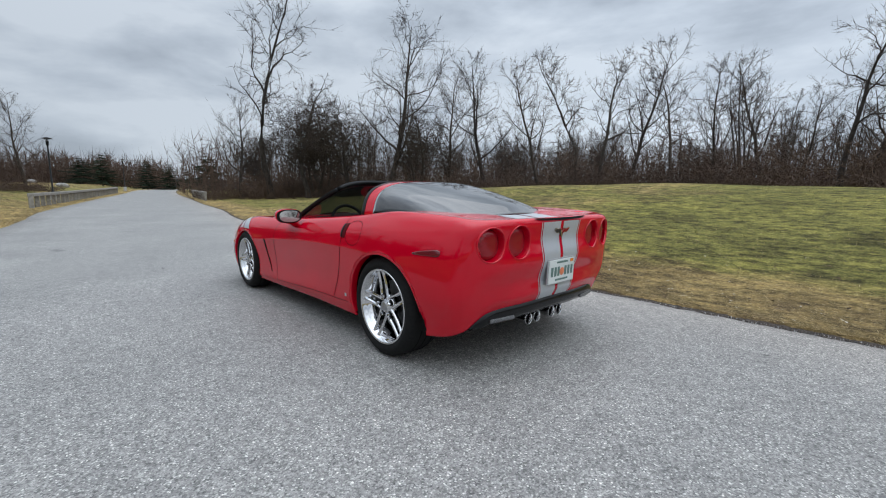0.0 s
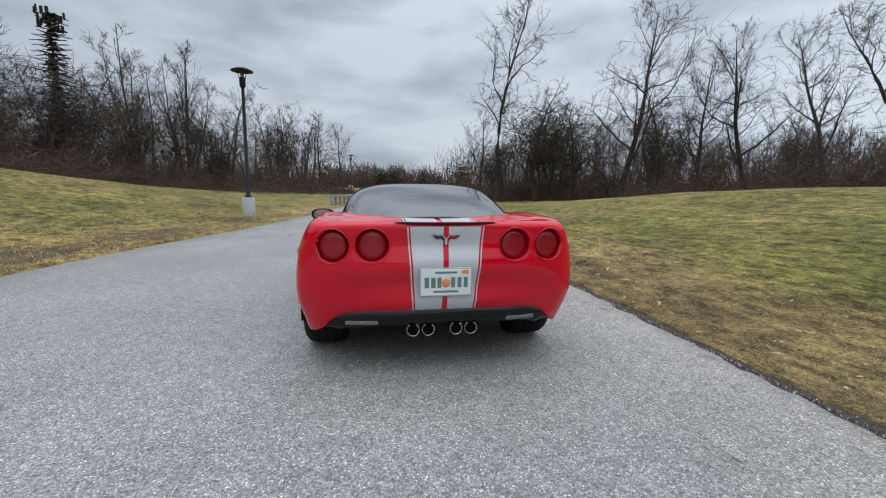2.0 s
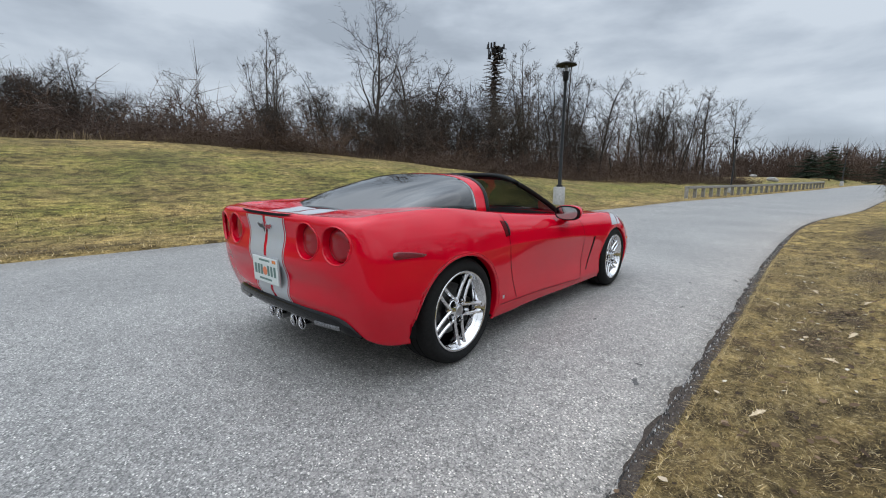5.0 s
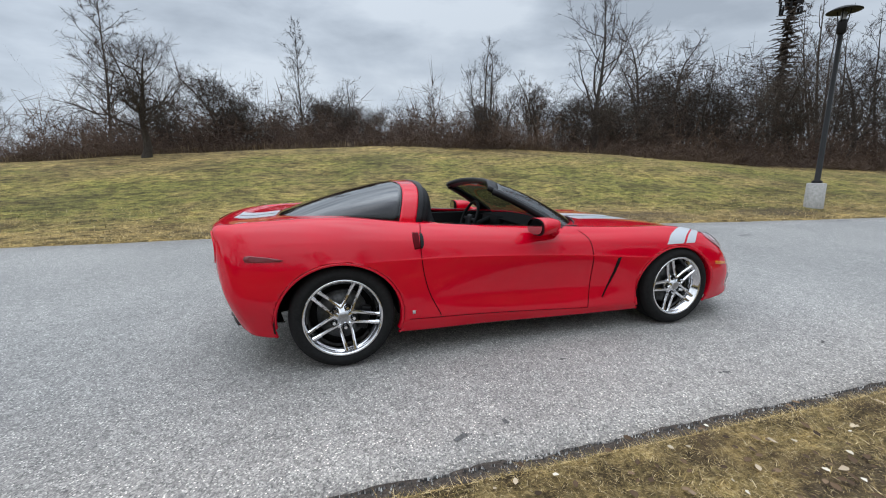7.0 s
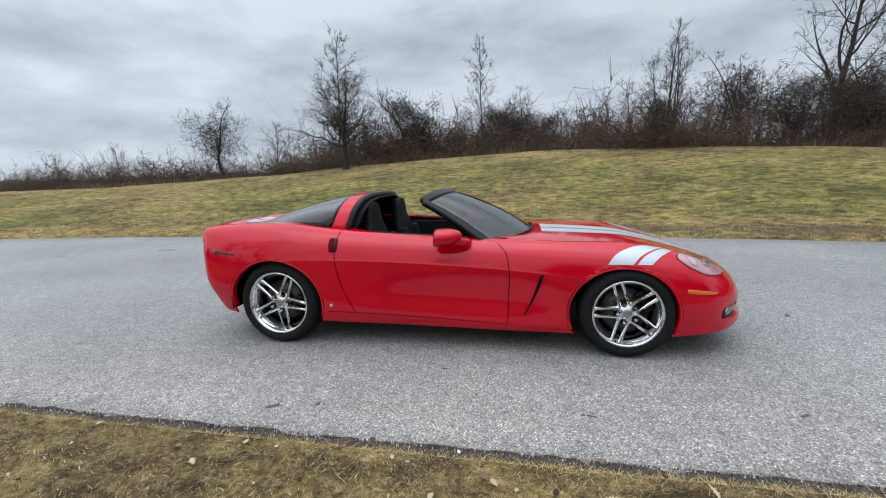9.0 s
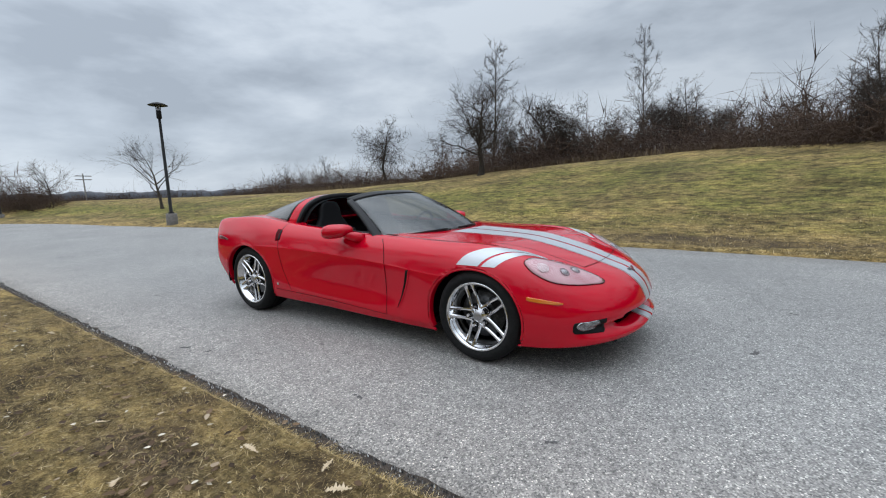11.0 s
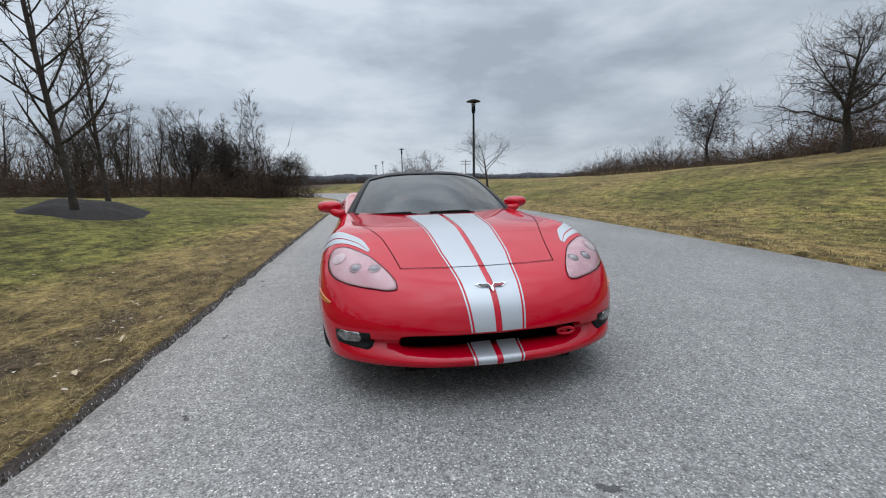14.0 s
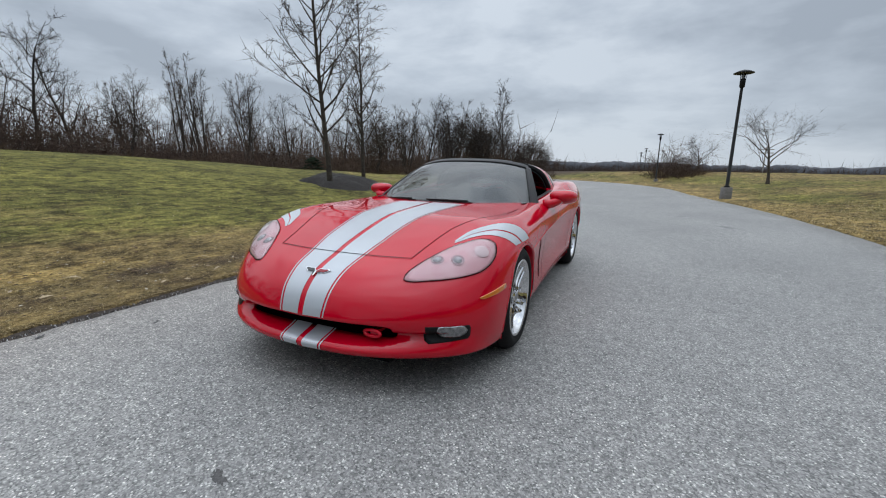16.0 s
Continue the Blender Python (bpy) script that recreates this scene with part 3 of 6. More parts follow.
ROWS.insert(6, over)
V_AT = np.array([0, 0.4, 1, 2.0, 3.27, 3.4, 3.53, 4.5, 5.5, 7.0, 11.0])


def body_grid(nu, vs):
    """Points of the left half: nu + 1 columns along, one row for each height step in vs."""
    u = np.linspace(0, 15, nu + 1)
    along = np.stack([hermite(ST, r, u) for r in ROWS])
    out = np.empty((nu + 1, len(vs), 3))
    ghost = along[-2] * (1, -1, 1)
    v_all = np.append(V_AT, V_AT[-1] + (V_AT[-1] - V_AT[-2]))
    for i in range(nu + 1):
        col = np.vstack([along[:, i], ghost[i]])
        out[i] = hermite(v_all, col, vs)
    out[0, :, 1] = out[-1, :, 1] = 0
    out[:, -1, 1] = 0
    return out


def cut(pts, faces, inside, dims):
    """Takes away the faces that lie inside, and moves the cut's ragged edge on to the line where inside() is 0."""
    g = inside(pts)
    f = np.array(faces)
    neg = g[f] < 0
    keep = ~neg.all(1)
    mixed = f[keep & neg.any(1)]
    move = np.unique(mixed[g[mixed] < 0])
    eps = 1e-4
    for _ in range(6):
        p = pts[move]
        g0 = inside(p)
        grad = np.zeros_like(p)
        for k in dims:
            q = p.copy()
            q[:, k] += eps
            grad[:, k] = (inside(q) - g0) / eps
        n2 = (grad**2).sum(1, keepdims=True) + 1e-9
        pts[move] = p - grad * (g0[:, None] / n2)
    return pts, f[keep].tolist()


ARCH_R = (-1.356, 0.337, 0.402, 0.366)
ARCH_F = (1.312, 0.322, 0.374, 0.338)


def arch(a):
    return lambda p: np.where(np.abs(p[:, 1]) > 0.6, np.hypot((p[:, 0] - a[0]) / a[2], (p[:, 2] - a[1]) / a[3]) - 1.03, 1.0)


def cockpit(p):
    x, y = p[:, 0], np.abs(p[:, 1])
    top = np.where(p[:, 2] > 0.78, 0.0, 9.0)
    return np.power(np.power(np.abs((x + 0.17) / 0.66), 6) + np.power(y / 0.685, 6), 1 / 6) - 1 + top


def mouth(p):
    """The air intake in the nose, a low slot with rounded ends."""
    y, z = np.abs(p[:, 1]), p[:, 2] - 0.327
    return np.where(p[:, 0] > 1.95, np.power(np.power(y / 0.485, 6) + np.power(np.abs(z) / 0.044, 6), 1 / 6) - 1, 1.0)


TAIL_LAMPS = ((0.655, 0.812), (0.428, 0.816))


def lamp_hole(yc, zc):
    return lambda p: np.where(p[:, 0] < -1.9, np.hypot(p[:, 1] - yc, p[:, 2] - zc) / 0.096 - 1, 1.0)


def build_body():
    nu = 330
    vs = np.concatenate([np.linspace(V_AT[k], V_AT[k + 1], n, endpoint=False) for k, n in enumerate((3, 3, 6, 9, 2, 2, 9, 9, 10, 16))] + [[V_AT[-1]]])
    g = body_grid(nu, vs)
    nv = len(vs)
    half = g.reshape(-1, 3)
    faces = []
    for i in range(nu):
        for j in range(nv - 1):
            a = i * nv + j
            faces.append((a, a + 1, a + nv + 1, a + nv))
    pts = half.copy()
    whole = list(faces)
    for fn, dims in ((arch(ARCH_R), (0, 2)), (arch(ARCH_F), (0, 2)), (mouth, (1, 2)), (cockpit, (0, 1)), *((lamp_hole(*c), (1, 2)) for c in TAIL_LAMPS)):
        pts, faces = cut(pts, faces, fn, dims)
    n = len(pts)
    both = np.vstack([pts, pts * (1, -1, 1)])
    allf = faces + [(d + n, c + n, b + n, a + n) for a, b, c, d in faces]
    bm = bmesh.new()
    vv = [bm.verts.new(p) for p in both]
    for f in allf:
        q = list(dict.fromkeys(f))
        bm.faces.new([vv[k] for k in q])
    bmesh.ops.remove_doubles(bm, verts=bm.verts, dist=0.0004)
    bmesh.ops.delete(bm, geom=[v for v in bm.verts if not v.link_faces], context="VERTS")
    bmesh.ops.dissolve_degenerate(bm, dist=0.0003, edges=bm.edges)
    bmesh.ops.recalc_face_normals(bm, faces=bm.faces)
    top = max(bm.faces, key=lambda f: f.calc_center_median().z)
    if top.normal.z < 0:
        bmesh.ops.reverse_faces(bm, faces=bm.faces)
    # skin for laying trim on: the whole closed half pair
    full = np.vstack([half, half * (1, -1, 1)])
    tri = whole + [(d + n, c + n, b + n, a + n) for a, b, c, d in whole]
    skin = mathutils.bvhtree.BVHTree.FromPolygons([tuple(p) for p in full], tri)
    ob = part("body", bm, RED, car, "", True)
    s = ob.modifiers.new("thickness", "SOLIDIFY")
    s.thickness, s.offset = 0.018, -1
    return ob, skin


body, SKIN = build_body()


def lathe(profile, seg, axis_y=True):
    """Verts and faces of a profile (radius, y) turned round the y axis."""
    verts, faces = [], []
    n = len(profile)
    for i in range(seg):
        a = 2 * math.pi * i / seg
        for r, y in profile:
            verts.append((r * math.cos(a), y, r * math.sin(a)))
    for i in range(seg):
        j = (i + 1) % seg
        for k in range(n - 1):
            faces.append((i * n + k, j * n + k, j * n + k + 1, i * n + k + 1))
    return verts, faces


SATIN = make_grainy("satin_grey_metal", (0.30, 0.30, 0.31), (0.42, 0.42, 0.43), 60, 0.3, 0.1, 0.001, 0.9)


def build_wheel(r_tyre, r_rim, width, name):
    """A wheel with its outer face towards -y, its centre at the origin."""
    w = thing(name)
    h = width / 2
    tyre = [(r_rim - 0.012, -h + 0.02), (r_rim + 0.004, -h + 0.004), (r_rim + 0.02, -h - 0.004), (r_tyre - 0.045, -h - 0.007), (r_tyre - 0.018, -h + 0.012),
            (r_tyre - 0.005, -h + 0.034), (r_tyre, -h + 0.07), (r_tyre, h - 0.07), (r_tyre - 0.018, h - 0.012), (r_tyre - 0.05, h), (r_rim - 0.01, h - 0.03)]
    v, f = lathe(tyre, 72)
    mesh_object("tyre", v, f, RUBBER, w)
    # tread grooves
    for gy in (-0.055, 0.0, 0.055):
        v, f = lathe([(r_tyre + 0.001, gy - 0.005), (r_tyre + 0.0015, gy), (r_tyre + 0.001, gy + 0.005)], 48)
        mesh_object("tread_groove", v, f, WELL, w)
    rim = [(r_rim - 0.004, -h + 0.016), (r_rim, -h + 0.004), (r_rim - 0.008, -h + 0.0), (r_rim - 0.018, -h + 0.008), (r_rim - 0.023, -h + 0.028), (r_rim - 0.030, -h + 0.036), (r_rim - 0.056, -h + 0.088), (r_rim - 0.060, h - 0.04), (r_rim - 0.015, h - 0.02)]
    v, f = lathe(rim, 72)
    rim_ob = mesh_object("rim", v, f, CHROME, w, "polished chrome rim")
    face = -h + 0.022
    # five pairs of slim spokes
    for i in range(5):
        for s in (-1, 1):
            bm = bmesh.new()
            verts = []
            ang = radians(72 * i + 90)
            r0, r1 = 0.052, r_rim - 0.016
            for k in range(7):
                t = k / 6
                r = r0 + (r1 - r0) * t
                off = s * (0.035 - 0.009 * t)
                half = 0.0108 + 0.002 * t + (0.004 * (t > 0.9))
                y = face + 0.012 * (1 - t) ** 2 + 0.010 * math.sin(math.pi * t)
                ring = []
                for (a, b) in ((-half, 0.026), (-half, 0.008), (-half * 0.45, 0.0), (half * 0.45, 0.0), (half, 0.008), (half, 0.026)):
                    lx, lz = r, off + a
                    ring.append(bm.verts.new((lx * math.cos(ang) - lz * math.sin(ang), y + b, lx * math.sin(ang) + lz * math.cos(ang))))
                verts.append(ring)
            for a, b in zip(verts, verts[1:]):
                for k in range(6):
                    bm.faces.new((a[k], a[(k + 1) % 6], b[(k + 1) % 6], b[k]))
            bm.faces.new(verts[0][::-1])
            bm.faces.new(verts[-1])
            bmesh.ops.recalc_face_normals(bm, faces=bm.faces)
            part("spoke", bm, CHROME, w)
    v, f = lathe([(0.0001, face + 0.005), (0.036, face + 0.005), (0.044, face + 0.015), (0.080, face + 0.018), (0.088, face + 0.028), (0.088, face + 0.05)], 40)
    mesh_object("hub", v, f, CHROME, w)
    v, f = lathe([(0.0001, face - 0.003), (0.026, face - 0.002), (0.033, face + 0.002), (0.035, face + 0.008)], 28)
    mesh_object("centre_cap", v, f, SATIN, w, "grey centre cap")
    for i in range(5):
        a = radians(72 * i + 90)
        bm = bmesh.new()
        add_cyl(bm, 0.0135, 0.011, 0.034, pose(0.068 * math.cos(a), face + 0.004, 0.068 * math.sin(a), 90), 6)
        nut = part("lug_nut", bm, CHROME, w)
        v, f = lathe([(0.0235, face + 0.018), (0.021, face + 0.0145), (0.0135, face + 0.0145)], 16)
        mesh_object("nut_seat", [(q[0] + 0.068 * math.cos(a), q[1], q[2] + 0.068 * math.sin(a)) for q in v], f, WELL, nut)
    v, f = lathe([(0.05, -h + 0.11), (0.165, -h + 0.11), (0.165, -h + 0.135), (0.05, -h + 0.135)], 48)
    mesh_object("brake_disc", v, f, DARKMETAL, w)
    bm = bmesh.new()
    add_box(bm, (0.07, 0.06, 0.16), pose(0.14, -h + 0.11, 0.03, 0, -12, 0), 0.012)
    part("brake_caliper", bm, BLACKTRIM, w)
    v, f = lathe([(0.0001, -h + 0.16), (r_rim - 0.05, -h + 0.16)], 40)
    mesh_object("wheel_back", v, f, WELL, w)
    return w


def place_wheel(r_tyre, r_rim, width, x, yface, turns):
    """Adds a wheel at each side, straight under the car."""
    for s, turn in zip((-1, 1), turns):
        w = build_wheel(r_tyre, r_rim, width, "wheel")
        w.parent = car
        w.matrix_basis = pose(x, s * (yface - width / 2), r_tyre, 0, turn, 0 if s < 0 else 180)


place_wheel(0.341, 0.258, 0.285, REAR_X, 0.895, (26, -10))
place_wheel(0.327, 0.245, 0.245, FRONT_X, 0.897, (-18, -20))


def build_wells():
    for a, x in ((ARCH_R, REAR_X), (ARCH_F, FRONT_X)):
        for s in (-1, 1):
            verts, faces = [], []
            n = 28
            for k in range(n + 1):
                t = math.pi * (-0.05 + 1.10 * k / n)
                for y in (0.893, 0.86, 0.45):
                    g = 1.0 if y > 0.88 else 1.04
                    verts.append((a[0] + a[2] * g * math.cos(t), s * y, a[1] + a[3] * g * math.sin(t)))
            for k in range(n):
                for j in range(2):
                    p = k * 3 + j
                    faces.append((p, p + 3, p + 4, p + 1) if s > 0 else (p + 1, p + 4, p + 3, p))
            c = len(verts)
            verts.append((a[0], s * 0.45, a[1]))
            faces += [(k * 3 + 2, k * 3 + 5, c) for k in range(n)]
            mesh_object("wheel_well", verts, faces, WELL, car)


build_wells()
bm = bmesh.new()
add_box(bm, (1.80, 1.60, 0.06), pose(0, 0, 0.20), 0.01)
add_box(bm, (0.74, 0.9, 0.10), pose(1.8, 0, 0.20), 0.01)
add_box(bm, (0.42, 0.86, 0.10), pose(-1.68, 0, 0.37), 0.02)
part("underbody", bm, WELL, car)


# ---- cabin: hoop, hatch glass, windscreen ----
CAN_X = (-0.66, -0.86, -1.10, -1.35, -1.55, -1.69, -1.76)
CAN_W = (0.690, 0.692, 0.668, 0.625, 0.57, 0.50, 0.43)
CAN_B = (0.895, 0.915, 0.944, 0.958, 0.960, 0.955, 0.948)
CAN_T = (1.195, 1.19, 1.147, 1.086, 1.025, 0.978, 0.956)


def canopy(x, th, grow=0.0):
    """A point of the cabin's outer skin: x along, th from 0 (left foot) over the top to pi (right foot)."""
    xr = np.array([x], float)
    w, b, t = (float(hermite(CAN_X[::-1], np.array(c[::-1], float), xr)[0]) for c in (CAN_W, CAN_B, CAN_T))
    c, s = math.cos(th), math.sin(th)
    k = 2 / 4.6
    yy = math.copysign(abs(c) ** k, c)
    zz = abs(s) ** k
    lean = -0.075 * (1 - zz) * sstep((x + 1.2) / 0.3)
    return (x + float(lean), yy * (w + grow) * (1 - 0.16 * zz), b - 0.012 + zz * (t + grow - b + 0.012) - 0.022 * yy * yy * zz)


def canopy_sheet(x0, x1, nx, nth, grow=0.0, th0=0.0, th1=math.pi):
    verts, faces = [], []
    for i in range(nx + 1):
        x = x0 + (x1 - x0) * i / nx
        verts += [canopy(x, th0 + (th1 - th0) * j / nth, grow) for j in range(nth + 1)]
    n = nth + 1
    faces = [(i * n + j, i * n + j + 1, (i + 1) * n + j + 1, (i + 1) * n + j) for i in range(nx) for j in range(nth)]
    return verts, faces


def sheet_part(name, vf, material, thick, label=""):
    ob = mesh_object(name, *vf, material, car, label)
    bm = bmesh.new()
    bm.from_mesh(ob.data)
    bmesh.ops.recalc_face_normals(bm, faces=bm.faces)
    f = max(bm.faces, key=lambda q: q.calc_center_median().z)
    if f.normal.z < 0:
        bmesh.ops.reverse_faces(bm, faces=bm.faces)
    bm.to_mesh(ob.data)
    bm.free()
    s = ob.modifiers.new("thickness", "SOLIDIFY")
    s.thickness, s.offset = thick, -1
    return ob


sheet_part("roof_hoop", canopy_sheet(-0.742, -0.858, 8, 72), RED, 0.035)
sheet_part("hoop_trim", canopy_sheet(-0.700, -0.740, 5, 72, 0.002), BLACKTRIM, 0.06, "black rubber seal on the hoop's front")
sheet_part("hatch_glass", canopy_sheet(-0.866, -1.76, 32, 72, 0.001), GLASS, 0.004, "dark tinted wrap-round rear hatch glass")
sheet_part("glass_border", canopy_sheet(-0.859, -0.868, 2, 72, -0.001), BLACKTRIM, 0.01)
sheet_part("hoop_lining", canopy_sheet(-0.655, -0.90, 8, 72, -0.042), LEATHER, 0.006, "black lining inside the hoop")


def screen(a, b):
    """A point of the windscreen: a from -1 (right) to 1, b from 0 (foot) to 1 (top)."""
    f = np.array((0.72 - 0.34 * abs(a) ** 2.3, 0.765 * a, 0.836 - 0.034 * a * a))
    t = np.array((-0.045 - 0.125 * a * a, 0.56 * a, 1.192 - 0.062 * abs(a) ** 3.2))
    p = f * (1 - b) + t * b
    return p + np.array((0.32, 0, 0.9)) * 0.038 * 4 * b * (1 - b) * (1 - 0.5 * a * a)


def screen_sheet(a0, a1, b0, b1, na, nb, lift=0.0):
    verts = []
    for i in range(na + 1):
        for j in range(nb + 1):
            p = screen(a0 + (a1 - a0) * i / na, b0 + (b1 - b0) * j / nb)
            verts.append(tuple(p + np.array((0.35, 0, 0.93)) * lift))
    n = nb + 1
    return verts, [(i * n + j, (i + 1) * n + j, (i + 1) * n + j + 1, i * n + j + 1) for i in range(na) for j in range(nb)]


sheet_part("windscreen", screen_sheet(-0.965, 0.965, 0.0, 0.955, 40, 20), SCREEN, 0.005, "dark tinted windscreen")
sheet_part("screen_header", screen_sheet(-1, 1, 0.95, 1.06, 40, 4, 0.004), BLACKTRIM, 0.035, "black header rail")
for s in (-1, 1):
    sheet_part("windscreen_pillar", screen_sheet(0.958 * s, 1.035 * s, -0.06, 1.0, 4, 20, 0.004), BLACKTRIM, 0.04)
sheet_part("cowl", screen_sheet(-0.97, 0.97, -0.20, 0.03, 40, 4, -0.012), BLACKTRIM, 0.01, "black plastic cowl under the windscreen")


def tube(name, pts, r, material, parent, seg=8, label="", r2=None, closed=False):
    """A round bar along the points."""
    bm = bmesh.new()
    P = [Vector(p) for p in pts]
    rings = []
    up = Vector((0.01, 0.02, 1))
    n = len(P)
    for i, p in enumerate(P):
        d = (P[(i + 1) % n] - P[i - 1]) if closed else (P[min(i + 1, n - 1)] - P[max(i - 1, 0)])
        d.normalize()
        x = d.cross(up)
        if x.length < 0.05:
            x = d.cross(Vector((1, 0, 0)))
        x.normalize()
        y = d.cross(x)
        rr = r if r2 is None else r + (r2 - r) * i / (n - 1)
        rings.append([bm.verts.new(p + x * rr * math.cos(2 * math.pi * k / seg) + y * rr * math.sin(2 * math.pi * k / seg)) for k in range(seg)])
    pairs = list(zip(rings, rings[1:])) + ([(rings[-1], rings[0])] if closed else [])
    for a, b in pairs:
        for k in range(seg):
            bm.faces.new((a[k], a[(k + 1) % seg], b[(k + 1) % seg], b[k]))
    if not closed:
        bm.faces.new(rings[0][::-1])
        bm.faces.new(rings[-1])
    bmesh.ops.recalc_face_normals(bm, faces=bm.faces)
    return part(name, bm, material, parent, label, True)


def arc_on_screen(a0, b0, a1, b1, lift, n=10):
    return [tuple(screen(a0 + (a1 - a0) * k / n, b0 + (b1 - b0) * k / n) + np.array((0.35, 0, 0.93)) * lift) for k in range(n + 1)]


for a0, a1 in ((-0.95, -0.30), (-0.10, 0.36)):
    arm = tube("wiper", arc_on_screen(a0, 0.012, a1, 0.020, 0.016), 0.008, BLACKTRIM, car, 6)
    tube("wiper_blade", arc_on_screen(a0 + 0.02, 0.022, a1 + 0.05, 0.008, 0.010), 0.006, BLACKTRIM, arm, 6)

# inside of the cabin
bm = bmesh.new()
for x0, x1, y0, y1, z0, z1 in ((-0.95, 0.60, -0.68, 0.68, 0.26, 0.30), (-0.95, 0.50, 0.655, 0.70, 0.28, 0.845), (-0.95, 0.50, -0.70, -0.655, 0.28, 0.845), (0.56, 0.60, -0.66, 0.66, 0.28, 0.80)):
    add_box(bm, (x1 - x0, y1 - y0, z1 - z0), pose((x0 + x1) / 2, (y0 + y1) / 2, (z0 + z1) / 2), 0.01)
add_box(bm, (0.05, 1.26, 0.62), pose(-0.93, 0, 0.58, 0, -8, 0), 0.01)
part("cabin_lining", bm, LEATHER, car, "black cabin lining")
bm = bmesh.new()
add_box(bm, (0.34, 1.28, 0.20), pose(0.40, 0, 0.70, 0, 6, 0), 0.05)
add_box(bm, (0.16, 0.42, 0.12), pose(0.26, 0.36, 0.77, 0, 10, 0), 0.04)
dash = part("dashboard", bm, LEATHER, car, "", True)
verts, faces = [], []
for i in range(25):
    a = -0.93 + 1.86 * i / 24
    foot = screen(a, 0.0)
    for u in (0.0, 0.35, 0.7, 1.0):
        verts.append((0.20 + (foot[0] - 0.235) * u, foot[1] * (0.90 + 0.09 * u), 0.815 + (foot[2] + 0.012 - 0.815) * u + 0.012 * math.sin(math.pi * u)))
faces = [(i * 4 + j, (i + 1) * 4 + j, (i + 1) * 4 + j + 1, i * 4 + j + 1) for i in range(24) for j in range(3)]
mesh_object("dash_top", verts, faces, LEATHER, dash, "black padded dash top")
bm = bmesh.new()
add_box(bm, (1.0, 0.22, 0.22), pose(-0.15, 0, 0.46), 0.04)
add_box(bm, (0.12, 0.26, 0.34), pose(0.28, 0, 0.58, 0, 25, 0), 0.03)
part("centre_console", bm, LEATHER, car, "", True)


def build_seat(y, back):
    seat = thing("bucket_seat", pose(back, 0, 0))
    seat.parent = car
    seat["label"] = "black leather bucket seat"
    bm = bmesh.new()
    add_box(bm, (0.50, 0.44, 0.16), pose(-0.22, y, 0.40, 0, -8, 0), 0.06)
    part("seat_cushion", bm, LEATHER, seat, "", True)
    verts, faces = [], []
    # backrest: an upright shell, wide at the shoulders and drawn in to the head
    prof = ((0.36, 0.22, -0.40), (0.55, 0.235, -0.46), (0.75, 0.235, -0.515), (0.88, 0.20, -0.55), (0.95, 0.14, -0.565), (1.05, 0.125, -0.575), (1.10, 0.095, -0.58), (1.115, 0.04, -0.58))
    n = 16
    for z, w, x in prof:
        for k in range(n):
            a = 2 * math.pi * k / n
            c, s = math.cos(a), math.sin(a)
            verts.append((x + 0.06 * math.copysign(abs(c) ** 0.7, c) + 0.03 * abs(s) ** 3, y + w * math.copysign(abs(s) ** 0.7, s), z))
    for i in range(len(prof) - 1):
        for k in range(n):
            faces.append((i * n + k, i * n + (k + 1) % n, (i + 1) * n + (k + 1) % n, (i + 1) * n + k))
    faces.append(tuple(range((len(prof) - 1) * n, len(prof) * n)))
    mesh_object("backrest", verts, faces, LEATHER, seat)
    for s in (-1, 1):
        bm = bmesh.new()
        add_box(bm, (0.12, 0.06, 0.34), pose(-0.43, y + s * 0.21, 0.66, 0, -16, 0), 0.028)
        part("side_bolster", bm, LEATHER, seat, "", True)


build_seat(-0.36, -0.13)
build_seat(0.36, -0.09)
ring = [Vector((-0.03, 0.36, 0.80)) + Vector((0.07 * math.sin(a), 0.175 * math.cos(a), 0.165 * math.sin(a))) for a in np.linspace(0, 2 * math.pi, 33)[:-1]]
wheel_ob = tube("steering_wheel", ring, 0.015, LEATHER, car, 10, "", None, True)
bm = bmesh.new()
add_box(bm, (0.05, 0.13, 0.11), pose(-0.02, 0.36, 0.79, 0, 20, 0), 0.02)
add_box(bm, (0.02, 0.33, 0.03), pose(-0.02, 0.36, 0.80, 0, 20, 0), 0.008)
add_cyl(bm, 0.03, 0.03, 0.24, pose(0.10, 0.36, 0.76, 0, 70, 0), 12)
part("steering_hub", bm, BLACKTRIM, wheel_ob)


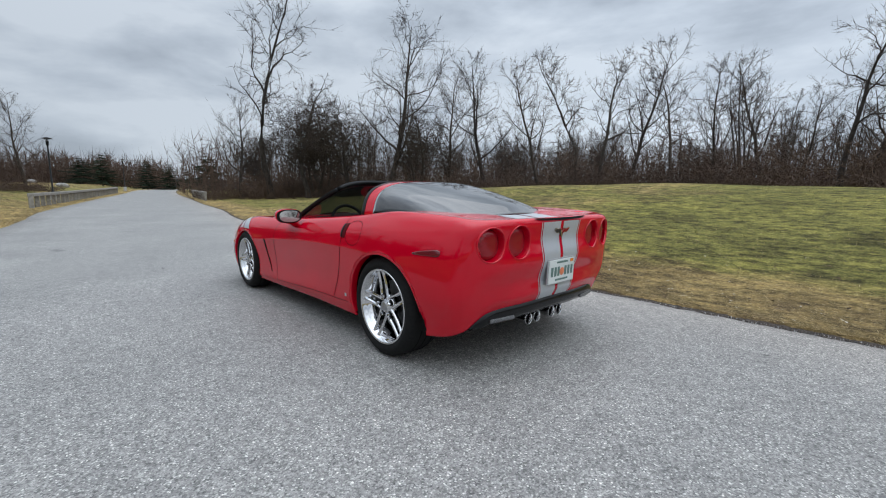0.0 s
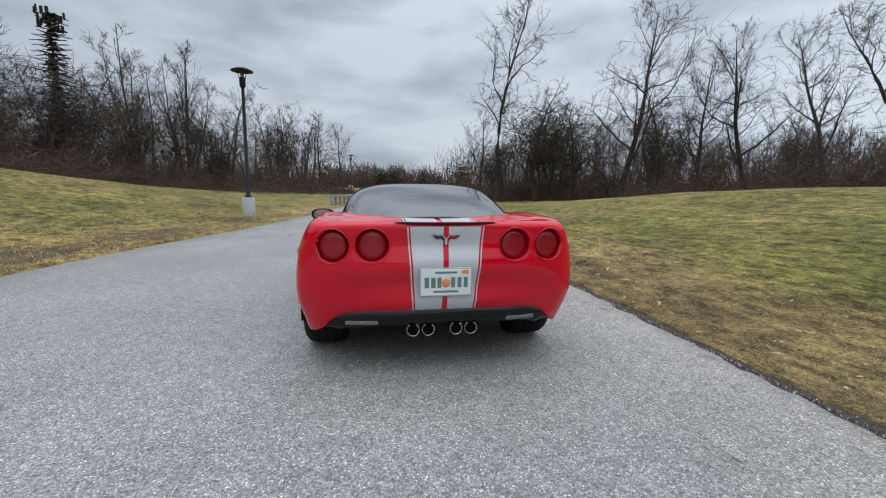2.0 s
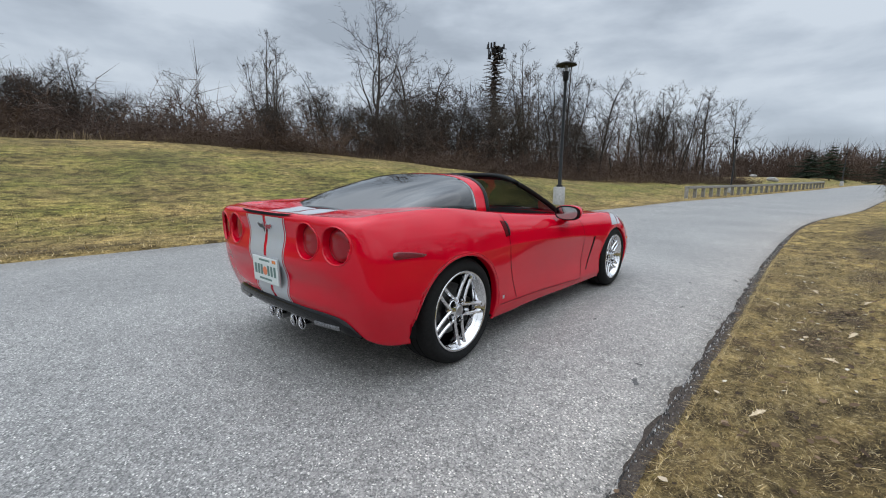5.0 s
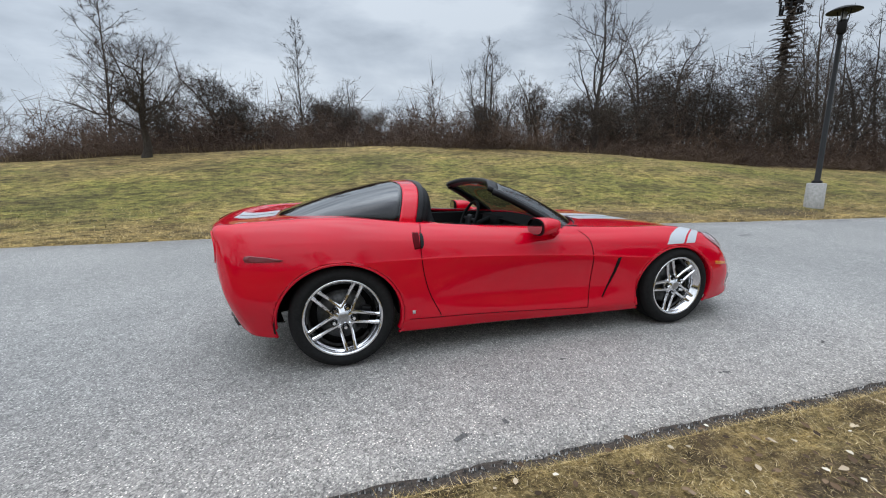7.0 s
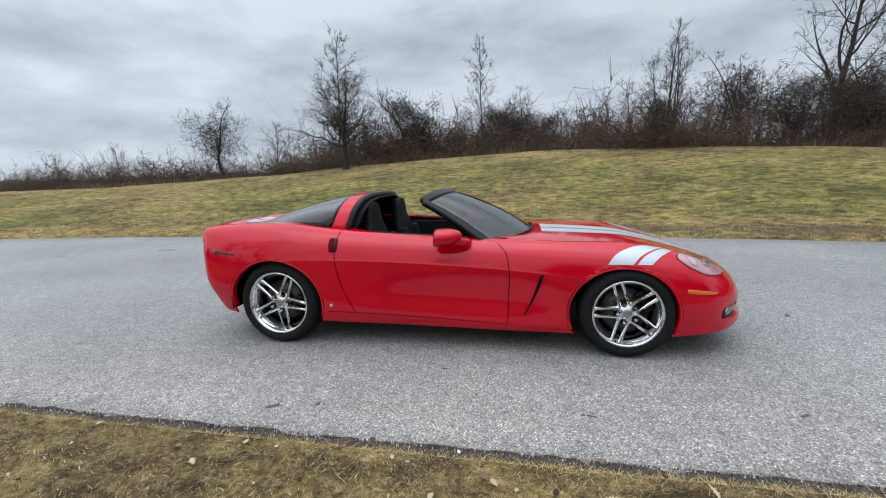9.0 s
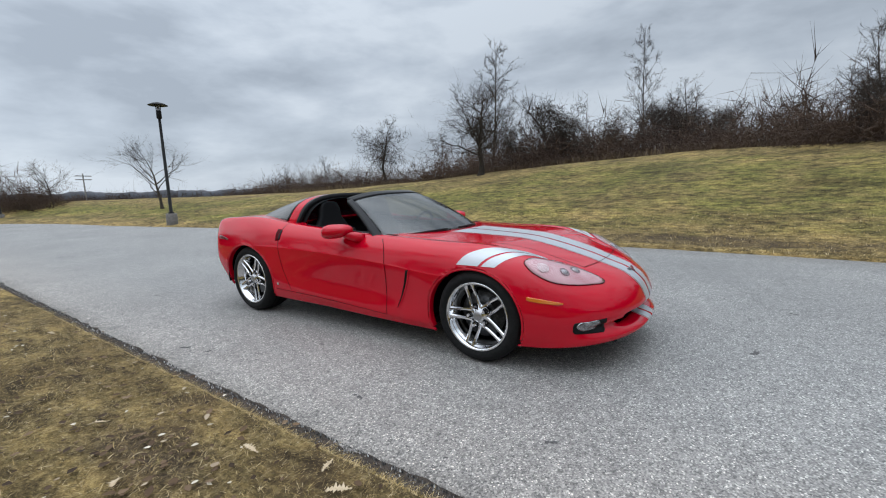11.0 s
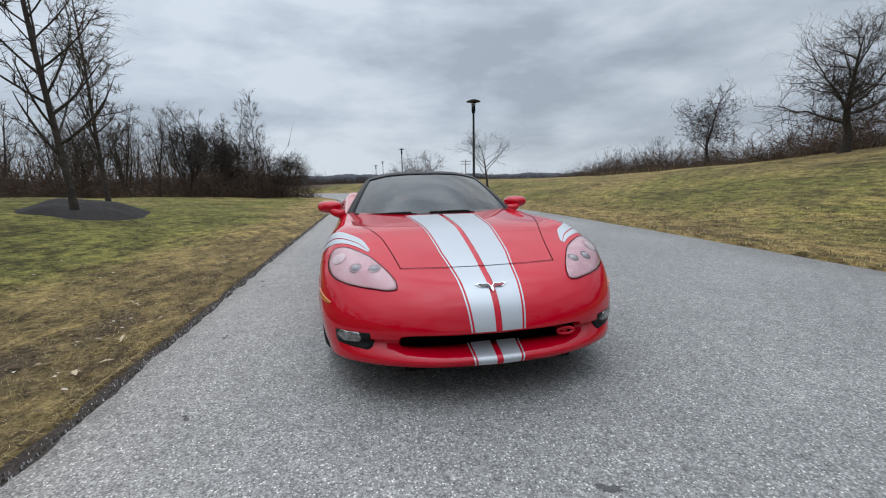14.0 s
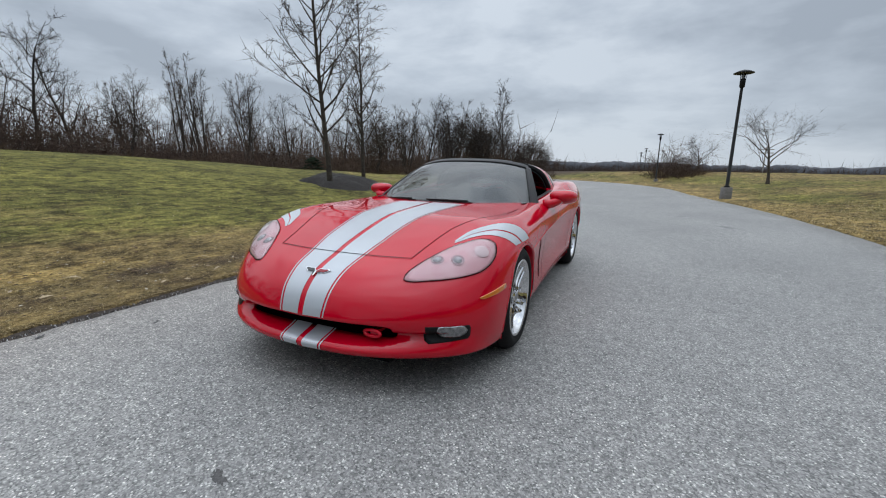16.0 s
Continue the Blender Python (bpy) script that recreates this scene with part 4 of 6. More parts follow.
def build_mirror(s):
    """Door mirror: a rounded shell on a short raked foot, the glass to the rear."""
    verts, faces = [], []
    n, m = 20, 12
    for i in range(m + 1):
        t = i / m
        x = -0.075 + 0.185 * t
        k = (1 - t**2.4) ** 0.5 if t < 1 else 0.0
        for j in range(n):
            a = 2 * math.pi * j / n
            c, q = math.cos(a), math.sin(a)
            verts.append((0.075 + x, s * (0.935 + 0.115 * (0.12 + 0.88 * k) * math.copysign(abs(c) ** 0.75, c) - 0.02 * t), 0.882 + 0.012 * t + 0.062 * (0.12 + 0.88 * k) * math.copysign(abs(q) ** 0.8, q)))
    for i in range(m):
        for j in range(n):
            a, b = i * n + j, i * n + (j + 1) % n
            faces.append((a, b, b + n, a + n))
    faces.append(tuple(range(m * n, m * n + n)))
    faces.append(tuple(range(n))[::-1])
    mir = mesh_object("door_mirror", verts, faces, RED, car)
    bm = bmesh.new()
    bm.from_mesh(mir.data)
    bmesh.ops.recalc_face_normals(bm, faces=bm.faces)
    bm.to_mesh(mir.data)
    bm.free()
    tube("mirror_foot", [(0.12, s * 0.925, 0.870), (0.155, s * 0.90, 0.852), (0.185, s * 0.868, 0.836), (0.20, s * 0.835, 0.828), (0.205, s * 0.79, 0.824)], 0.032, RED, mir, 14, "", 0.042)
    ov = [(-0.004, s * (0.935 + 0.095 * math.copysign(abs(math.cos(a)) ** 0.75, math.cos(a))), 0.882 + 0.05 * math.copysign(abs(math.sin(a)) ** 0.8, math.sin(a))) for a in np.linspace(0, 2 * math.pi, 25)[:-1]]
    mesh_object("mirror_rim", [(x - 0.0005, s * 0.935 + (y - s * 0.935) * 1.19, 0.882 + (z - 0.882) * 1.2) for x, y, z in ov], [tuple(range(24))], BLACKTRIM, mir)
    mesh_object("mirror_glass", [(x - 0.013 + 0.087 * s * (y - s * 0.935) + 0.07 * (z - 0.882), s * 0.935 + (y - s * 0.935) * 0.93, z) for x, y, z in ov], [tuple(range(24))], MIRROR, mir, "silvered mirror glass", False)


build_mirror(-1)
build_mirror(1)


# ---- trim laid on the body's skin ----
def on_skin(p, lift=0.0):
    q, nrm, _, _ = SKIN.find_nearest(Vector(p))
    out = nrm if nrm.dot(q - Vector((0, 0, 0.45)) * 1.0) > 0 else -nrm
    if abs(q.x) < 1.6 and abs(out.z) > 0.55 and out.z < 0:
        out = -out
    return q + out * lift, out


def resample(pts, n, closed):
    P = np.array(pts, float)
    if closed:
        P = np.vstack([P[-1:], P, P[:2]])
        i0, i1 = 1, len(P) - 2
    else:
        i0, i1 = 0, len(P) - 1
    d = np.concatenate([[0], np.cumsum(np.linalg.norm(np.diff(P, axis=0), axis=1))])
    s = np.linspace(d[i0], d[i1], n + (1 if closed else 0))
    out = hermite(d, P, s)
    return out[:-1] if closed else out


def flip(pts, s):
    return [(x, y * s, z) for x, y, z in pts]


def dense(outline, k):
    """Straight edges, each cut into k."""
    P = [np.array(p, float) for p in outline]
    return [a + (b - a) * i / k for a, b in zip(P, P[1:] + P[:1]) for i in range(k)]


def patch(name, outline, material, lift, parent=None, label="", n=40, rings=6, smooth_outline=True, skirt=0.004, way=None, crown=0.0):
    """A skin-hugging plate with the given outline (points in space)."""
    o = resample(outline, n, True) if smooth_outline else np.array(outline, float)
    n = len(o)
    c = o.mean(0)

    def put(p, up):
        if way is None:
            return tuple(on_skin(p, up)[0])
        w = Vector(way).normalized()
        q = shot(Vector(p) - w * 0.4, w)[0] or Vector(p)
        return tuple(q - w * up)

    verts, faces = [put(c, lift)], []
    for k in range(1, rings + 1):
        verts += [put(c + (p - c) * k / rings, lift - crown * (k / rings) ** 4) for p in o]
    verts += [put(p, lift - crown - skirt) for p in o]
    faces += [(0, 1 + i, 1 + (i + 1) % n) for i in range(n)]
    for k in range(rings):
        a = 1 + k * n
        faces += [(a + i, a + n + i, a + n + (i + 1) % n, a + (i + 1) % n) for i in range(n)]
    ob = mesh_object(name, verts, faces, material, parent or car, label)
    bm = bmesh.new()
    bm.from_mesh(ob.data)
    bmesh.ops.recalc_face_normals(bm, faces=bm.faces)
    bm.faces.ensure_lookup_table()
    if bm.faces[0].normal.dot(on_skin(c)[1]) < 0:
        bmesh.ops.reverse_faces(bm, faces=bm.faces)
    bm.to_mesh(ob.data)
    bm.free()
    return ob


def ribbon(name, pts, width, material, lift=0.0016, parent=None, closed=False, n=None, label=""):
    """A narrow band along the points, on the skin."""
    n = n or max(8, int(np.linalg.norm(np.diff(np.array(pts), axis=0), axis=1).sum() / 0.03))
    P = resample(pts, n, closed)
    verts, faces = [], []
    m = len(P)
    for i, p in enumerate(P):
        q, nn = on_skin(p, lift)
        d = Vector(P[(i + 1) % m] - P[i - 1]) if closed else Vector(P[min(i + 1, m - 1)] - P[max(i - 1, 0)])
        side = nn.cross(d).normalized() * (width / 2)
        verts += [tuple(q - side), tuple(q + side)]
    faces = [(2 * i, 2 * i + 1, 2 * ((i + 1) % m) + 1, 2 * ((i + 1) % m)) for i in range(m if closed else m - 1)]
    return mesh_object(name, verts, faces, material, parent or car, label)


def shot(o, d):
    h = SKIN.ray_cast(Vector(o), Vector(d).normalized())
    return h[0], (h[1] if h[0] is not None and h[1].dot(Vector(d)) < 0 else (-h[1] if h[0] is not None else None))


def stripe(name, rows, y0, y1, material, lift=0.0022, cols=6):
    """A painted stripe. rows: (origin x, origin z, way x, way z, share along); y0, y1: its edges as functions of that share."""
    grid = []
    for ox, oz, dx, dz, s in rows:
        line = []
        for k in range(cols + 1):
            y = y0(s) + (y1(s) - y0(s)) * k / cols
            p, nn = shot((ox, y, oz), (dx, 0, dz))
            line.append(None if p is None else p + nn * lift)
        if all(q is not None for q in line):
            grid.append(line)
    verts = [tuple(p) for line in grid for p in line]
    n = cols + 1
    faces = [(i * n + j, i * n + j + 1, (i + 1) * n + j + 1, (i + 1) * n + j) for i in range(len(grid) - 1) for j in range(cols)]
    return mesh_object(name, verts, faces, material, car)


hood_rows = [(0.78 + 0.92 * k / 40, 1.5, 0, -1, 0.66 * k / 40) for k in range(41)]
for k in range(1, 41):
    a = radians(90 - 88 * k / 40)
    hood_rows.append((1.70 + 1.2 * math.cos(a), 0.36 + 1.2 * math.sin(a), -math.cos(a), -math.sin(a), 0.66 + 0.34 * k / 40))
lip_rows = [(2.8, z, -1, 0, s) for z, s in zip(np.linspace(0.290, 0.217, 12), np.linspace(1.0, 1.05, 12))]
deck_rows = [(-1.765 - 0.28 * k / 14, 1.5, 0, -1, 0.1 * k / 14) for k in range(15)]
tail_rows = [(-2.8, z, 1, 0, s) for z, s in zip(np.linspace(0.925, 0.418, 40), np.linspace(0.14, 1.0, 40))]


def front_w(s):
    return 0.289 - 0.085 * min(s / 0.75, 1) - 0.26 * max(0, s - 0.75)


def rear_w(s):
    return 0.235 - 0.042 * s


for side in (-1, 1):
    for nm, rows, w in (("hood_stripe", hood_rows, front_w), ("lip_stripe", lip_rows, front_w), ("deck_stripe", deck_rows, rear_w), ("tail_stripe", tail_rows, rear_w)):
        stripe(nm, rows, lambda s: side * 0.016, lambda s: side * (w(s) - 0.018), SILVER)
        stripe("pinstripe", rows, lambda s: side * (w(s) - 0.008), lambda s: side * w(s), SILVER, cols=1)

# rolled lips round the wheel arches
for a in (ARCH_R, ARCH_F):
    for side in (-1, 1):
        grid = []
        for k in range(73):
            t = math.pi * (-0.10 + (1.13 if a is ARCH_R else 1.22) * k / 72)
            line = []
            for g, up in ((0.972, -0.045), (0.976, -0.008), (0.984, 0.0005), (1.006, 0.0012), (1.016, 0.0006), (1.021, -0.001)):
                x, z = a[0] + a[2] * g * math.cos(t), a[1] + a[3] * g * math.sin(t)
                q = shot((x, side * 2, z), (0, -side, 0))[0]
                line.append(None if q is None or abs(q.y) < 0.6 else (x, q.y + side * up, z))
            if all(p is not None for p in line):
                grid.append(line)
        n = 6
        mesh_object("arch_lip", [p for line in grid for p in line], [(i * n + j, i * n + j + 1, (i + 1) * n + j + 1, (i + 1) * n + j) for i in range(len(grid) - 1) for j in range(n - 1)], RED, car)

# head lamps
HEADLAMP = ((2.090, 0.478, 0.567), (2.062, 0.476, 0.588), (2.0, 0.497, 0.616), (1.905, 0.547, 0.660), (1.80, 0.612, 0.698), (1.728, 0.69, 0.724), (1.678, 0.768, 0.735), (1.662, 0.808, 0.718),
            (1.70, 0.826, 0.675), (1.772, 0.830, 0.634), (1.85, 0.806, 0.601), (1.93, 0.742, 0.580), (2.0, 0.66, 0.569), (2.05, 0.578, 0.562), (2.083, 0.515, 0.559))
LAMPBASE = make_grainy("lamp_housing_pink_grey", (0.48, 0.235, 0.26), (0.60, 0.40, 0.42), 9, 0.25, 0.1, 0.001)
LAMPDARK = principled("projector_glass", (0.24, 0.245, 0.26), 0.12, 0.0, 1.0)[0]
FOGGLASS = make_grainy("fog_reflector", (0.10, 0.10, 0.105), (0.50, 0.50, 0.51), 45, 0.18, 0.5, 0.004, 1.0)
# body red darkened to paint in the shade of the door pull recess
SCOOP = principled("shaded_red_recess", (0.085, 0.001, 0.004), 0.6, spec=0.1)[0]
MARKER = principled("dim_red_lens", (0.13, 0.006, 0.010), 0.25, 0.0, 0.6, 0.3)[0]
LAMPSHADE = make_grainy("lamp_bezel_rose", (0.52, 0.40, 0.41), (0.64, 0.52, 0.53), 30, 0.3, 0.1, 0.001)
LAMPRING = make_grainy("projector_surround", (0.16, 0.10, 0.11), (0.24, 0.17, 0.18), 40, 0.25, 0.1, 0.001, 0.5)


def disc_on_skin(name, centre, r, material, lift, parent, dome=0.0, seg=24):
    q, nn = on_skin(centre, lift)
    x = nn.cross(Vector((0, 0, 1))).normalized()
    y = x.cross(nn)
    verts, faces = [tuple(q + nn * dome)], []
    for k in range(1, 5):
        f = k / 4
        for i in range(seg):
            a = 2 * math.pi * i / seg
            verts.append(tuple(q + (x * math.cos(a) + y * math.sin(a)) * r * f + nn * dome * (1 - f * f)))
    faces = [(0, 1 + i, 1 + (i + 1) % seg) for i in range(seg)]
    for k in range(3):
        a = 1 + k * seg
        faces += [(a + i, a + seg + i, a + seg + (i + 1) % seg, a + (i + 1) % seg) for i in range(seg)]
    return mesh_object(name, verts, faces, material, parent)


for s in (-1, 1):
    lamp = patch("headlamp", flip(HEADLAMP, s), LAMPBASE, 0.003, None, "clear-covered head lamp with twin projectors", 56, 8)
    for c, r in (((1.925, 0.584, 0.647), 0.031), ((1.887, 0.683, 0.649), 0.031)):
        q, nn = on_skin((c[0], c[1] * s, c[2]))
        disc_on_skin("projector_ring", q, r + 0.004, LAMPRING, 0.0045, lamp, 0.002)
        bm = bmesh.new()
        bmesh.ops.create_uvsphere(bm, u_segments=20, v_segments=12, radius=r, matrix=Matrix.Translation(q - nn * 0.014))
        part("projector_lens", bm, LAMPDARK, lamp, "dark projector lens", True)
    disc_on_skin("turn_lamp", (1.775, s * 0.772, 0.684), 0.040, LAMPSHADE, 0.0045, lamp, 0.008)
    patch("lamp_cover", flip(HEADLAMP, s), CLEAR, 0.026, lamp, "clear lamp cover", 56, 8, True, 0.003, None, 0.021)
    ribbon("lamp_seam", flip(HEADLAMP, s), 0.005, GAPBLACK, 0.0045, lamp, True, 70)
    # fog lamp in its dark recess
    fog = patch("fog_lamp", dense(flip([(2.14, 0.622, 0.366), (1.99, 0.794, 0.355), (1.982, 0.80, 0.340), (1.982, 0.80, 0.297), (1.99, 0.79, 0.283), (2.12, 0.63, 0.276), (2.132, 0.618, 0.29)], s), 5), BLACKTRIM, 0.003, None, "dark fog lamp recess with a clear lamp", 30, 5, False, 0.012, (-0.75, -0.66 * s, 0))
    patch("fog_lens", flip([(2.10, 0.665, 0.354), (2.05, 0.725, 0.358), (2.005, 0.772, 0.352), (1.992, 0.785, 0.330), (2.010, 0.768, 0.306), (2.06, 0.715, 0.302), (2.10, 0.668, 0.316)], s), FOGGLASS, 0.008, fog, "bright fog lamp reflector", 24, 4, True, 0.006, (-0.75, -0.66 * s, 0))
    # amber marker
    patch("side_marker", dense(flip([(1.715, 0.897, 0.516), (1.80, 0.88, 0.506), (1.925, 0.823, 0.482), (1.925, 0.825, 0.474), (1.90, 0.838, 0.470), (1.80, 0.88, 0.480), (1.725, 0.898, 0.490), (1.714, 0.897, 0.498)], s), 5), AMBER, 0.005, None, "amber side marker", 24, 3, False, 0.008)
    patch("rear_marker", dense(flip([(-1.68, 0.895, 0.748), (-1.755, 0.884, 0.764), (-1.87, 0.859, 0.778), (-1.893, 0.856, 0.774), (-1.90, 0.86, 0.758), (-1.893, 0.868, 0.744), (-1.875, 0.871, 0.740), (-1.70, 0.895, 0.737), (-1.682, 0.895, 0.742)], s), 5), MARKER, 0.003, None, "dark red side marker", 24, 3, False, 0.006)
    # the two hash marks over the front wing
    for x0, x1 in ((0.0, 0.58), (0.66, 1.0)):
        lo = [(1.195, 0.897, 0.685), (1.25, 0.862, 0.748), (1.345, 0.812, 0.787), (1.46, 0.745, 0.795), (1.56, 0.66, 0.772), (1.72, 0.60, 0.722)]
        hi = [(1.485, 0.884, 0.682), (1.545, 0.84, 0.728), (1.605, 0.79, 0.748), (1.65, 0.735, 0.752), (1.70, 0.665, 0.735), (1.755, 0.61, 0.712)]
        lo, hi = (resample(flip(q, s), 22, False) for q in (lo, hi))
        verts, faces = [], []
        for a, b in zip(lo, hi):
            for k in range(7):
                f = x0 + (x1 - x0) * k / 6
                verts.append(tuple(on_skin(a * (1 - f) + b * f, 0.0024)[0]))
        faces = [(i * 7 + j, i * 7 + j + 1, i * 7 + j + 8, i * 7 + j + 7) for i in range(21) for j in range(6)]
        mesh_object("wing_stripe", verts, faces, SILVER, car)
    ribbon("window_seal", flip([(-0.62, 0.702, 0.90), (-0.3, 0.705, 0.88), (0.0, 0.705, 0.862), (0.22, 0.70, 0.85)], s), 0.046, BLACKTRIM, 0.004)
    # panel gaps
    ribbon("door_gap", flip([(0.43, 0.79, 0.822), (0.492, 0.85, 0.76), (0.518, 0.889, 0.641), (0.514, 0.868, 0.43), (0.506, 0.868, 0.218)], s), 0.006, GAPBLACK)
    ribbon("door_gap", flip([(-0.80, 0.76, 0.918), (-0.823, 0.869, 0.82), (-0.815, 0.905, 0.655), (-0.773, 0.893, 0.476), (-0.684, 0.884, 0.292)], s), 0.006, GAPBLACK)
    ribbon("sill_gap", flip([(-0.91, 0.89, 0.288), (-0.3, 0.875, 0.264), (0.1, 0.87, 0.243), (0.506, 0.868, 0.220)], s), 0.004, GAPBLACK)
    ribbon("bonnet_gap", flip([(0.78, 0.715, 0.82), (0.983, 0.706, 0.821), (1.35, 0.60, 0.805), (1.59, 0.522, 0.765), (1.79, 0.475, 0.699), (1.952, 0.444, 0.646)], s), 0.005, GAPBLACK)
    # air outlet behind the front wheel and scoop at the door's rear edge
    patch("wing_vent", dense(flip([(0.768, 0.897, 0.612), (0.738, 0.893, 0.604), (0.711, 0.88, 0.50), (0.668, 0.872, 0.39), (0.625, 0.872, 0.298), (0.633, 0.872, 0.294), (0.688, 0.874, 0.40), (0.737, 0.882, 0.51)], s), 5), WELL, 0.003, None, "black air outlet", 30, 4, False)
    ribbon("vent_edge", flip([(0.775, 0.897, 0.618), (0.742, 0.882, 0.51), (0.693, 0.874, 0.40), (0.636, 0.872, 0.288)], s), 0.010, RED, 0.006)
    # the scoop lies flat on the skin; its depth is painted as shade
    patch("door_scoop", dense(flip([(-0.872, 0.842, 0.873), (-0.829, 0.842, 0.873), (-0.829, 0.872, 0.82), (-0.828, 0.89, 0.768), (-0.866, 0.892, 0.763), (-0.874, 0.872, 0.82)], s), 4), SCOOP, 0.003, None, "door pull recess, its shade painted in dark red", 28, 4, False)
    patch("door_latch", dense(flip([(-0.822, 0.845, 0.868), (-0.806, 0.845, 0.866), (-0.800, 0.858, 0.84), (-0.802, 0.885, 0.79), (-0.812, 0.891, 0.770), (-0.823, 0.891, 0.768)], s), 4), BLACKTRIM, 0.005, None, "black door latch plate", 28, 4, False)
    patch("sill_badge", flip([(-0.888, 0.895, 0.348), (-0.868, 0.895, 0.348), (-0.868, 0.894, 0.326), (-0.888, 0.894, 0.326)], s), SILVER, 0.003, None, "", 12, 2, False)
ribbon("bonnet_gap", [(1.95, -0.444, 0.646), (1.978, -0.25, 0.645), (1.99, 0, 0.644), (1.978, 0.25, 0.645), (1.95, 0.444, 0.646)], 0.005, GAPBLACK, 0.0036)
ribbon("fuel_door", [(-0.875, 0.842, 0.868), (-1.06, 0.852, 0.875), (-1.09, 0.885, 0.82), (-1.08, 0.905, 0.76), (-0.905, 0.90, 0.745), (-0.87, 0.88, 0.80)], 0.004, GAPBLACK, 0.0016, None, True)

# ---- tail ----
for y, z in TAIL_LAMPS:
    for s in (-1, 1):
        def turned(profile, seg=44):
            """Rings (radius, depth behind the skin) round the lamp's middle."""
            v, k = [], len(profile)
            mid = shot((-2.8, y * s, z), (1, 0, 0))[0].x
            turn = [2 * math.pi * i / seg for i in range(seg)]
            rim = np.array([shot((-2.8, y * s + 0.1 * math.cos(a), z + 0.1 * math.sin(a)), (1, 0, 0))[0].x for a in turn]) - mid
            for _ in range(6):
                rim = 0.25 * np.roll(rim, 1) + 0.5 * rim + 0.25 * np.roll(rim, -1)
            for a, e in zip(turn, rim):
                for r, deep in profile:
                    v.append((mid + float(e) * (r / 0.1) ** 1.6 + deep, y * s + r * math.cos(a), z + r * math.sin(a)))
            f = [(i * k + j, ((i + 1) % seg) * k + j, ((i + 1) % seg) * k + j + 1, i * k + j + 1) for i in range(seg) for j in range(k - 1)]
            return v, f

        lamp = thing("tail_lamp")
        lamp.parent = car
        lamp["label"] = "round dark red tail lamp sunk in the tail"
        mesh_object("lamp_cup", *turned([(0.1045, 0.003), (0.103, -0.005), (0.0985, -0.006), (0.0955, 0.002), (0.0935, 0.020), (0.0905, 0.050), (0.05, 0.055)]), RED, lamp)
        mesh_object("lamp_lens", *turned([(0.0875, 0.048), (0.0865, 0.034), (0.081, 0.026), (0.062, 0.019), (0.03, 0.015), (0.0005, 0.014)]), REDLENS, lamp, "dark red round lens")
        mesh_object("lamp_ring", *turned([(0.0905, 0.049), (0.090, 0.040), (0.0875, 0.039), (0.087, 0.049)]), GAPBLACK, lamp)

# dark slot under the deck's rear lip
stripe("spoiler_slot", [(-2.8, z, 1, 0, s) for z, s in ((0.946, 0), (0.943, 0.2), (0.940, 0.45), (0.937, 0.7), (0.934, 0.9), (0.932, 1))], lambda s: -0.27 * (1 - s * s) ** 0.5 - 0.03, lambda s: 0.27 * (1 - s * s) ** 0.5 + 0.03, WELL, 0.006, 24)

# black lower valance between the wheels, following the bumper's lower edge
sill = hermite(ST, ROWS[0], np.linspace(0, 2.72, 40))
half = [(p[0], p[1], p[2]) for p in sill]
edge = [(x, -y, z) for x, y, z in half[::-1]] + half[1:]
verts, faces = [], []
for x, y, z in edge:
    k = max(0.0, min(1.0, (z - 0.27) / 0.14))
    e = max(0.05, min(1.0, (0.73 - abs(y)) / 0.10))
    verts += [(x - 0.004 * e, y, z + 0.006 * e), (x - 0.016 * e, y, z - 0.010 * e), (x - 0.010, y, z - 0.055 * e), (x + 0.012 + 0.03 * k, y * 0.99, z - (0.080 + 0.022 * k) * e), (x + 0.30, y * 0.97, max(0.25, z - 0.125 * e))]
faces = [(i * 5 + j, i * 5 + j + 1, i * 5 + j + 6, i * 5 + j + 5) for i in range(len(edge) - 1) for j in range(4)]
valance = mesh_object("rear_valance", verts, faces, GLOSSBLACK, car, "glossy black lower rear valance")
for s in (-1, 1):
    bm = bmesh.new()
    add_box(bm, (0.024, 0.20, 0.030), pose(-2.054, s * 0.495, 0.342, 0, 0, -9 * s), 0.010)
    part("reversing_lamp", bm, DIMLENS, valance, "ribbed clear reversing lamp")
for y in (-0.183, -0.088, 0.088, 0.183):
    v, f = lathe([(0.034, 0.22), (0.037, 0.20), (0.0395, 0.0), (0.0405, -0.004), (0.0385, -0.007), (0.036, -0.004), (0.035, 0.03), (0.032, 0.19)], 32)
    pipe = mesh_object("exhaust_tip", [(-2.025 + b, y + a, 0.274 + c) for a, b, c in v], f, CHROME, car, "round chrome exhaust tip")
    bm = bmesh.new()
    add_cyl(bm, 0.034, 0.034, 0.01, pose(-1.965, y, 0.274, 0, 90, 0), 20)
    part("exhaust_bore", bm, WELL, pipe)
bm = bmesh.new()
add_box(bm, (0.16, 0.50, 0.07), pose(-1.90, 0, 0.355), 0.01)
part("exhaust_bracket", bm, BLACKTRIM, car)

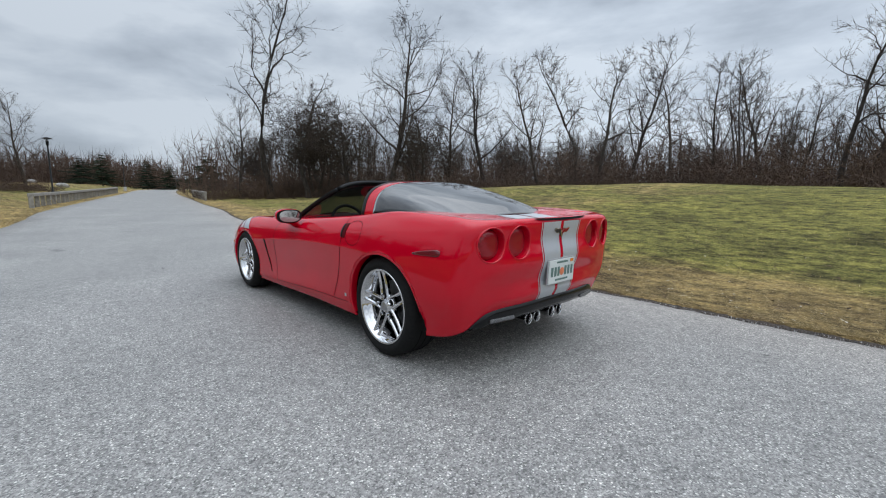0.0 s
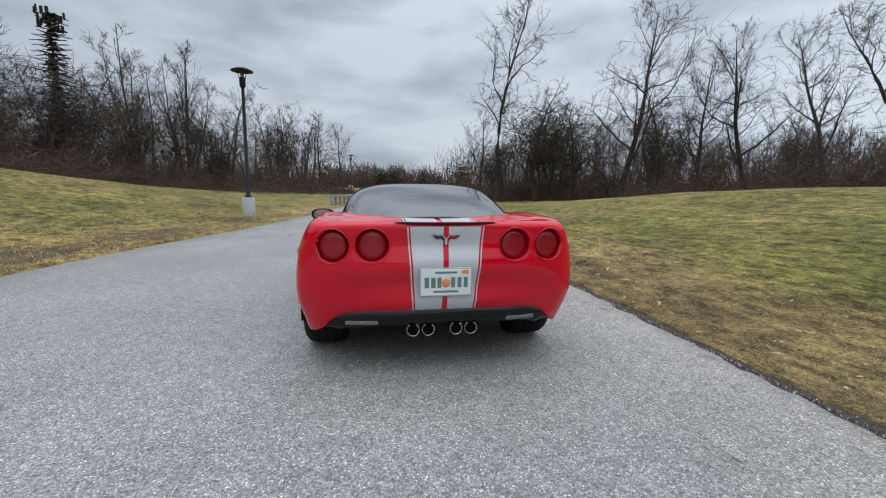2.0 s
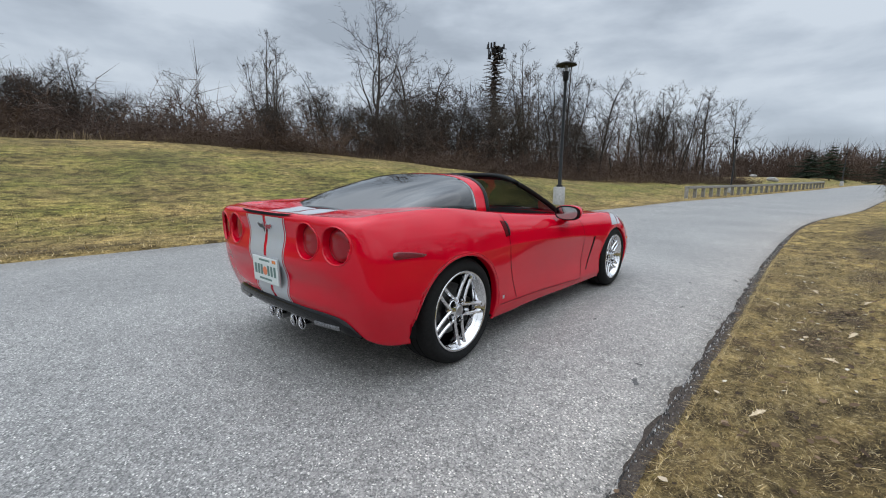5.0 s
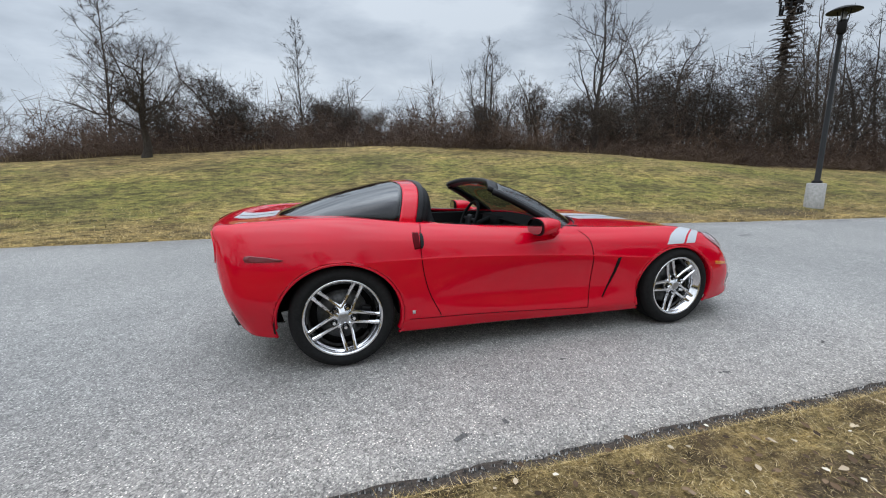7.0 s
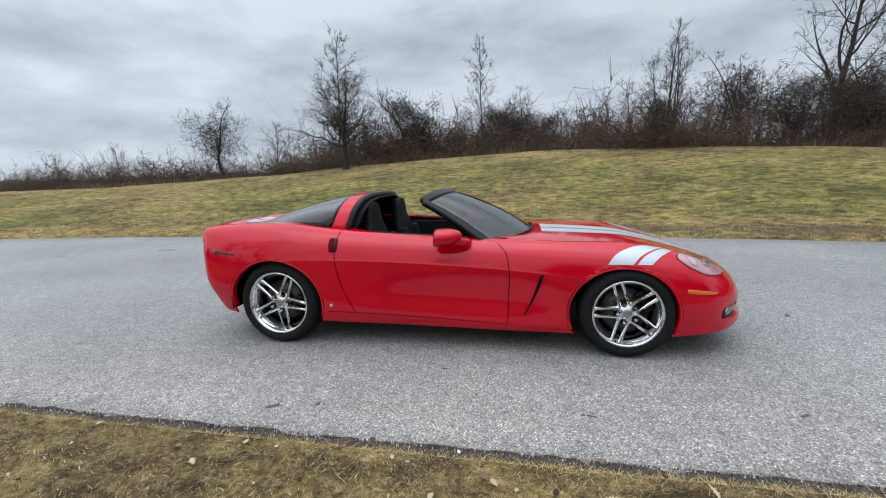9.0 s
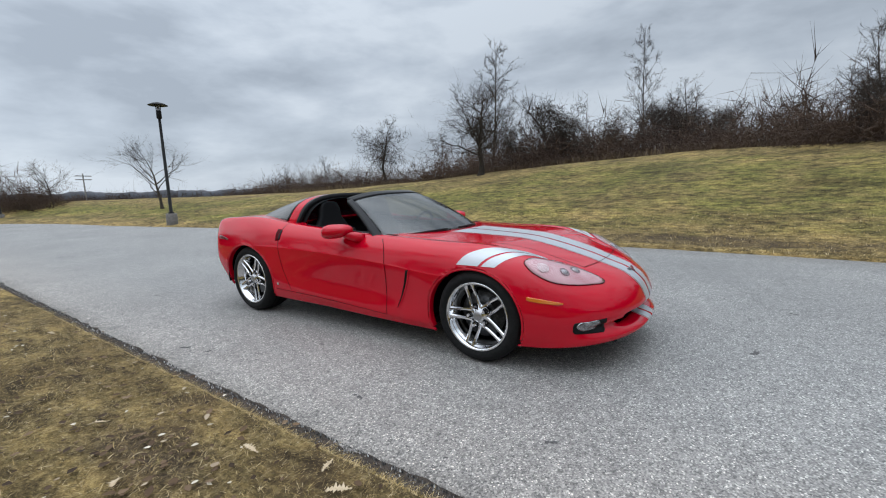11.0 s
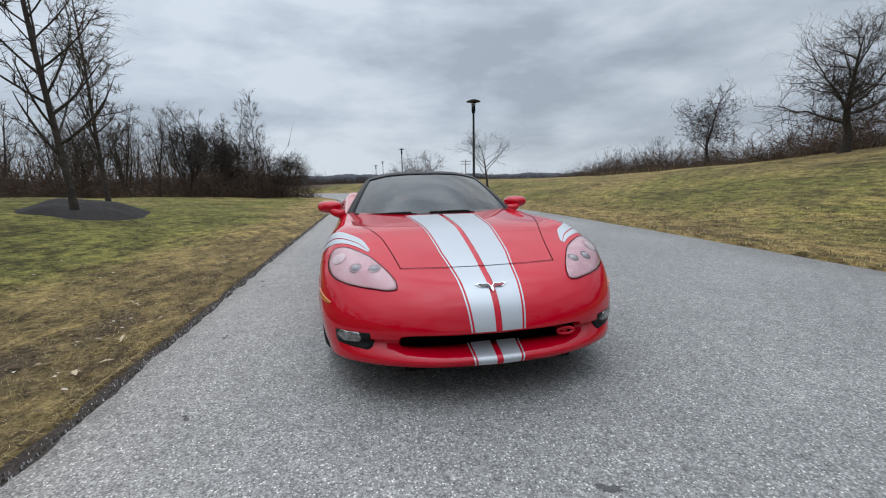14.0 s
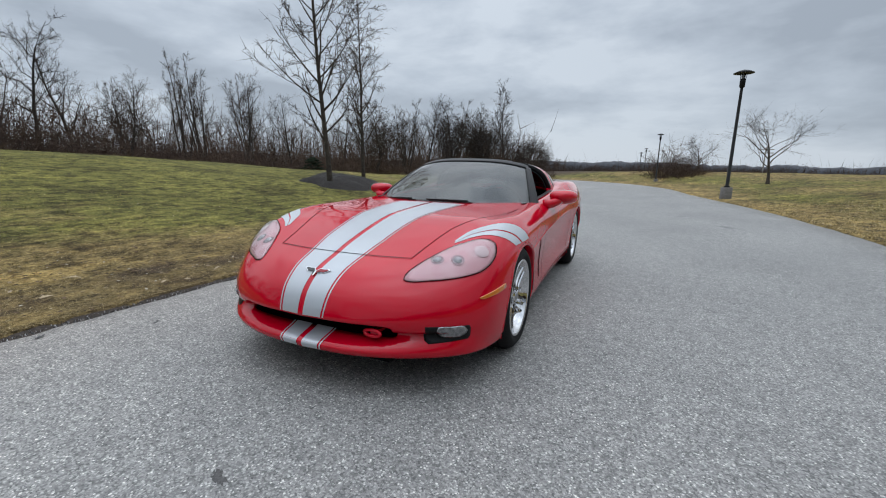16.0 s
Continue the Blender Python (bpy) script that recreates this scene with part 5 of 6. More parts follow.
# number plate: writing reduced to bars
plate = thing("number_plate")
plate.parent = car
plate["label"] = "white number plate with green bars and an orange mark"
pl_m = pose(-2.140, 0.0, 0.597, 0, -2, 0)
bm = bmesh.new()
add_box(bm, (0.008, 0.318, 0.174), pl_m, 0.003)
part("plate_frame", bm, make_grainy("plate_frame_silver", (0.35, 0.36, 0.37), (0.5, 0.5, 0.52), 60, 0.35, 0.1, 0.001, 0.6), plate)
bm = bmesh.new()
add_box(bm, (0.012, 0.300, 0.156), pl_m @ pose(-0.004, 0, 0), 0.002)
part("plate_sheet", bm, PLATE, plate)
for y, w, z, h, mt in ((0.115, 0.026, 0, 0.062, PLATEGREEN), (0.076, 0.026, 0, 0.062, PLATEGREEN), (0.040, 0.024, 0, 0.062, PLATEGREEN), (-0.042, 0.024, 0, 0.062, PLATEGREEN),
                       (-0.080, 0.024, 0, 0.062, PLATEGREEN), (-0.118, 0.024, 0, 0.062, PLATEGREEN), (0, 0.15, -0.055, 0.012, PLATEGREEN), (0, 0.13, 0.060, 0.012, PLATEGREEN), (-0.115, 0.04, 0.062, 0.02, AMBER)):
    bm = bmesh.new()
    add_box(bm, (0.002, w, h), pl_m @ pose(-0.0105, y, z))
    part("plate_bar", bm, mt, plate)
v, f = lathe([(0.0001, -0.002), (0.024, -0.0015), (0.027, 0)], 20)
mesh_object("plate_mark", [tuple(pl_m @ Vector((-0.0105 + b, a, c - 0.004))) for a, b, c in v], f, PLATEORANGE, plate)


def build_badge(name, centre, along, up, span):
    """A small winged V badge of plain shapes: one dark chequered wing, one red wing, bright rims."""
    b = thing(name)
    b.parent = car
    b["label"] = "small winged badge in chrome, black and red"
    q, nn = on_skin(centre, 0.004)
    A, U = Vector(along).normalized(), Vector(up).normalized()
    for s, mt in ((1, DARKMETAL), (-1, REDLENS)):
        pts = [(0.0, -0.22), (0.07 * s, -0.08), (0.16 * s, -0.02), (0.33 * s, -0.03), (0.5 * s, 0.12), (0.42 * s, 0.17), (0.27 * s, 0.13), (0.10 * s, 0.15), (0.0, 0.0)]
        for grow, lift, mm, nm in ((1.0, 0.0, CHROME, "badge_rim"), (0.80, 0.002, mt, "badge_wing")):
            cx = sum(p[0] for p in pts) / 9
            cy = sum(p[1] for p in pts) / 9
            base = [q + A * (cx + (px - cx) * grow) * span + U * (cy + (py - cy) * (grow if grow == 1 else 0.75)) * span for px, py in pts]
            base = [on_skin(w, 0.0045 + lift)[0] for w in base]
            top = [w + nn * 0.003 for w in base]
            n = len(pts)
            faces = [tuple(range(n, 2 * n))] + [(i, (i + 1) % n, n + (i + 1) % n, n + i) for i in range(n)]
            mesh_object(nm, [tuple(w) for w in base + top], faces, mm, b, "", False)


build_badge("rear_badge", (-2.13, 0, 0.855), (0, 1, 0), (0.1, 0, 1), 0.185)
build_badge("bonnet_badge", (2.17, 0, 0.568), (0, -1, 0), (-0.72, 0, 0.69), 0.165)

# grille mouth behind the nose, tow loop
bm = bmesh.new()
add_box(bm, (0.03, 1.20, 0.16), pose(2.02, 0, 0.325), 0.01)
for z in (0.30, 0.325, 0.35):
    add_box(bm, (0.012, 1.1, 0.006), pose(2.06, 0, z))
part("grille", bm, WELL, car, "black grille in the mouth")
rim = [(1.5, 0.80), (1.90, 0.755), (2.08, 0.56), (2.17, 0.28), (2.20, 0), (2.17, -0.28), (2.08, -0.56), (1.90, -0.755), (1.5, -0.80)]
tray = mesh_object("air_duct_floor", [(x, y, 0.222) for x, y in rim], [tuple(range(9))[::-1]], WELL, car, "", False)
s = tray.modifiers.new("thickness", "SOLIDIFY")
s.thickness = 0.012
for side in (-1, 1):
    bm = bmesh.new()
    add_box(bm, (0.30, 0.012, 0.16), pose(2.0, side * 0.495, 0.315, 0, 0, 0), 0.004)
    part("air_duct_wall", bm, WELL, car)
loop = [Vector((2.235, 0.385 + 0.045 * math.cos(a), 0.325 + 0.016 * math.sin(a))) for a in np.linspace(0, 2 * math.pi, 21)[:-1]]
tube("tow_loop", loop, 0.009, RED, car, 8, "red tow loop", None, True)
bm = bmesh.new()
add_box(bm, (0.16, 0.03, 0.02), pose(2.15, 0.385, 0.322), 0.004)
part("tow_arm", bm, RED, car)


# ---- trees: bare winter wood ----
def tube_mesh(store, pts, radii, sides):
    """Adds a tapered tube along pts to the lists verts, faces."""
    verts, faces = store
    P = np.array(pts)
    n = len(P)
    base = len(verts)
    for i in range(n):
        d = P[min(i + 1, n - 1)] - P[max(i - 1, 0)]
        d = d / (np.linalg.norm(d) + 1e-9)
        ref = np.array((0.0, 0.0, 1.0)) if abs(d[2]) < 0.9 else np.array((1.0, 0.0, 0.0))
        a = np.cross(d, ref)
        a /= np.linalg.norm(a)
        b = np.cross(d, a)
        for k in range(sides):
            t = 2 * math.pi * k / sides
            verts.append(tuple(P[i] + (a * math.cos(t) + b * math.sin(t)) * radii[i]))
    for i in range(n - 1):
        for k in range(sides):
            q = base + i * sides
            faces.append((q + k, q + (k + 1) % sides, q + sides + (k + 1) % sides, q + sides + k))


def spike(store, a, b, r):
    """A fine twig: a three-sided spike from a to b."""
    verts, faces = store
    a, b = np.array(a), np.array(b)
    d = b - a
    u = np.cross(d, (0.3, 0.5, 0.81))
    u *= r / (np.linalg.norm(u) + 1e-9)
    w = np.cross(d / (np.linalg.norm(d) + 1e-9), u)
    k = len(verts)
    verts += [tuple(a + u), tuple(a - 0.5 * u + 0.87 * w), tuple(a - 0.5 * u - 0.87 * w), tuple(b)]
    faces += [(k, k + 1, k + 3), (k + 1, k + 2, k + 3), (k + 2, k, k + 3)]


def bough(rng, start, way, length, segs, wander, lift):
    """A wandering line of points."""
    pts = [np.array(start, float)]
    d = np.array(way, float)
    d /= np.linalg.norm(d)
    for _ in range(segs):
        d = d + rng.normal(0, wander, 3) + np.array((0, 0, lift))
        d /= np.linalg.norm(d)
        pts.append(pts[-1] + d * (length / segs))
    return pts


def sliver(store, a, b, r, turn):
    """The finest twig: one tapered sliver from a to b."""
    verts, faces = store
    d = b - a
    u = np.cross(d, turn)
    u *= r / (np.linalg.norm(u) + 1e-9)
    k = len(verts)
    verts += [tuple(a + u), tuple(a - u), tuple(b)]
    faces.append((k, k + 1, k + 2))


def bare_tree(seed, height, radius, stems=1, lean=0.0, first=0.3, limbs=13, reach=0.42, up=0.75, crook=0.10, density=1.0, vines=0):
    """A leafless tree: trunk and limbs in one mesh, branches and twigs in another. limbs: boughs a stem; reach: their length over the height; up: how steeply they rise."""
    rng = np.random.default_rng(seed)
    wood, twigs = ([], []), ([], [])

    def on(line, g):
        n = len(line) - 1
        j = min(int(g * n), n - 1)
        d = line[j + 1] - line[j]
        return line[j] + d * (g * n - j), d / np.linalg.norm(d)

    for s in range(stems):
        az = rng.uniform(0, 2 * math.pi)
        tilt = lean * rng.uniform(0.6, 1.2) + (0.22 if stems > 1 else 0)
        h = height * (1 if s == 0 else rng.uniform(0.7, 0.98))
        r0 = radius * (1 if s == 0 else 0.75)
        trunk = bough(rng, (0.12 * s * math.cos(az), 0.12 * s * math.sin(az), -0.15), (math.cos(az) * tilt, math.sin(az) * tilt, 1), h, 10, crook * 0.6, 0.05)
        rad = [r0 * (1.3 if i == 0 else 1) * (1 - 0.95 * (i / 10) ** 0.85) + 0.006 for i in range(11)]
        tube_mesh(wood, trunk, rad, 7)
        for k in range(limbs):
            f = first + (0.98 - first) * (k + rng.uniform(0, 0.8)) / limbs
            p, _ = on(trunk, f)
            a = 2.4 * k + rng.uniform(-0.7, 0.7)
            ll = height * reach * rng.uniform(0.65, 1.15) * (1.05 - 0.66 * (f - first) / (1 - first))
            limb = bough(rng, p, (math.cos(a), math.sin(a), up * rng.uniform(0.6, 1.4)), ll, 7, crook * 1.4, 0.10)
            lr = max(0.010, rad[min(int(f * 10), 9)] * rng.uniform(0.36, 0.6))
            tube_mesh(wood, limb, [lr * (1 - 0.9 * j / 7) + 0.003 for j in range(8)], 4)
            for b in range(max(3, int(5.8 * density))):
                g = 0.18 + 0.80 * (b + rng.uniform(0, 1)) / (5.8 * density)
                q, way = on(limb, min(g, 1.0))
                bl = ll * rng.uniform(0.34, 0.62) * (1.2 - 0.55 * g)
                br = bough(rng, q, way + rng.normal(0, 0.6, 3) + (0, 0, 0.16), bl, 4, crook * 1.7, 0.05)
                tube_mesh(twigs, br, [0.42 * lr * (1 - 0.6 * g) * (1 - 0.8 * m / 4) + 0.003 for m in range(5)], 3)
                for c in range(5):
                    w, way2 = on(br, 0.2 + 0.8 * (c + rng.uniform(0, 1)) / 5)
                    e = w + (way2 + rng.normal(0, 0.55, 3) + (0, 0, 0.10)) * bl * rng.uniform(0.26, 0.5)
                    spike(twigs, w, e, 0.0095)
                    for _ in range(6):
                        v = w + (e - w) * rng.uniform(0.15, 1.0)
                        sliver(twigs, v, v + (e - w) * rng.uniform(0.1, 0.5) + rng.normal(0, 0.20, 3) * bl * 0.75, 0.0085, rng.normal(0, 1, 3))
    # tangles of creeper hung in the crown
    for _ in range(vines):
        c = np.array((rng.normal(0, height * 0.13), rng.normal(0, height * 0.13), height * rng.uniform(0.28, 0.72)))
        for _ in range(75):
            s0 = c + rng.normal(0, height * 0.055, 3)
            sliver(twigs, s0, s0 + rng.normal(0, 0.5, 3), 0.022, rng.normal(0, 1, 3))
    return wood, twigs


def tree_thing(name, wood, twigs, label, category="tree", bark=None, twig=None):
    t = thing(name, label=label, category=category, group="bare trees of the wood")
    mesh_object("trunk", *wood, bark or BARK, t)
    mesh_object("crown", *twigs, twig or TWIG, t)
    return t


KINDS = {
    "tall": [dict(height=10, radius=0.17, first=0.36, limbs=12, reach=0.30, up=0.8, crook=0.17, lean=0.08), dict(height=10, radius=0.16, first=0.40, limbs=11, reach=0.36, up=0.95, crook=0.20, lean=0.16)],
    "round": [dict(height=10, radius=0.18, first=0.26, limbs=15, reach=0.42, up=0.85, crook=0.11), dict(height=10, radius=0.20, first=0.22, limbs=16, reach=0.46, up=0.7, crook=0.13, lean=0.06)],
    "vase": [dict(height=10, radius=0.13, stems=4, first=0.30, limbs=7, reach=0.26, up=1.3, crook=0.07), dict(height=10, radius=0.12, stems=5, first=0.35, limbs=6, reach=0.24, up=1.5, crook=0.06)],
    "vine": [dict(height=10, radius=0.20, stems=2, first=0.2, limbs=12, reach=0.36, up=0.55, crook=0.18, vines=26), dict(height=10, radius=0.22, first=0.18, limbs=15, reach=0.34, up=0.5, crook=0.2, vines=30)],
    "orchard": [dict(height=10, radius=0.42, first=0.26, limbs=22, reach=0.70, up=0.55, crook=0.16, density=2.0, vines=26)],
    "thick": [dict(height=10, radius=0.2, first=0.15, limbs=16, reach=0.42, up=0.6, crook=0.16, vines=55)],
    "young": [dict(height=10, radius=0.075, first=0.17, limbs=36, reach=0.23, up=1.05, crook=0.03, density=0.68)],
    "umbrella": [dict(height=10, radius=0.30, first=0.30, limbs=13, reach=0.95, up=0.55, crook=0.14, density=1.0)],
    "pole": [dict(height=10, radius=0.10, first=0.35, limbs=10, reach=0.20, up=1.1, crook=0.07, density=0.6), dict(height=10, radius=0.09, first=0.45, limbs=8, reach=0.22, up=1.0, crook=0.10, density=0.8)],
}
TREE_LABEL = {"tall": "tall thin leafless tree with a crooked trunk", "round": "leafless broad-crowned tree at the wood's edge", "vase": "leafless tree of several upright stems",
              "vine": "leafless tree hung with dark creeper", "orchard": "low gnarled leafless tree on the bank", "thick": "leafless tree thick with dark creeper and brush", "young": "tall leafless young tree with upswept branches",
              "umbrella": "small leafless tree with a spreading crown", "pole": "slender leafless sapling in the wood"}
protos = {}
tree_rng = random.Random(11)


def plant(kind, x, y, top, spread=1.0):
    """Stands a tree at x, y with its tip at the height top."""
    variants = KINDS[kind]
    i = tree_rng.randrange(len(variants))
    z = ground_z(x, y) - 0.05
    k = (top - z) / 10.5
    m = pose(x, y, z, 0, 0, tree_rng.uniform(0, 360)) @ Matrix.Diagonal((k * spread, k * spread, k, 1))
    if (kind, i) not in protos:
        t = tree_thing("tree", *bare_tree(100 + 7 * i + len(kind) * 13 + ord(kind[0]), **variants[i]), TREE_LABEL[kind])
        t.matrix_basis = m
        protos[kind, i] = t
        return t
    t = protos[kind, i]
    keep = t.matrix_basis.copy()
    t.matrix_basis = Matrix()
    c = copy_thing(t, m)
    t.matrix_basis = keep
    return c


RIGHT_WOOD = (("round", 40.3, -11.1, 10.2), ("tall", 36.6, -12.7, 19.8), ("vine", 34.1, -16.0, 9.7), ("round", 26.5, -19.1, 15.9), ("vine", 24.2, -20.4, 10.0), ("round", 20.3, -24.5, 12.2),
              ("round", 14.5, -23.9, 10.6), ("tall", 11.8, -24.4, 12.1), ("tall", 10.1, -24.3, 11.0), ("round", 10.1, -28.7, 11.7), ("tall", 6.3, -25.9, 9.8), ("round", 4.1, -26.5, 8.5),
              ("vase", 2.1, -25.0, 8.7), ("round", 1.5, -26.1, 8.8), ("round", -0.1, -24.3, 6.3), ("tall", -1.9, -21.5, 9.0), ("round", -2.6, -23.5, 8.8), ("vine", 36.7, -18.1, 12.7), ("vine", 33.2, -14.8, 12.2), ("vine", 30.5, -17.2, 10.2, 1.15), ("thick", 44.5, -14.0, 9.0), ("round", 24.7, -24.3, 11.4))
BACK_WOOD = (("round", -7.7, -30.5, 6.2), ("tall", -8.6, -28.0, 8.7), ("round", -10.9, -29.2, 8.0), ("vase", -14.2, -29.7, 6.8), ("vase", -17.9, -29.7, 9.1), ("vase", -19.1, -28.8, 9.5),
             ("vase", -21.6, -26.7, 8.4), ("round", -28.9, -29.4, 7.5), ("vase", -31.2, -17.8, 7.8), ("vase", -36.7, -15.6, 8.3), ("young", -27.9, -7.6, 7.6), ("thick", -31.6, -5.6, 3.8),
             ("vase", -26.8, -15.3, 6.3), ("round", -29.2, -14.7, 6.6), ("vase", -31.8, -13.5, 7.3), ("vine", -32.5, -11.4, 6.9), ("thick", -27.5, -6.2, 4.0), ("thick", -29.5, -10.0, 5.6), ("vine", -28.5, -12.5, 7.0), ("round", -30.0, -7.8, 5.4), ("vine", -25.5, -17.5, 6.6))
LEFT_WOOD = (("thick", 18.4, 22.1, 7.0), ("tall", 21.0, 22.3, 12.5), ("vine", 23.8, 22.1, 11.6), ("vase", 36.0, 19.4, 15.2), ("vase", 39.9, 17.8, 15.5), ("round", 49.1, 11.6, 11.2), ("round", 54.9, 7.4, 11.2),
             ("round", 58.3, 4.5, 10.4), ("thick", -0.2, 27.4, 7.1), ("vine", 0.9, 25.3, 6.5), ("vase", 7.9, 19.0, 9.2), ("round", 14.8, 18.9, 12.6), ("thick", 17.4, 17.8, 5.6), ("vine", 27.7, 19.5, 11.4),
             ("tall", 38.7, 13.5, 11.7), ("round", 42.9, 10.5, 10.2), ("vase", 13.1, 22.7, 7.8), ("vine", 6.5, 16.6, 4.9), ("thick", 7.2, 17.4, 5.4), ("thick", 22.0, 17.2, 8.0), ("thick", 26.5, 15.8, 8.4), ("vine", 30.0, 14.6, 9.0), ("thick", 34.0, 13.4, 8.0), ("vine", 20.0, 19.4, 9.6), ("vine", 14.0, 17.8, 6.4), ("vine", 16.2, 18.8, 7.4), ("thick", 12.4, 17.8, 6.0), ("vine", 10.8, 18.4, 7.2))
HILL_TREES = (("vine", -17.0, 19.2, 6.7, 0.95), ("young", -14.4, 30.2, 13.6, 1.3), ("orchard", -7.8, 15.9, 5.9), ("thick", -6.0, 21.2, 7.4), ("thick", -4.9, 20.8, 5.8), ("young", -2.1, 29.0, 11.5), ("thick", -1.2, 24.6, 6.6), ("vine", 0.4, 24.2, 6.2), ("thick", 2.2, 25.2, 6.0), ("vine", -3.4, 25.0, 6.2), ("vine", -8.6, 21.6, 5.6), ("round", 1.0, 23.1, 6.6), ("round", 6.0, 31.7, 6.3),
              ("round", -43.4, 36.9, 6.0), ("round", -22.9, 34.5, 7.1), ("round", -46.9, 32.8, 4.7), ("umbrella", -26.6, 8.8, 4.1), ("umbrella", -40.1, 6.9, 3.7), ("young", -6.4, -6.8, 9.4, 1.2), ("young", -9.6, -7.8, 7.4, 1.35))
for row in (*RIGHT_WOOD, *BACK_WOOD, *LEFT_WOOD, *HILL_TREES):
    plant(*row)

# where the two woods begin
RIGHT_LINE = ((64, -24), (48, -18), (40, -12), (33, -15.5), (24, -18), (12, -19), (2, -19), (-6, -20.5), (-13, -23), (-21, -21), (-26, -14.5), (-27.5, -8), (-28.5, -5.4))
LEFT_LINE = ((-58, 30), (-34, 24), (-19, 19.5), (-9, 18.3), (0, 19.8), (6, 16.8), (12, 17.3), (18, 15.2), (26, 13), (34, 11), (42, 8.4), (50, 5.6), (57, 3.4))


def along(line, step):
    P = np.array(line, float)
    d = np.concatenate([[0], np.cumsum(np.linalg.norm(np.diff(P, axis=0), axis=1))])
    s = np.arange(0, d[-1], step)
    pts = np.stack([np.interp(s, d, P[:, k]) for k in (0, 1)], 1)
    nx = np.stack([np.interp(s + 0.5, d, P[:, k]) - np.interp(s - 0.5, d, P[:, k]) for k in (0, 1)], 1)
    nx /= np.linalg.norm(nx, axis=1, keepdims=True)
    return pts, np.stack([-nx[:, 1], nx[:, 0]], 1)


wood_rng = random.Random(5)
for line, side in ((RIGHT_LINE, 1), (LEFT_LINE, 1)):
    pts, nrm = along(line, 2.7)
    for p, n in zip(pts, nrm):
        if line is LEFT_LINE and p[0] < -12:
            continue
        for _ in range(2 if p[0] > 5 else 1):
            deep = wood_rng.uniform(2, 34)
            x, y = p + n * deep * side + np.array((wood_rng.uniform(-2, 2), wood_rng.uniform(-1, 1)))
            dist = math.hypot(x, y)
            top = ground_z(x, y) + min(dist * wood_rng.uniform(0.12, 0.23), 10.5) * (0.6 if (line is LEFT_LINE and x < 8) else 1.0)
            plant(wood_rng.choice(("pole", "round", "round", "tall", "vase", "vine")), x, y, top)


# ---- brush at the wood's foot ----
def shrub_mesh(seed, stems, tall, wide):
    rng = np.random.default_rng(seed)
    s = ([], [])
    for _ in range(stems):
        b = np.array((rng.uniform(-wide, wide), rng.uniform(-0.9, 0.9), -0.05))
        h = tall * rng.uniform(0.25, 1.1)
        st = bough(rng, b, (rng.normal(0, 0.6), rng.normal(0, 0.6), 1), h, 3, 0.38, -0.08)
        r = rng.uniform(0.008, 0.016)
        tube_mesh(s, st, [r, r * 0.8, r * 0.6, r * 0.3], 3)
        for _ in range(24):
            g = rng.uniform(0.05, 1)
            j = min(int(g * 3), 2)
            q = st[j] + (st[j + 1] - st[j]) * (g * 3 - j)
            sliver(s, q, bough(rng, q, rng.normal(0, 0.9, 3) + (0, 0, 0.15), h * rng.uniform(0.12, 0.45), 1, 0.2, 0)[1], r * 0.75, rng.normal(0, 1, 3))
    return s


shrubs = [tagged(mesh_object("shrub", *shrub_mesh(40 + k, 39, 2.6, 1.7), BRUSH), "dense leafless brown shrub at the wood's edge", "shrub", "brush along the wood") for k in range(5)]
first_use = [True] * 5


def bush(x, y, tall, wide=1.0):
    k = wood_rng.randrange(5)
    z = ground_z(x, y) - 0.03
    m = pose(x, y, z, 0, 0, wood_rng.uniform(0, 360)) @ Matrix.Diagonal((wide * (0.45 + 0.26 * tall), wide * (0.45 + 0.26 * tall), tall / 2.6, 1))
    if first_use[k]:
        first_use[k] = False
        shrubs[k].matrix_basis = m
        return
    o = copy_thing(shrubs[k], Matrix())
    o.matrix_basis = m


pts, nrm = along(LEFT_LINE, 2.2)
for p, n in zip(pts, nrm):
    if p[0] > -32:
        x, y = p + n * wood_rng.uniform(-1.2, -0.2)
        bush(x, y, wood_rng.uniform(0.9, 1.7), wood_rng.uniform(1.0, 1.4))
for line in (RIGHT_LINE, LEFT_LINE):
    for row, (off, lo, hi) in enumerate(((0.6, 1.5, 2.9), (3.2, 2.3, 4.0), (6.8, 3.2, 5.4))):
        pts, nrm = along(line, 2.5 + 0.5 * row)
        for p, n in zip(pts, nrm):
            x, y = p + n * (off + wood_rng.uniform(-0.7, 0.7))
            low = (1.0 if x < -24 else 0.72) if (line is LEFT_LINE and x < -12) else 1.0
            bush(x, y, wood_rng.uniform(lo, hi) * low * (1.25 if (x > 14 and row) else 1.0), wood_rng.uniform(0.9, 1.25))
# a dense belt behind the crest of the bank
for k in range(16):
    bush(-13 + 1.3 * k + wood_rng.uniform(-0.4, 0.4), 21.6 + wood_rng.uniform(-0.8, 1.2), wood_rng.uniform(2.4, 3.6), 1.2)
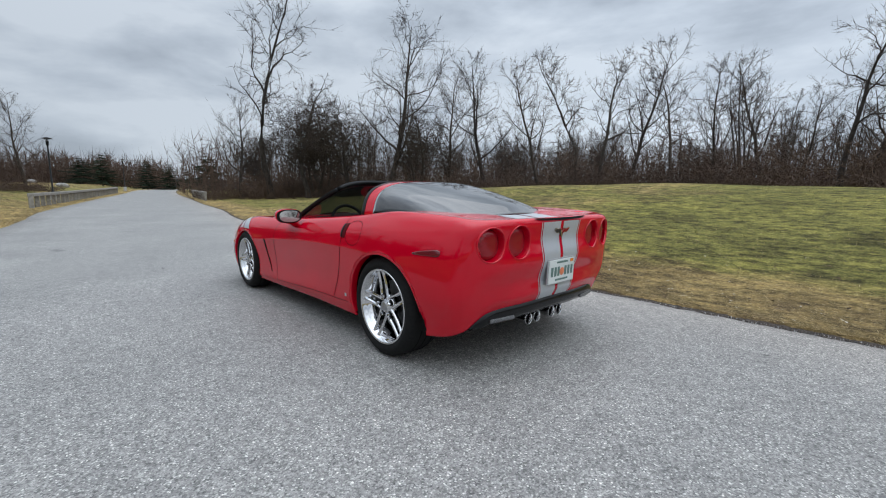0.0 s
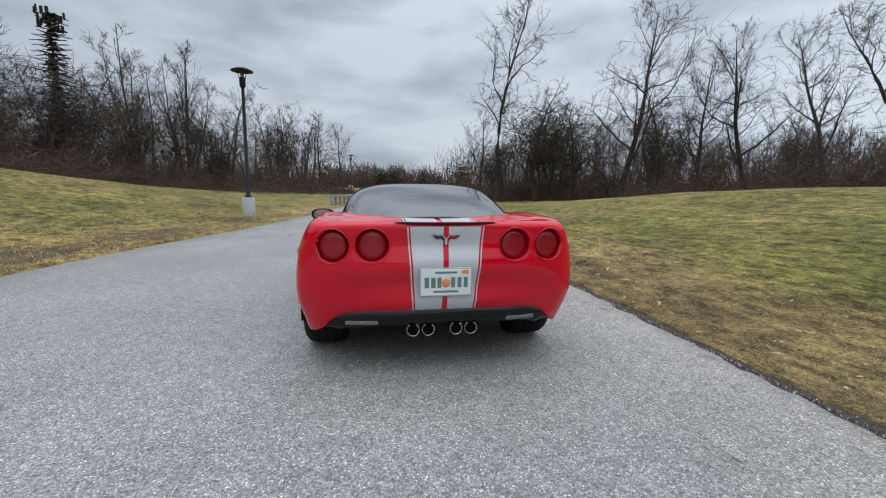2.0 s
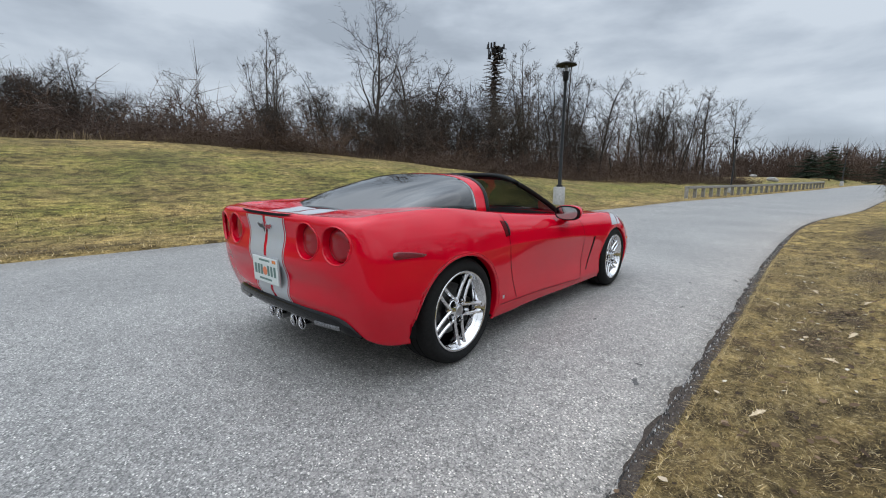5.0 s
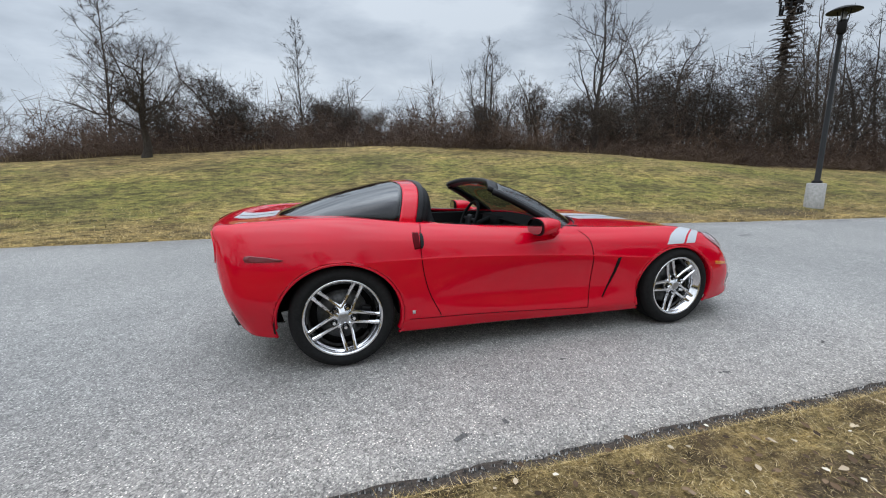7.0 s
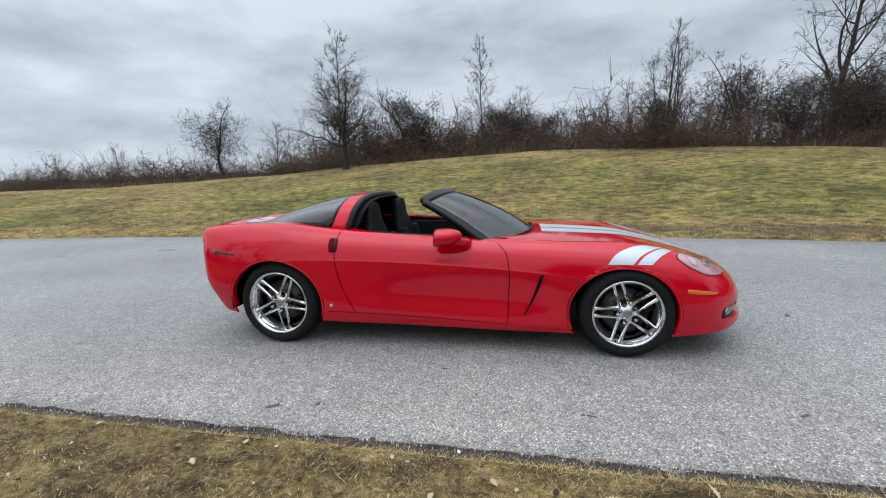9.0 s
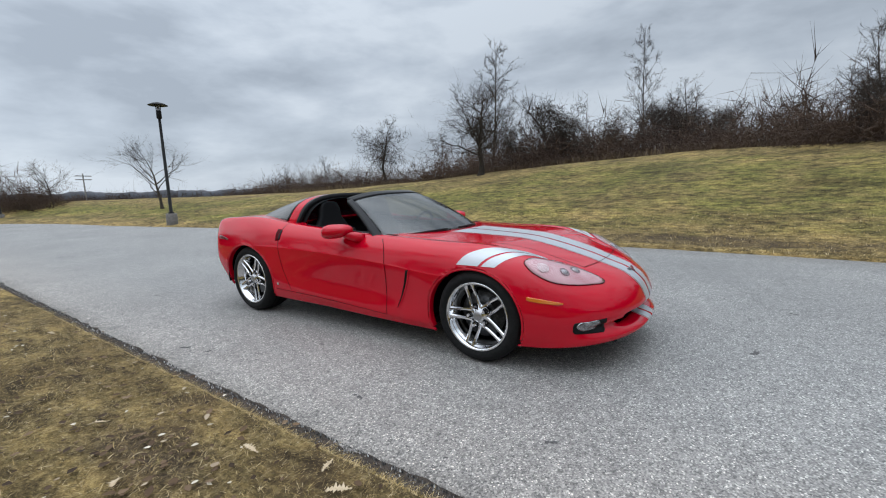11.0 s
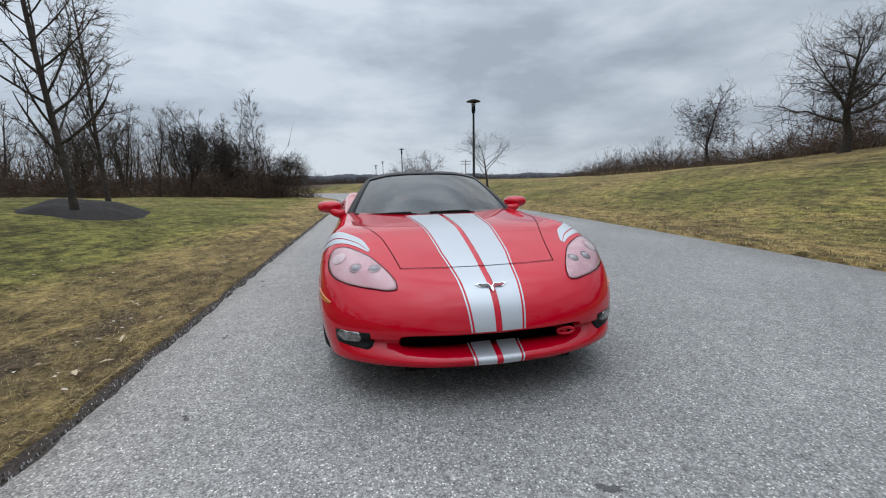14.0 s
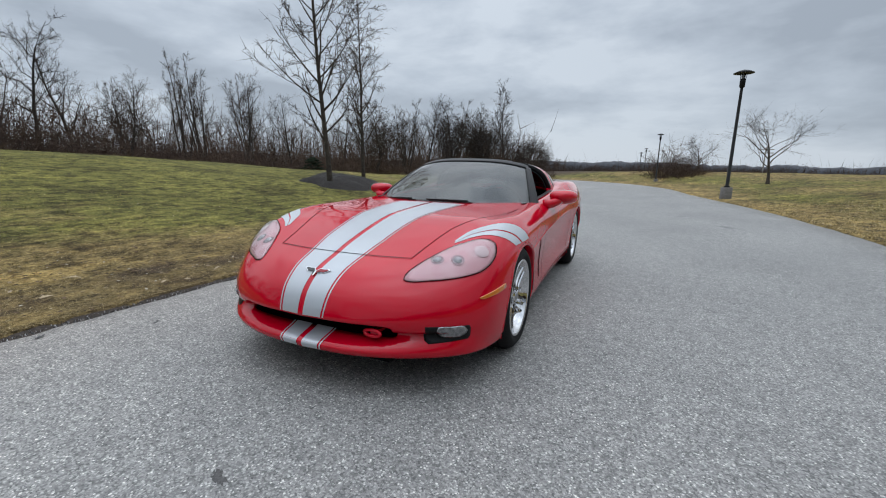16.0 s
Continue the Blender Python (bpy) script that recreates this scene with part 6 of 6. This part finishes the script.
# the thicket behind: taller, looser brush
for line, x_min in ((RIGHT_LINE, -29), (LEFT_LINE, 3)):
    for off, lo, hi in ((11.5, 3.9, 6.4),):
        pts, nrm = along(line, 3.6)
        for p, n in zip(pts, nrm):
            if x_min < p[0] < 50:
                x, y = p + n * (off + wood_rng.uniform(-1.5, 1.5))
                bush(x, y, wood_rng.uniform(lo, hi) * min(1.0, math.hypot(x, y) / 28), wood_rng.uniform(0.8, 1.05))
for x, y, t in ((-27.2, -6.6, 3.2), (-28.4, -7.8, 3.6), (-29.0, -9.2, 3.8), (-27.8, -8.8, 3.2), (-30.2, -6.8, 3.4), (-30.5, -10.4, 4.0), (-29.2, -5.8, 2.8), (-39.0, 5.6, 3.0), (-40.2, 5.0, 3.6), (-38.7, 4.6, 2.4), (-39.5, 4.9, 3.4), (-40.5, 4.2, 3.0), (-41.5, 5.4, 3.2), (44, -9.6, 2.8), (41, -8.9, 2.4), (38, -8.3, 1.4), (43, -10.8, 4.0), (40, -10.6, 4.2), (36.5, -12, 4.5), (6.0, 15.8, 2.6), (7.4, 16.0, 2.8), (8.8, 16.4, 2.4)):
    bush(x, y, t)


def far_sticks():
    """The far depth of the woods, all round but for the two ends of the road."""
    rng = np.random.default_rng(8)
    s = ([], [])
    for _ in range(9000):
        a = rng.uniform(radians(-9.5), radians(7)) if rng.uniform() < 0.13 else rng.uniform(radians(-172), radians(122))
        deg = math.degrees(a)
        d = rng.uniform(52, 95)
        if -9.5 < deg < 7:
            d = rng.uniform(125, 175)
        elif abs(deg) > 168:
            d = rng.uniform(190, 260)
        elif 118 < deg <= 168:
            d = rng.uniform(80, 120)
        x, y = d * math.cos(a), d * math.sin(a)
        h = d * (0.03 + 0.10 * rng.uniform(0, 1) ** 1.5) * (0.30 if abs(deg) > 168 else 0.5 if 118 < deg or -9.5 < deg < 7 else 1.0)
        w = d * rng.uniform(0.0003, 0.0009)
        zb = ground_z(x, y) - 0.6
        lean = rng.normal(0, 0.16, 2) * h
        tube_mesh(s, [(x, y, zb), (x + lean[0] * 0.4, y + lean[1] * 0.4, zb + h * 0.6), (x + lean[0], y + lean[1], zb + h)], [w, w * 0.8, w * 0.25], 3)
        for _ in range(12):
            f = rng.uniform(0.2, 0.95)
            q = np.array((x, y, zb)) + np.array((lean[0], lean[1], h)) * f
            sliver(s, q, q + rng.normal(0, 0.15, 3) * h + (0, 0, 0.16 * h), w * 0.8, rng.normal(0, 1, 3))
    return s


def bend_sticks():
    """Grey-brown scrub on the falling ground beyond the bend."""
    rng = np.random.default_rng(18)
    s = ([], [])
    for _ in range(2600):
        x, y = rng.uniform(-125, -56), rng.uniform(-12, 34)
        if right_edge(np.array([x]))[0] - 2 < y < left_edge(np.array([x]))[0] + 1.5:
            continue
        zb = ground_z(x, y) - 0.3
        h = max(0.8, (0.6 + 1.4 * rng.uniform() ** 3) - zb)
        w = rng.uniform(0.02, 0.05)
        lean = rng.normal(0, 0.2, 2) * h
        tube_mesh(s, [(x, y, zb), (x + lean[0], y + lean[1], zb + h)], [w, w * 0.3], 3)
        for _ in range(12):
            q = np.array((x, y, zb)) + np.array((lean[0], lean[1], h)) * rng.uniform(0.15, 0.95)
            sliver(s, q, q + rng.normal(0, 0.3, 3) * h + (0, 0, 0.15 * h), w * 0.8, rng.normal(0, 1, 3))
    return s


tagged(mesh_object("far_scrub", *bend_sticks(), BRUSH), "grey-brown leafless scrub beyond the bend in the road", "scrub", kind="stuff")
tagged(mesh_object("far_woods", *far_sticks(), BRUSH), "distant brown leafless woods round the park", "woods", kind="stuff")


def far_ridge():
    """Low wooded ridges far off, all round, with a ragged crown line."""
    verts, faces = [], []
    n = 900
    for i in range(n):
        a = 2 * math.pi * i / n
        r = 330 + 25 * math.sin(3 * a)
        x, y = r * math.cos(a), r * math.sin(a)
        h = 6.2 + 2.6 * noise.noise((x * 0.010, y * 0.010, 0)) + 1.6 * noise.noise((x * 0.06, y * 0.06, 3)) + 1.1 * noise.noise((x * 0.25, y * 0.25, 7))
        for f, k in ((1.0, -4.0), (1.0, 0.55 * h), (1.012, 0.9 * h), (1.03, h), (1.08, 0.7 * h)):
            verts.append((x * f, y * f, k))
    faces = [(i * 5 + j, ((i + 1) % n) * 5 + j, ((i + 1) % n) * 5 + j + 1, i * 5 + j + 1) for i in range(n) for j in range(4)]
    return verts, faces


# the ridge's haze is only in its colour
tagged(mesh_object("backdrop", *far_ridge(), RIDGE), "wooded ridge on the horizon, haze painted into its colour", "ridge", kind="structure")


# ---- evergreens ----
def conifer(seed, height, width, tiers, loose=0.0, taper=0.8):
    rng = np.random.default_rng(seed)
    wood, green = ([], []), ([], [])
    tube_mesh(wood, [(0, 0, -0.2), (0, 0, height * 0.5), (0, 0, height)], [height * 0.018, height * 0.012, 0.01], 7)
    for t in range(tiers):
        f = 0.10 + 0.88 * t / tiers
        n = int(rng.integers(7, 10))
        for k in range(n):
            a = 2 * math.pi * (k + rng.uniform(-0.3, 0.3)) / n + t
            ll = width * (1 - f) ** taper * rng.uniform(0.7, 1.1 + loose)
            d = np.array((math.cos(a), math.sin(a), rng.uniform(-0.25, 0.15)))
            st = np.array((0, 0, f * height))
            tube_mesh(wood, [st, st + d * ll], [0.02, 0.008], 3)
            for j in range(9):
                g = (j + 1) / 9
                c = st + d * ll * g
                for sgn in (-1, 1):
                    side = np.array((-d[1], d[0], -0.15)) * sgn * ll * 0.26 * (1.15 - 0.7 * g) + d * ll * 0.10
                    tube_mesh(green, [c, c + side * 0.5 + (0, 0, 0.02), c + side], [0.045, 0.05, 0.01], 3)
    return wood, green


for k, (x, y, h, w) in enumerate(((69.3, -15.2, 7.6, 2.9), (106.1, -5.1, 8.6, 3.0), (105.4, -12.5, 8.2, 2.2), (104.7, -16.5, 7.6, 2.6), (104.1, -19.6, 6.4, 2.6), (112, -2.0, 7.4, 3.2), (-21.5, -20.5, 1.7, 0.9))):
    t = thing("conifer", pose(x, y, ground_z(x, y) - 0.1), label="dark evergreen conifer beyond the lawn", category="tree", group="evergreens")
    wd, gr = conifer(60 + k, h * 0.8, w, 12, 0.6)
    mesh_object("trunk", *wd, BARK, t)
    mesh_object("crown", *gr, NEEDLE, t)

mast = thing("mast_tree", pose(58.8, 40.1, ground_z(58.8, 40.1) - 0.2), label="tall radio mast dressed as a pine tree above the woods", category="mast")
wd, gr = conifer(90, 22.6, 1.7, 34, 0.5, 0.15)
mesh_object("trunk", *wd, BARK, mast)
mesh_object("crown", *gr, TWIG, mast)
for k in range(24):
    a = 2.4 * k
    bm = bmesh.new()
    add_box(bm, (0.2, 0.34, 0.8), pose((0.5 + 0.33 * (k % 4)) * math.cos(a), (0.5 + 0.33 * (k % 4)) * math.sin(a), 19.9 + 0.5 * (k % 5) + 0.1 * (k % 3), 0, 0, math.degrees(a)), 0.05)
    part("antenna_panel", bm, POLE, mast)


# ---- lamp posts ----
def lamp_post(x, y, height, lean=0.0, block=CONCRETE, low=1.0):
    z = ground_z(x, y)
    t = thing("street_lamp", pose(x, y, z - 0.05, lean, 0, 20), label="black lamp post with a flat disc hat on concrete footing", category="lamp post", group="lamp posts along the road")
    k = height / 5.2
    v, f = lathe([(0.0001, 0.72), (0.19, 0.72), (0.215, 0.70), (0.22, 0.0)], 24)
    mesh_object("footing", [(a * k, c * k, b * k * low) for a, b, c in v], f, block, t, "round concrete footing")
    v, f = lathe([(0.0001, 4.55), (0.052, 4.55), (0.07, 0.80 * low), (0.12, 0.78 * low), (0.12, 0.72 * low)], 16)
    mesh_object("pole", [(a * k, c * k, b * k) for a, b, c in v], f, POLE, t)
    v, f = lathe([(0.0001, 4.86), (0.085, 4.86), (0.10, 4.83), (0.10, 4.56), (0.07, 4.52), (0.0001, 4.52)], 20)
    mesh_object("lamp_body", [(a * k, c * k, b * k) for a, b, c in v], f, POLE, t)
    v, f = lathe([(0.0001, 5.06), (0.06, 5.06), (0.06, 4.86)], 16)
    mesh_object("lamp_glass", [(a * k, c * k, b * k) for a, b, c in v], f, WHITELENS, t, "pale lamp glass")
    for i in range(4):
        a = math.pi / 2 * i
        tube("hat_rod", [(0.095 * k * math.cos(a), 0.095 * k * math.sin(a), 4.8 * k), (0.14 * k * math.cos(a), 0.14 * k * math.sin(a), 5.10 * k)], 0.011 * k, POLE, t, 6)
    v, f = lathe([(0.0001, 5.20), (0.08, 5.19), (0.22, 5.15), (0.36, 5.08), (0.365, 5.065), (0.34, 5.065), (0.20, 5.09), (0.0001, 5.10)], 32)
    mesh_object("hat", [(a * k, c * k, b * k) for a, b, c in v], f, POLE, t)


lamp_post(12.26, 5.0, 5.40)
lamp_post(38.5, 2.45, 4.55)
lamp_post(78.0, -5.8, 4.9)
OLDCONCRETE = make_grainy("stained_concrete", (0.10, 0.09, 0.08), (0.20, 0.185, 0.17), 14, 0.9, 0.5, 0.01)
lamp_post(-16.9, 5.1, 5.1, 0, OLDCONCRETE, 0.75)
lamp_post(-36.5, 3.35, 4.0, 0, OLDCONCRETE, 0.5)
lamp_post(-64, 3.0, 4.2, 0, OLDCONCRETE, 0.5)
lamp_post(-86, 2.7, 5.9, 0, OLDCONCRETE, 0.5)

# ---- a utility pole far down the road ----
z = ground_z(-85.8, 22)
mast = thing("utility_pole", pose(-85.8, 22, z - 0.1, 0, 0, 15), label="weathered grey timber utility pole with two cross-arms", category="utility pole")
tube("pole", [(0, 0, 0), (0, 0, 3), (0, 0, 5.6 - z)], 0.13, RAILWOOD, mast, 10, "", 0.09)
for h in (5.2 - z, 4.6 - z):
    bm = bmesh.new()
    add_box(bm, (0.12, 2.4, 0.14), pose(0.1, 0, h), 0.01)
    part("cross_arm", bm, RAILWOOD, mast)


# ---- timber guard rails beyond the bend ----
def guard_rail(x0, x1, edge, off, step):
    xs = np.arange(x0, x1, step)
    ys = edge(xs) + off
    zs = rise(xs)
    t = thing("guard_rail", label="weathered timber guard rail beside the road", category="guard rail", group="guard rails")
    for x, y, z in zip(xs, ys, zs):
        bm = bmesh.new()
        add_box(bm, (0.20, 0.20, 0.80), pose(x, y, z + 0.36, 0, 0, random.uniform(-8, 8)), 0.015)
        part("post", bm, RAILWOOD, t)
    for i in range(len(xs) - 1):
        a, b = Vector((xs[i], ys[i], zs[i])), Vector((xs[i + 1], ys[i + 1], zs[i + 1]))
        d = b - a
        m = Matrix.Translation((a + b) / 2 + Vector((0, 0, 0.72))) @ Vector((1, 0, 0)).rotation_difference(d).to_matrix().to_4x4()
        bm = bmesh.new()
        add_box(bm, (d.length - 0.01, 0.26, 0.16), m, 0.012)
        part("rail_beam", bm, RAILWOOD, t)


guard_rail(26.5, 66, left_edge, 0.75, 1.5)
guard_rail(37.5, 50, right_edge, -0.75, 1.5)

# ---- mulch bed under the two young trees ----
verts, faces = [], []
for i in range(14):
    for j in range(40):
        a = 2 * math.pi * j / 40
        r = (i / 13)
        rx = r * (1.9 + 0.25 * math.sin(3 * a) + 0.15 * math.sin(7 * a))
        ry = r * (1.3 + 0.2 * math.sin(2 * a + 1))
        x, y = -7.6 + rx * math.cos(a + 0.3), -7.2 + ry * math.sin(a + 0.3)
        verts.append((x, y, ground_z(x, y) - 0.03 + 0.36 * (1 - r * r) * (1 + 0.3 * noise.noise((x * 2, y * 2, 0)))))
faces = [(i * 40 + j, (i + 1) * 40 + j, (i + 1) * 40 + (j + 1) % 40, i * 40 + (j + 1) % 40) for i in range(13) for j in range(40)]
tagged(mesh_object("mulch_bed", verts, faces, MULCH), "mound of dark mulch round young trees", "mulch bed")
for x, y, z, s in ((70, 1.5, 0, 0.6), (80, 4.5, 0, 0.45)):
    verts, faces = [], []
    for i in range(7):
        for j in range(12):
            th, ph = math.pi * i / 6, 2 * math.pi * j / 12
            r = s * (0.8 + 0.3 * noise.noise((x + math.sin(th) * math.cos(ph), math.sin(th) * math.sin(ph), math.cos(th))))
            verts.append((x + r * math.sin(th) * math.cos(ph), y + 1.4 * r * math.sin(th) * math.sin(ph), ground_z(x, y) + 0.25 + 0.7 * r * math.cos(th)))
    faces = [(i * 12 + j, (i + 1) * 12 + j, (i + 1) * 12 + (j + 1) % 12, i * 12 + (j + 1) % 12) for i in range(6) for j in range(12)]
    tagged(mesh_object("boulder", verts, faces, CONCRETE), "pale grey boulder on the far lawn", "rock", "boulders on the far lawn")


# ---- grass and litter ----
def blades(n, xr, dr, left, tall, wide, seed, flat):
    """Bent blades of grass on the verge: xr along the road, dr the distance from its edge."""
    rng = np.random.default_rng(seed)
    x = rng.uniform(*xr, n)
    d = dr[0] + (dr[1] - dr[0]) * rng.uniform(0, 1, n) ** 1.4
    y = left_edge(x) + d if left else right_edge(x) - d
    z = rise(x) + side_height(x, d, left) + 0.012
    drift = 2.6 * np.sin(1.7 * x + 2.9 * d) + 2.1 * np.sin(4.1 * x - 3.3 * d + 1) + rng.normal(0, 0.6, n)
    a = np.where(rng.uniform(0, 1, n) < 0.3, drift, rng.uniform(0, 2 * math.pi, n))
    h = tall * rng.uniform(0.4, 1.15, n)
    w = wide * rng.uniform(0.6, 1.2, n)
    f = flat * rng.uniform(0.3, 1.3, n)
    ca, sa = np.cos(a), np.sin(a)
    v = np.empty((n, 5, 3))
    for k, (t, ww) in enumerate(((0, 1), (0, -1), (0.55, 0.75), (0.55, -0.75), (1, 0))):
        bx = h * f * t
        bz = h * (t - 0.45 * f * t * t) * np.clip(1.15 - 0.5 * f, 0.25, 1)
        v[:, k, 0] = x + ca * bx - sa * w * ww
        v[:, k, 1] = y + sa * bx + ca * w * ww
        v[:, k, 2] = z + bz
    b = np.arange(n) * 5
    fc = np.concatenate([np.stack([b, b + 1, b + 3, b + 2], 1).tolist(), np.stack([b + 2, b + 3, b + 4, b + 4], 1).tolist()]).tolist()
    return v.reshape(-1, 3), [q if q[2] != q[3] else q[:3] for q in fc]


for nm, args in (("grass_verge", (150000, (-3.8, 5.0), (0.09, 1.7), False, 0.036, 0.0009, 1, 2.3)), ("grass_verge", (24000, (-7, 9), (0.3, 5.0), False, 0.042, 0.0020, 2, 1.6)),
                 ("grass_bank", (13000, (-20, 22), (3.5, 14.0), False, 0.07, 0.005, 3, 1.0)), ("grass_verge", (14000, (-14, 16), (0.02, 3.0), True, 0.07, 0.005, 4, 0.9)),
                 ("grass_bank", (14000, (-22, 22), (2.0, 14.0), True, 0.075, 0.006, 5, 1.0)), ("tall_grass", (9000, (-26, 24), (12.3, 15.0), True, 0.42, 0.012, 6, 0.5))):
    tagged(mesh_object(nm, *blades(*args), BANKGRASS if nm == "grass_bank" else DRYSTEM if nm == "tall_grass" else STRAW, smooth=False), "tall dry brown stems at the wood's edge" if nm == "tall_grass" else "short straw and green winter grass", "grass", kind="stuff")


def leaves(seed, spots, size):
    """Curled dead leaves strewn about: spots are (x, distance from the edge, spread, count)."""
    rng = np.random.default_rng(seed)
    verts, faces = [], []
    for sx, sd, sp, n in spots:
        for _ in range(n):
            x, d = sx + rng.normal(0, sp), abs(sd + rng.normal(0, sp * 0.55))
            y = float(right_edge(x)) - d
            z = ground_z(x, y) + 0.022
            a, s = rng.uniform(0, 6.28), size * rng.uniform(0.5, 1.3)
            tilt = rng.normal(0, 0.35)
            b = len(verts)
            for i, u in enumerate((-1, -0.4, 0.3, 1)):
                wv = s * (0.08, 0.42, 0.38, 0.05)[i] * rng.uniform(0.8, 1.2)
                for q in (-1, 0, 1):
                    lx, ly = u * s * 0.6, q * wv
                    verts.append((x + lx * math.cos(a) - ly * math.sin(a), y + lx * math.sin(a) + ly * math.cos(a), z + 0.35 * abs(ly) + tilt * lx * 0.5 + 0.3 * s * u * u * 0.25))
            for i in range(3):
                for q in range(2):
                    p = b + i * 3 + q
                    faces.append((p, p + 1, p + 4, p + 3))
    return verts, faces


tagged(mesh_object("dead_leaves", *leaves(4, ((0.5, 0.9, 2.6, 420), (3.6, 1.2, 0.35, 70), (2.2, 1.6, 0.5, 60), (-3, 1.6, 2.0, 90), (5.5, 2.0, 2.5, 120), (1.5, 1.3, 0.3, 40), (0.6, 0.55, 0.4, 90), (1.4, 0.75, 0.3, 70), (3.4, 1.1, 0.7, 110), (5.8, 1.2, 1.1, 140), (9.5, 1.5, 1.8, 140)), 0.030), DEADLEAF), "brown curled dead leaves strewn on the verge", "leaves", kind="stuff")
tagged(mesh_object("wood_chips", *leaves(9, ((-0.5, 0.12, 2.6, 130), (3.5, 0.2, 2.2, 60)), 0.022), make_blades("pale_chips", [(0, (0.35, 0.28, 0.18)), (1, (0.72, 0.66, 0.55))])), "pale chips and straw along the road edge", "litter", kind="stuff")


# ---- crumbs of stone along the broken edge ----
def crumbs(n, seed):
    rng = np.random.default_rng(seed)
    x = rng.uniform(-6.5, 8.5, n)
    y = right_edge(x) + np.clip(rng.normal(-0.01, 0.035, n), -0.09, 0.01)
    s = rng.uniform(0.0022, 0.0062, n)
    a = rng.uniform(0, 6.28, n)
    v = np.empty((n, 5, 3))
    for k in range(4):
        v[:, k, 0] = x + s * np.cos(a + 1.57 * k) * rng.uniform(0.7, 1.3, n)
        v[:, k, 1] = y + s * np.sin(a + 1.57 * k) * rng.uniform(0.7, 1.3, n)
        v[:, k, 2] = -0.016
    v[:, 4] = np.stack([x, y, s * 0.9 - 0.004], 1)
    b = np.arange(n) * 5
    f = [(int(i) + k, int(i) + (k + 1) % 4, int(i) + 4) for i in b for k in range(4)]
    return v.reshape(-1, 3), f


tagged(mesh_object("stone_crumbs", *crumbs(5200, 12), make_blades("stone_crumb", [(0, (0.03, 0.03, 0.03)), (0.55, (0.10, 0.095, 0.09)), (0.80, (0.28, 0.27, 0.26)), (1, (0.75, 0.74, 0.72))]), smooth=False), "loose crumbs of asphalt along the broken edge", "gravel", kind="stuff")

# ---- a few pale oak leaves lying by the road ----
def oak_leaf(x, d, size, turn):
    y = float(right_edge(x)) - d
    m = pose(x, y, ground_z(x, y) + 0.03, random.uniform(-14, 14), random.uniform(-14, 14), turn)
    verts, faces = [], []
    lobes = 7
    for k in range(2 * lobes + 1):
        u = k / (2 * lobes)
        w = size * (0.08 + 0.34 * math.sin(math.pi * min(u * 1.15, 1)) ** 0.8) * random.uniform(0.7, 1.15) * (1.0 if k % 4 == 1 else 0.6 if k % 2 else 0.28)
        px = size * (u - 0.5) * 1.5
        for q in (-1, -0.4, 0.4, 1):
            verts.append(tuple(m @ Vector((px + 0.1 * size * abs(q), q * w, 0.35 * w * abs(q) + 0.05 * size * math.sin(5 * u)))))
    faces = [(4 * k + j, 4 * k + j + 1, 4 * k + j + 5, 4 * k + j + 4) for k in range(2 * lobes) for j in range(3)]
    ob = mesh_object("oak_leaf", verts, faces, OAKLEAF)
    s = ob.modifiers.new("thickness", "SOLIDIFY")
    s.thickness = 0.0012
    tagged(ob, "pale tan curled oak leaf on the verge", "leaf", "oak leaves on the verge")


random.seed(77)
OAKLEAF = make_grainy("pale_oak_leaf", (0.40, 0.29, 0.17), (0.62, 0.50, 0.34), 60, 0.8)
for row in ((1.515, 0.27, 0.07, 35), (1.36, 0.19, 0.05, 100), (0.96, 0.30, 0.06, 10), (2.25, 0.55, 0.07, 200), (0.1, 0.62, 0.06, 60), (-0.9, 0.35, 0.06, 140), (3.1, 0.42, 0.07, 280), (-2.2, 0.3, 0.055, 20), (0.75, 0.75, 0.065, 150), (1.9, 0.9, 0.07, 330), (4.3, 0.7, 0.07, 80)):
    oak_leaf(*row)


# ---- smears of mud on the asphalt ----
def mud_smear(seed, x, y, long, wide, turn):
    rng = np.random.default_rng(seed)
    verts, faces = [], []
    m = pose(x, y, 0, 0, 0, turn)
    for _ in range(5):
        cx, cy, r = rng.uniform(-long, long) * 0.7, rng.uniform(-wide, wide) * 0.5, wide * rng.uniform(0.45, 1.0)
        b = len(verts)
        verts.append(tuple(m @ Vector((cx, cy, 0.0028))))
        for k in range(14):
            a = 2 * math.pi * k / 14
            q = r * rng.uniform(0.35, 1.4)
            verts.append(tuple(m @ Vector((cx + 1.6 * q * math.cos(a), cy + q * math.sin(a), 0.0006))))
        faces += [(b, b + 1 + k, b + 1 + (k + 1) % 14) for k in range(14)]
    tagged(mesh_object("mud_smear", verts, faces, MUD), "small dark smear of dried mud on the asphalt", "mud", "mud smears on the road")


MUD = make_grainy("dried_mud", (0.045, 0.042, 0.04), (0.13, 0.125, 0.12), 90, 0.95, 0.6, 0.004)
for k, row in enumerate(((-0.86, -1.80, 0.07, 0.022, 20), (-0.60, -1.745, 0.02, 0.014, 80), (0.96, -1.67, 0.05, 0.012, -10), (2.11, -1.52, 0.05, 0.014, 30), (2.97, 0.21, 0.06, 0.02, 60), (0.1, -1.2, 0.04, 0.012, 5),
                         (2.6, -1.9, 0.05, 0.014, 40), (3.3, 1.4, 0.05, 0.02, -30), (-3.1, -1.1, 0.04, 0.012, 15))):
    mud_smear(30 + k, *row)
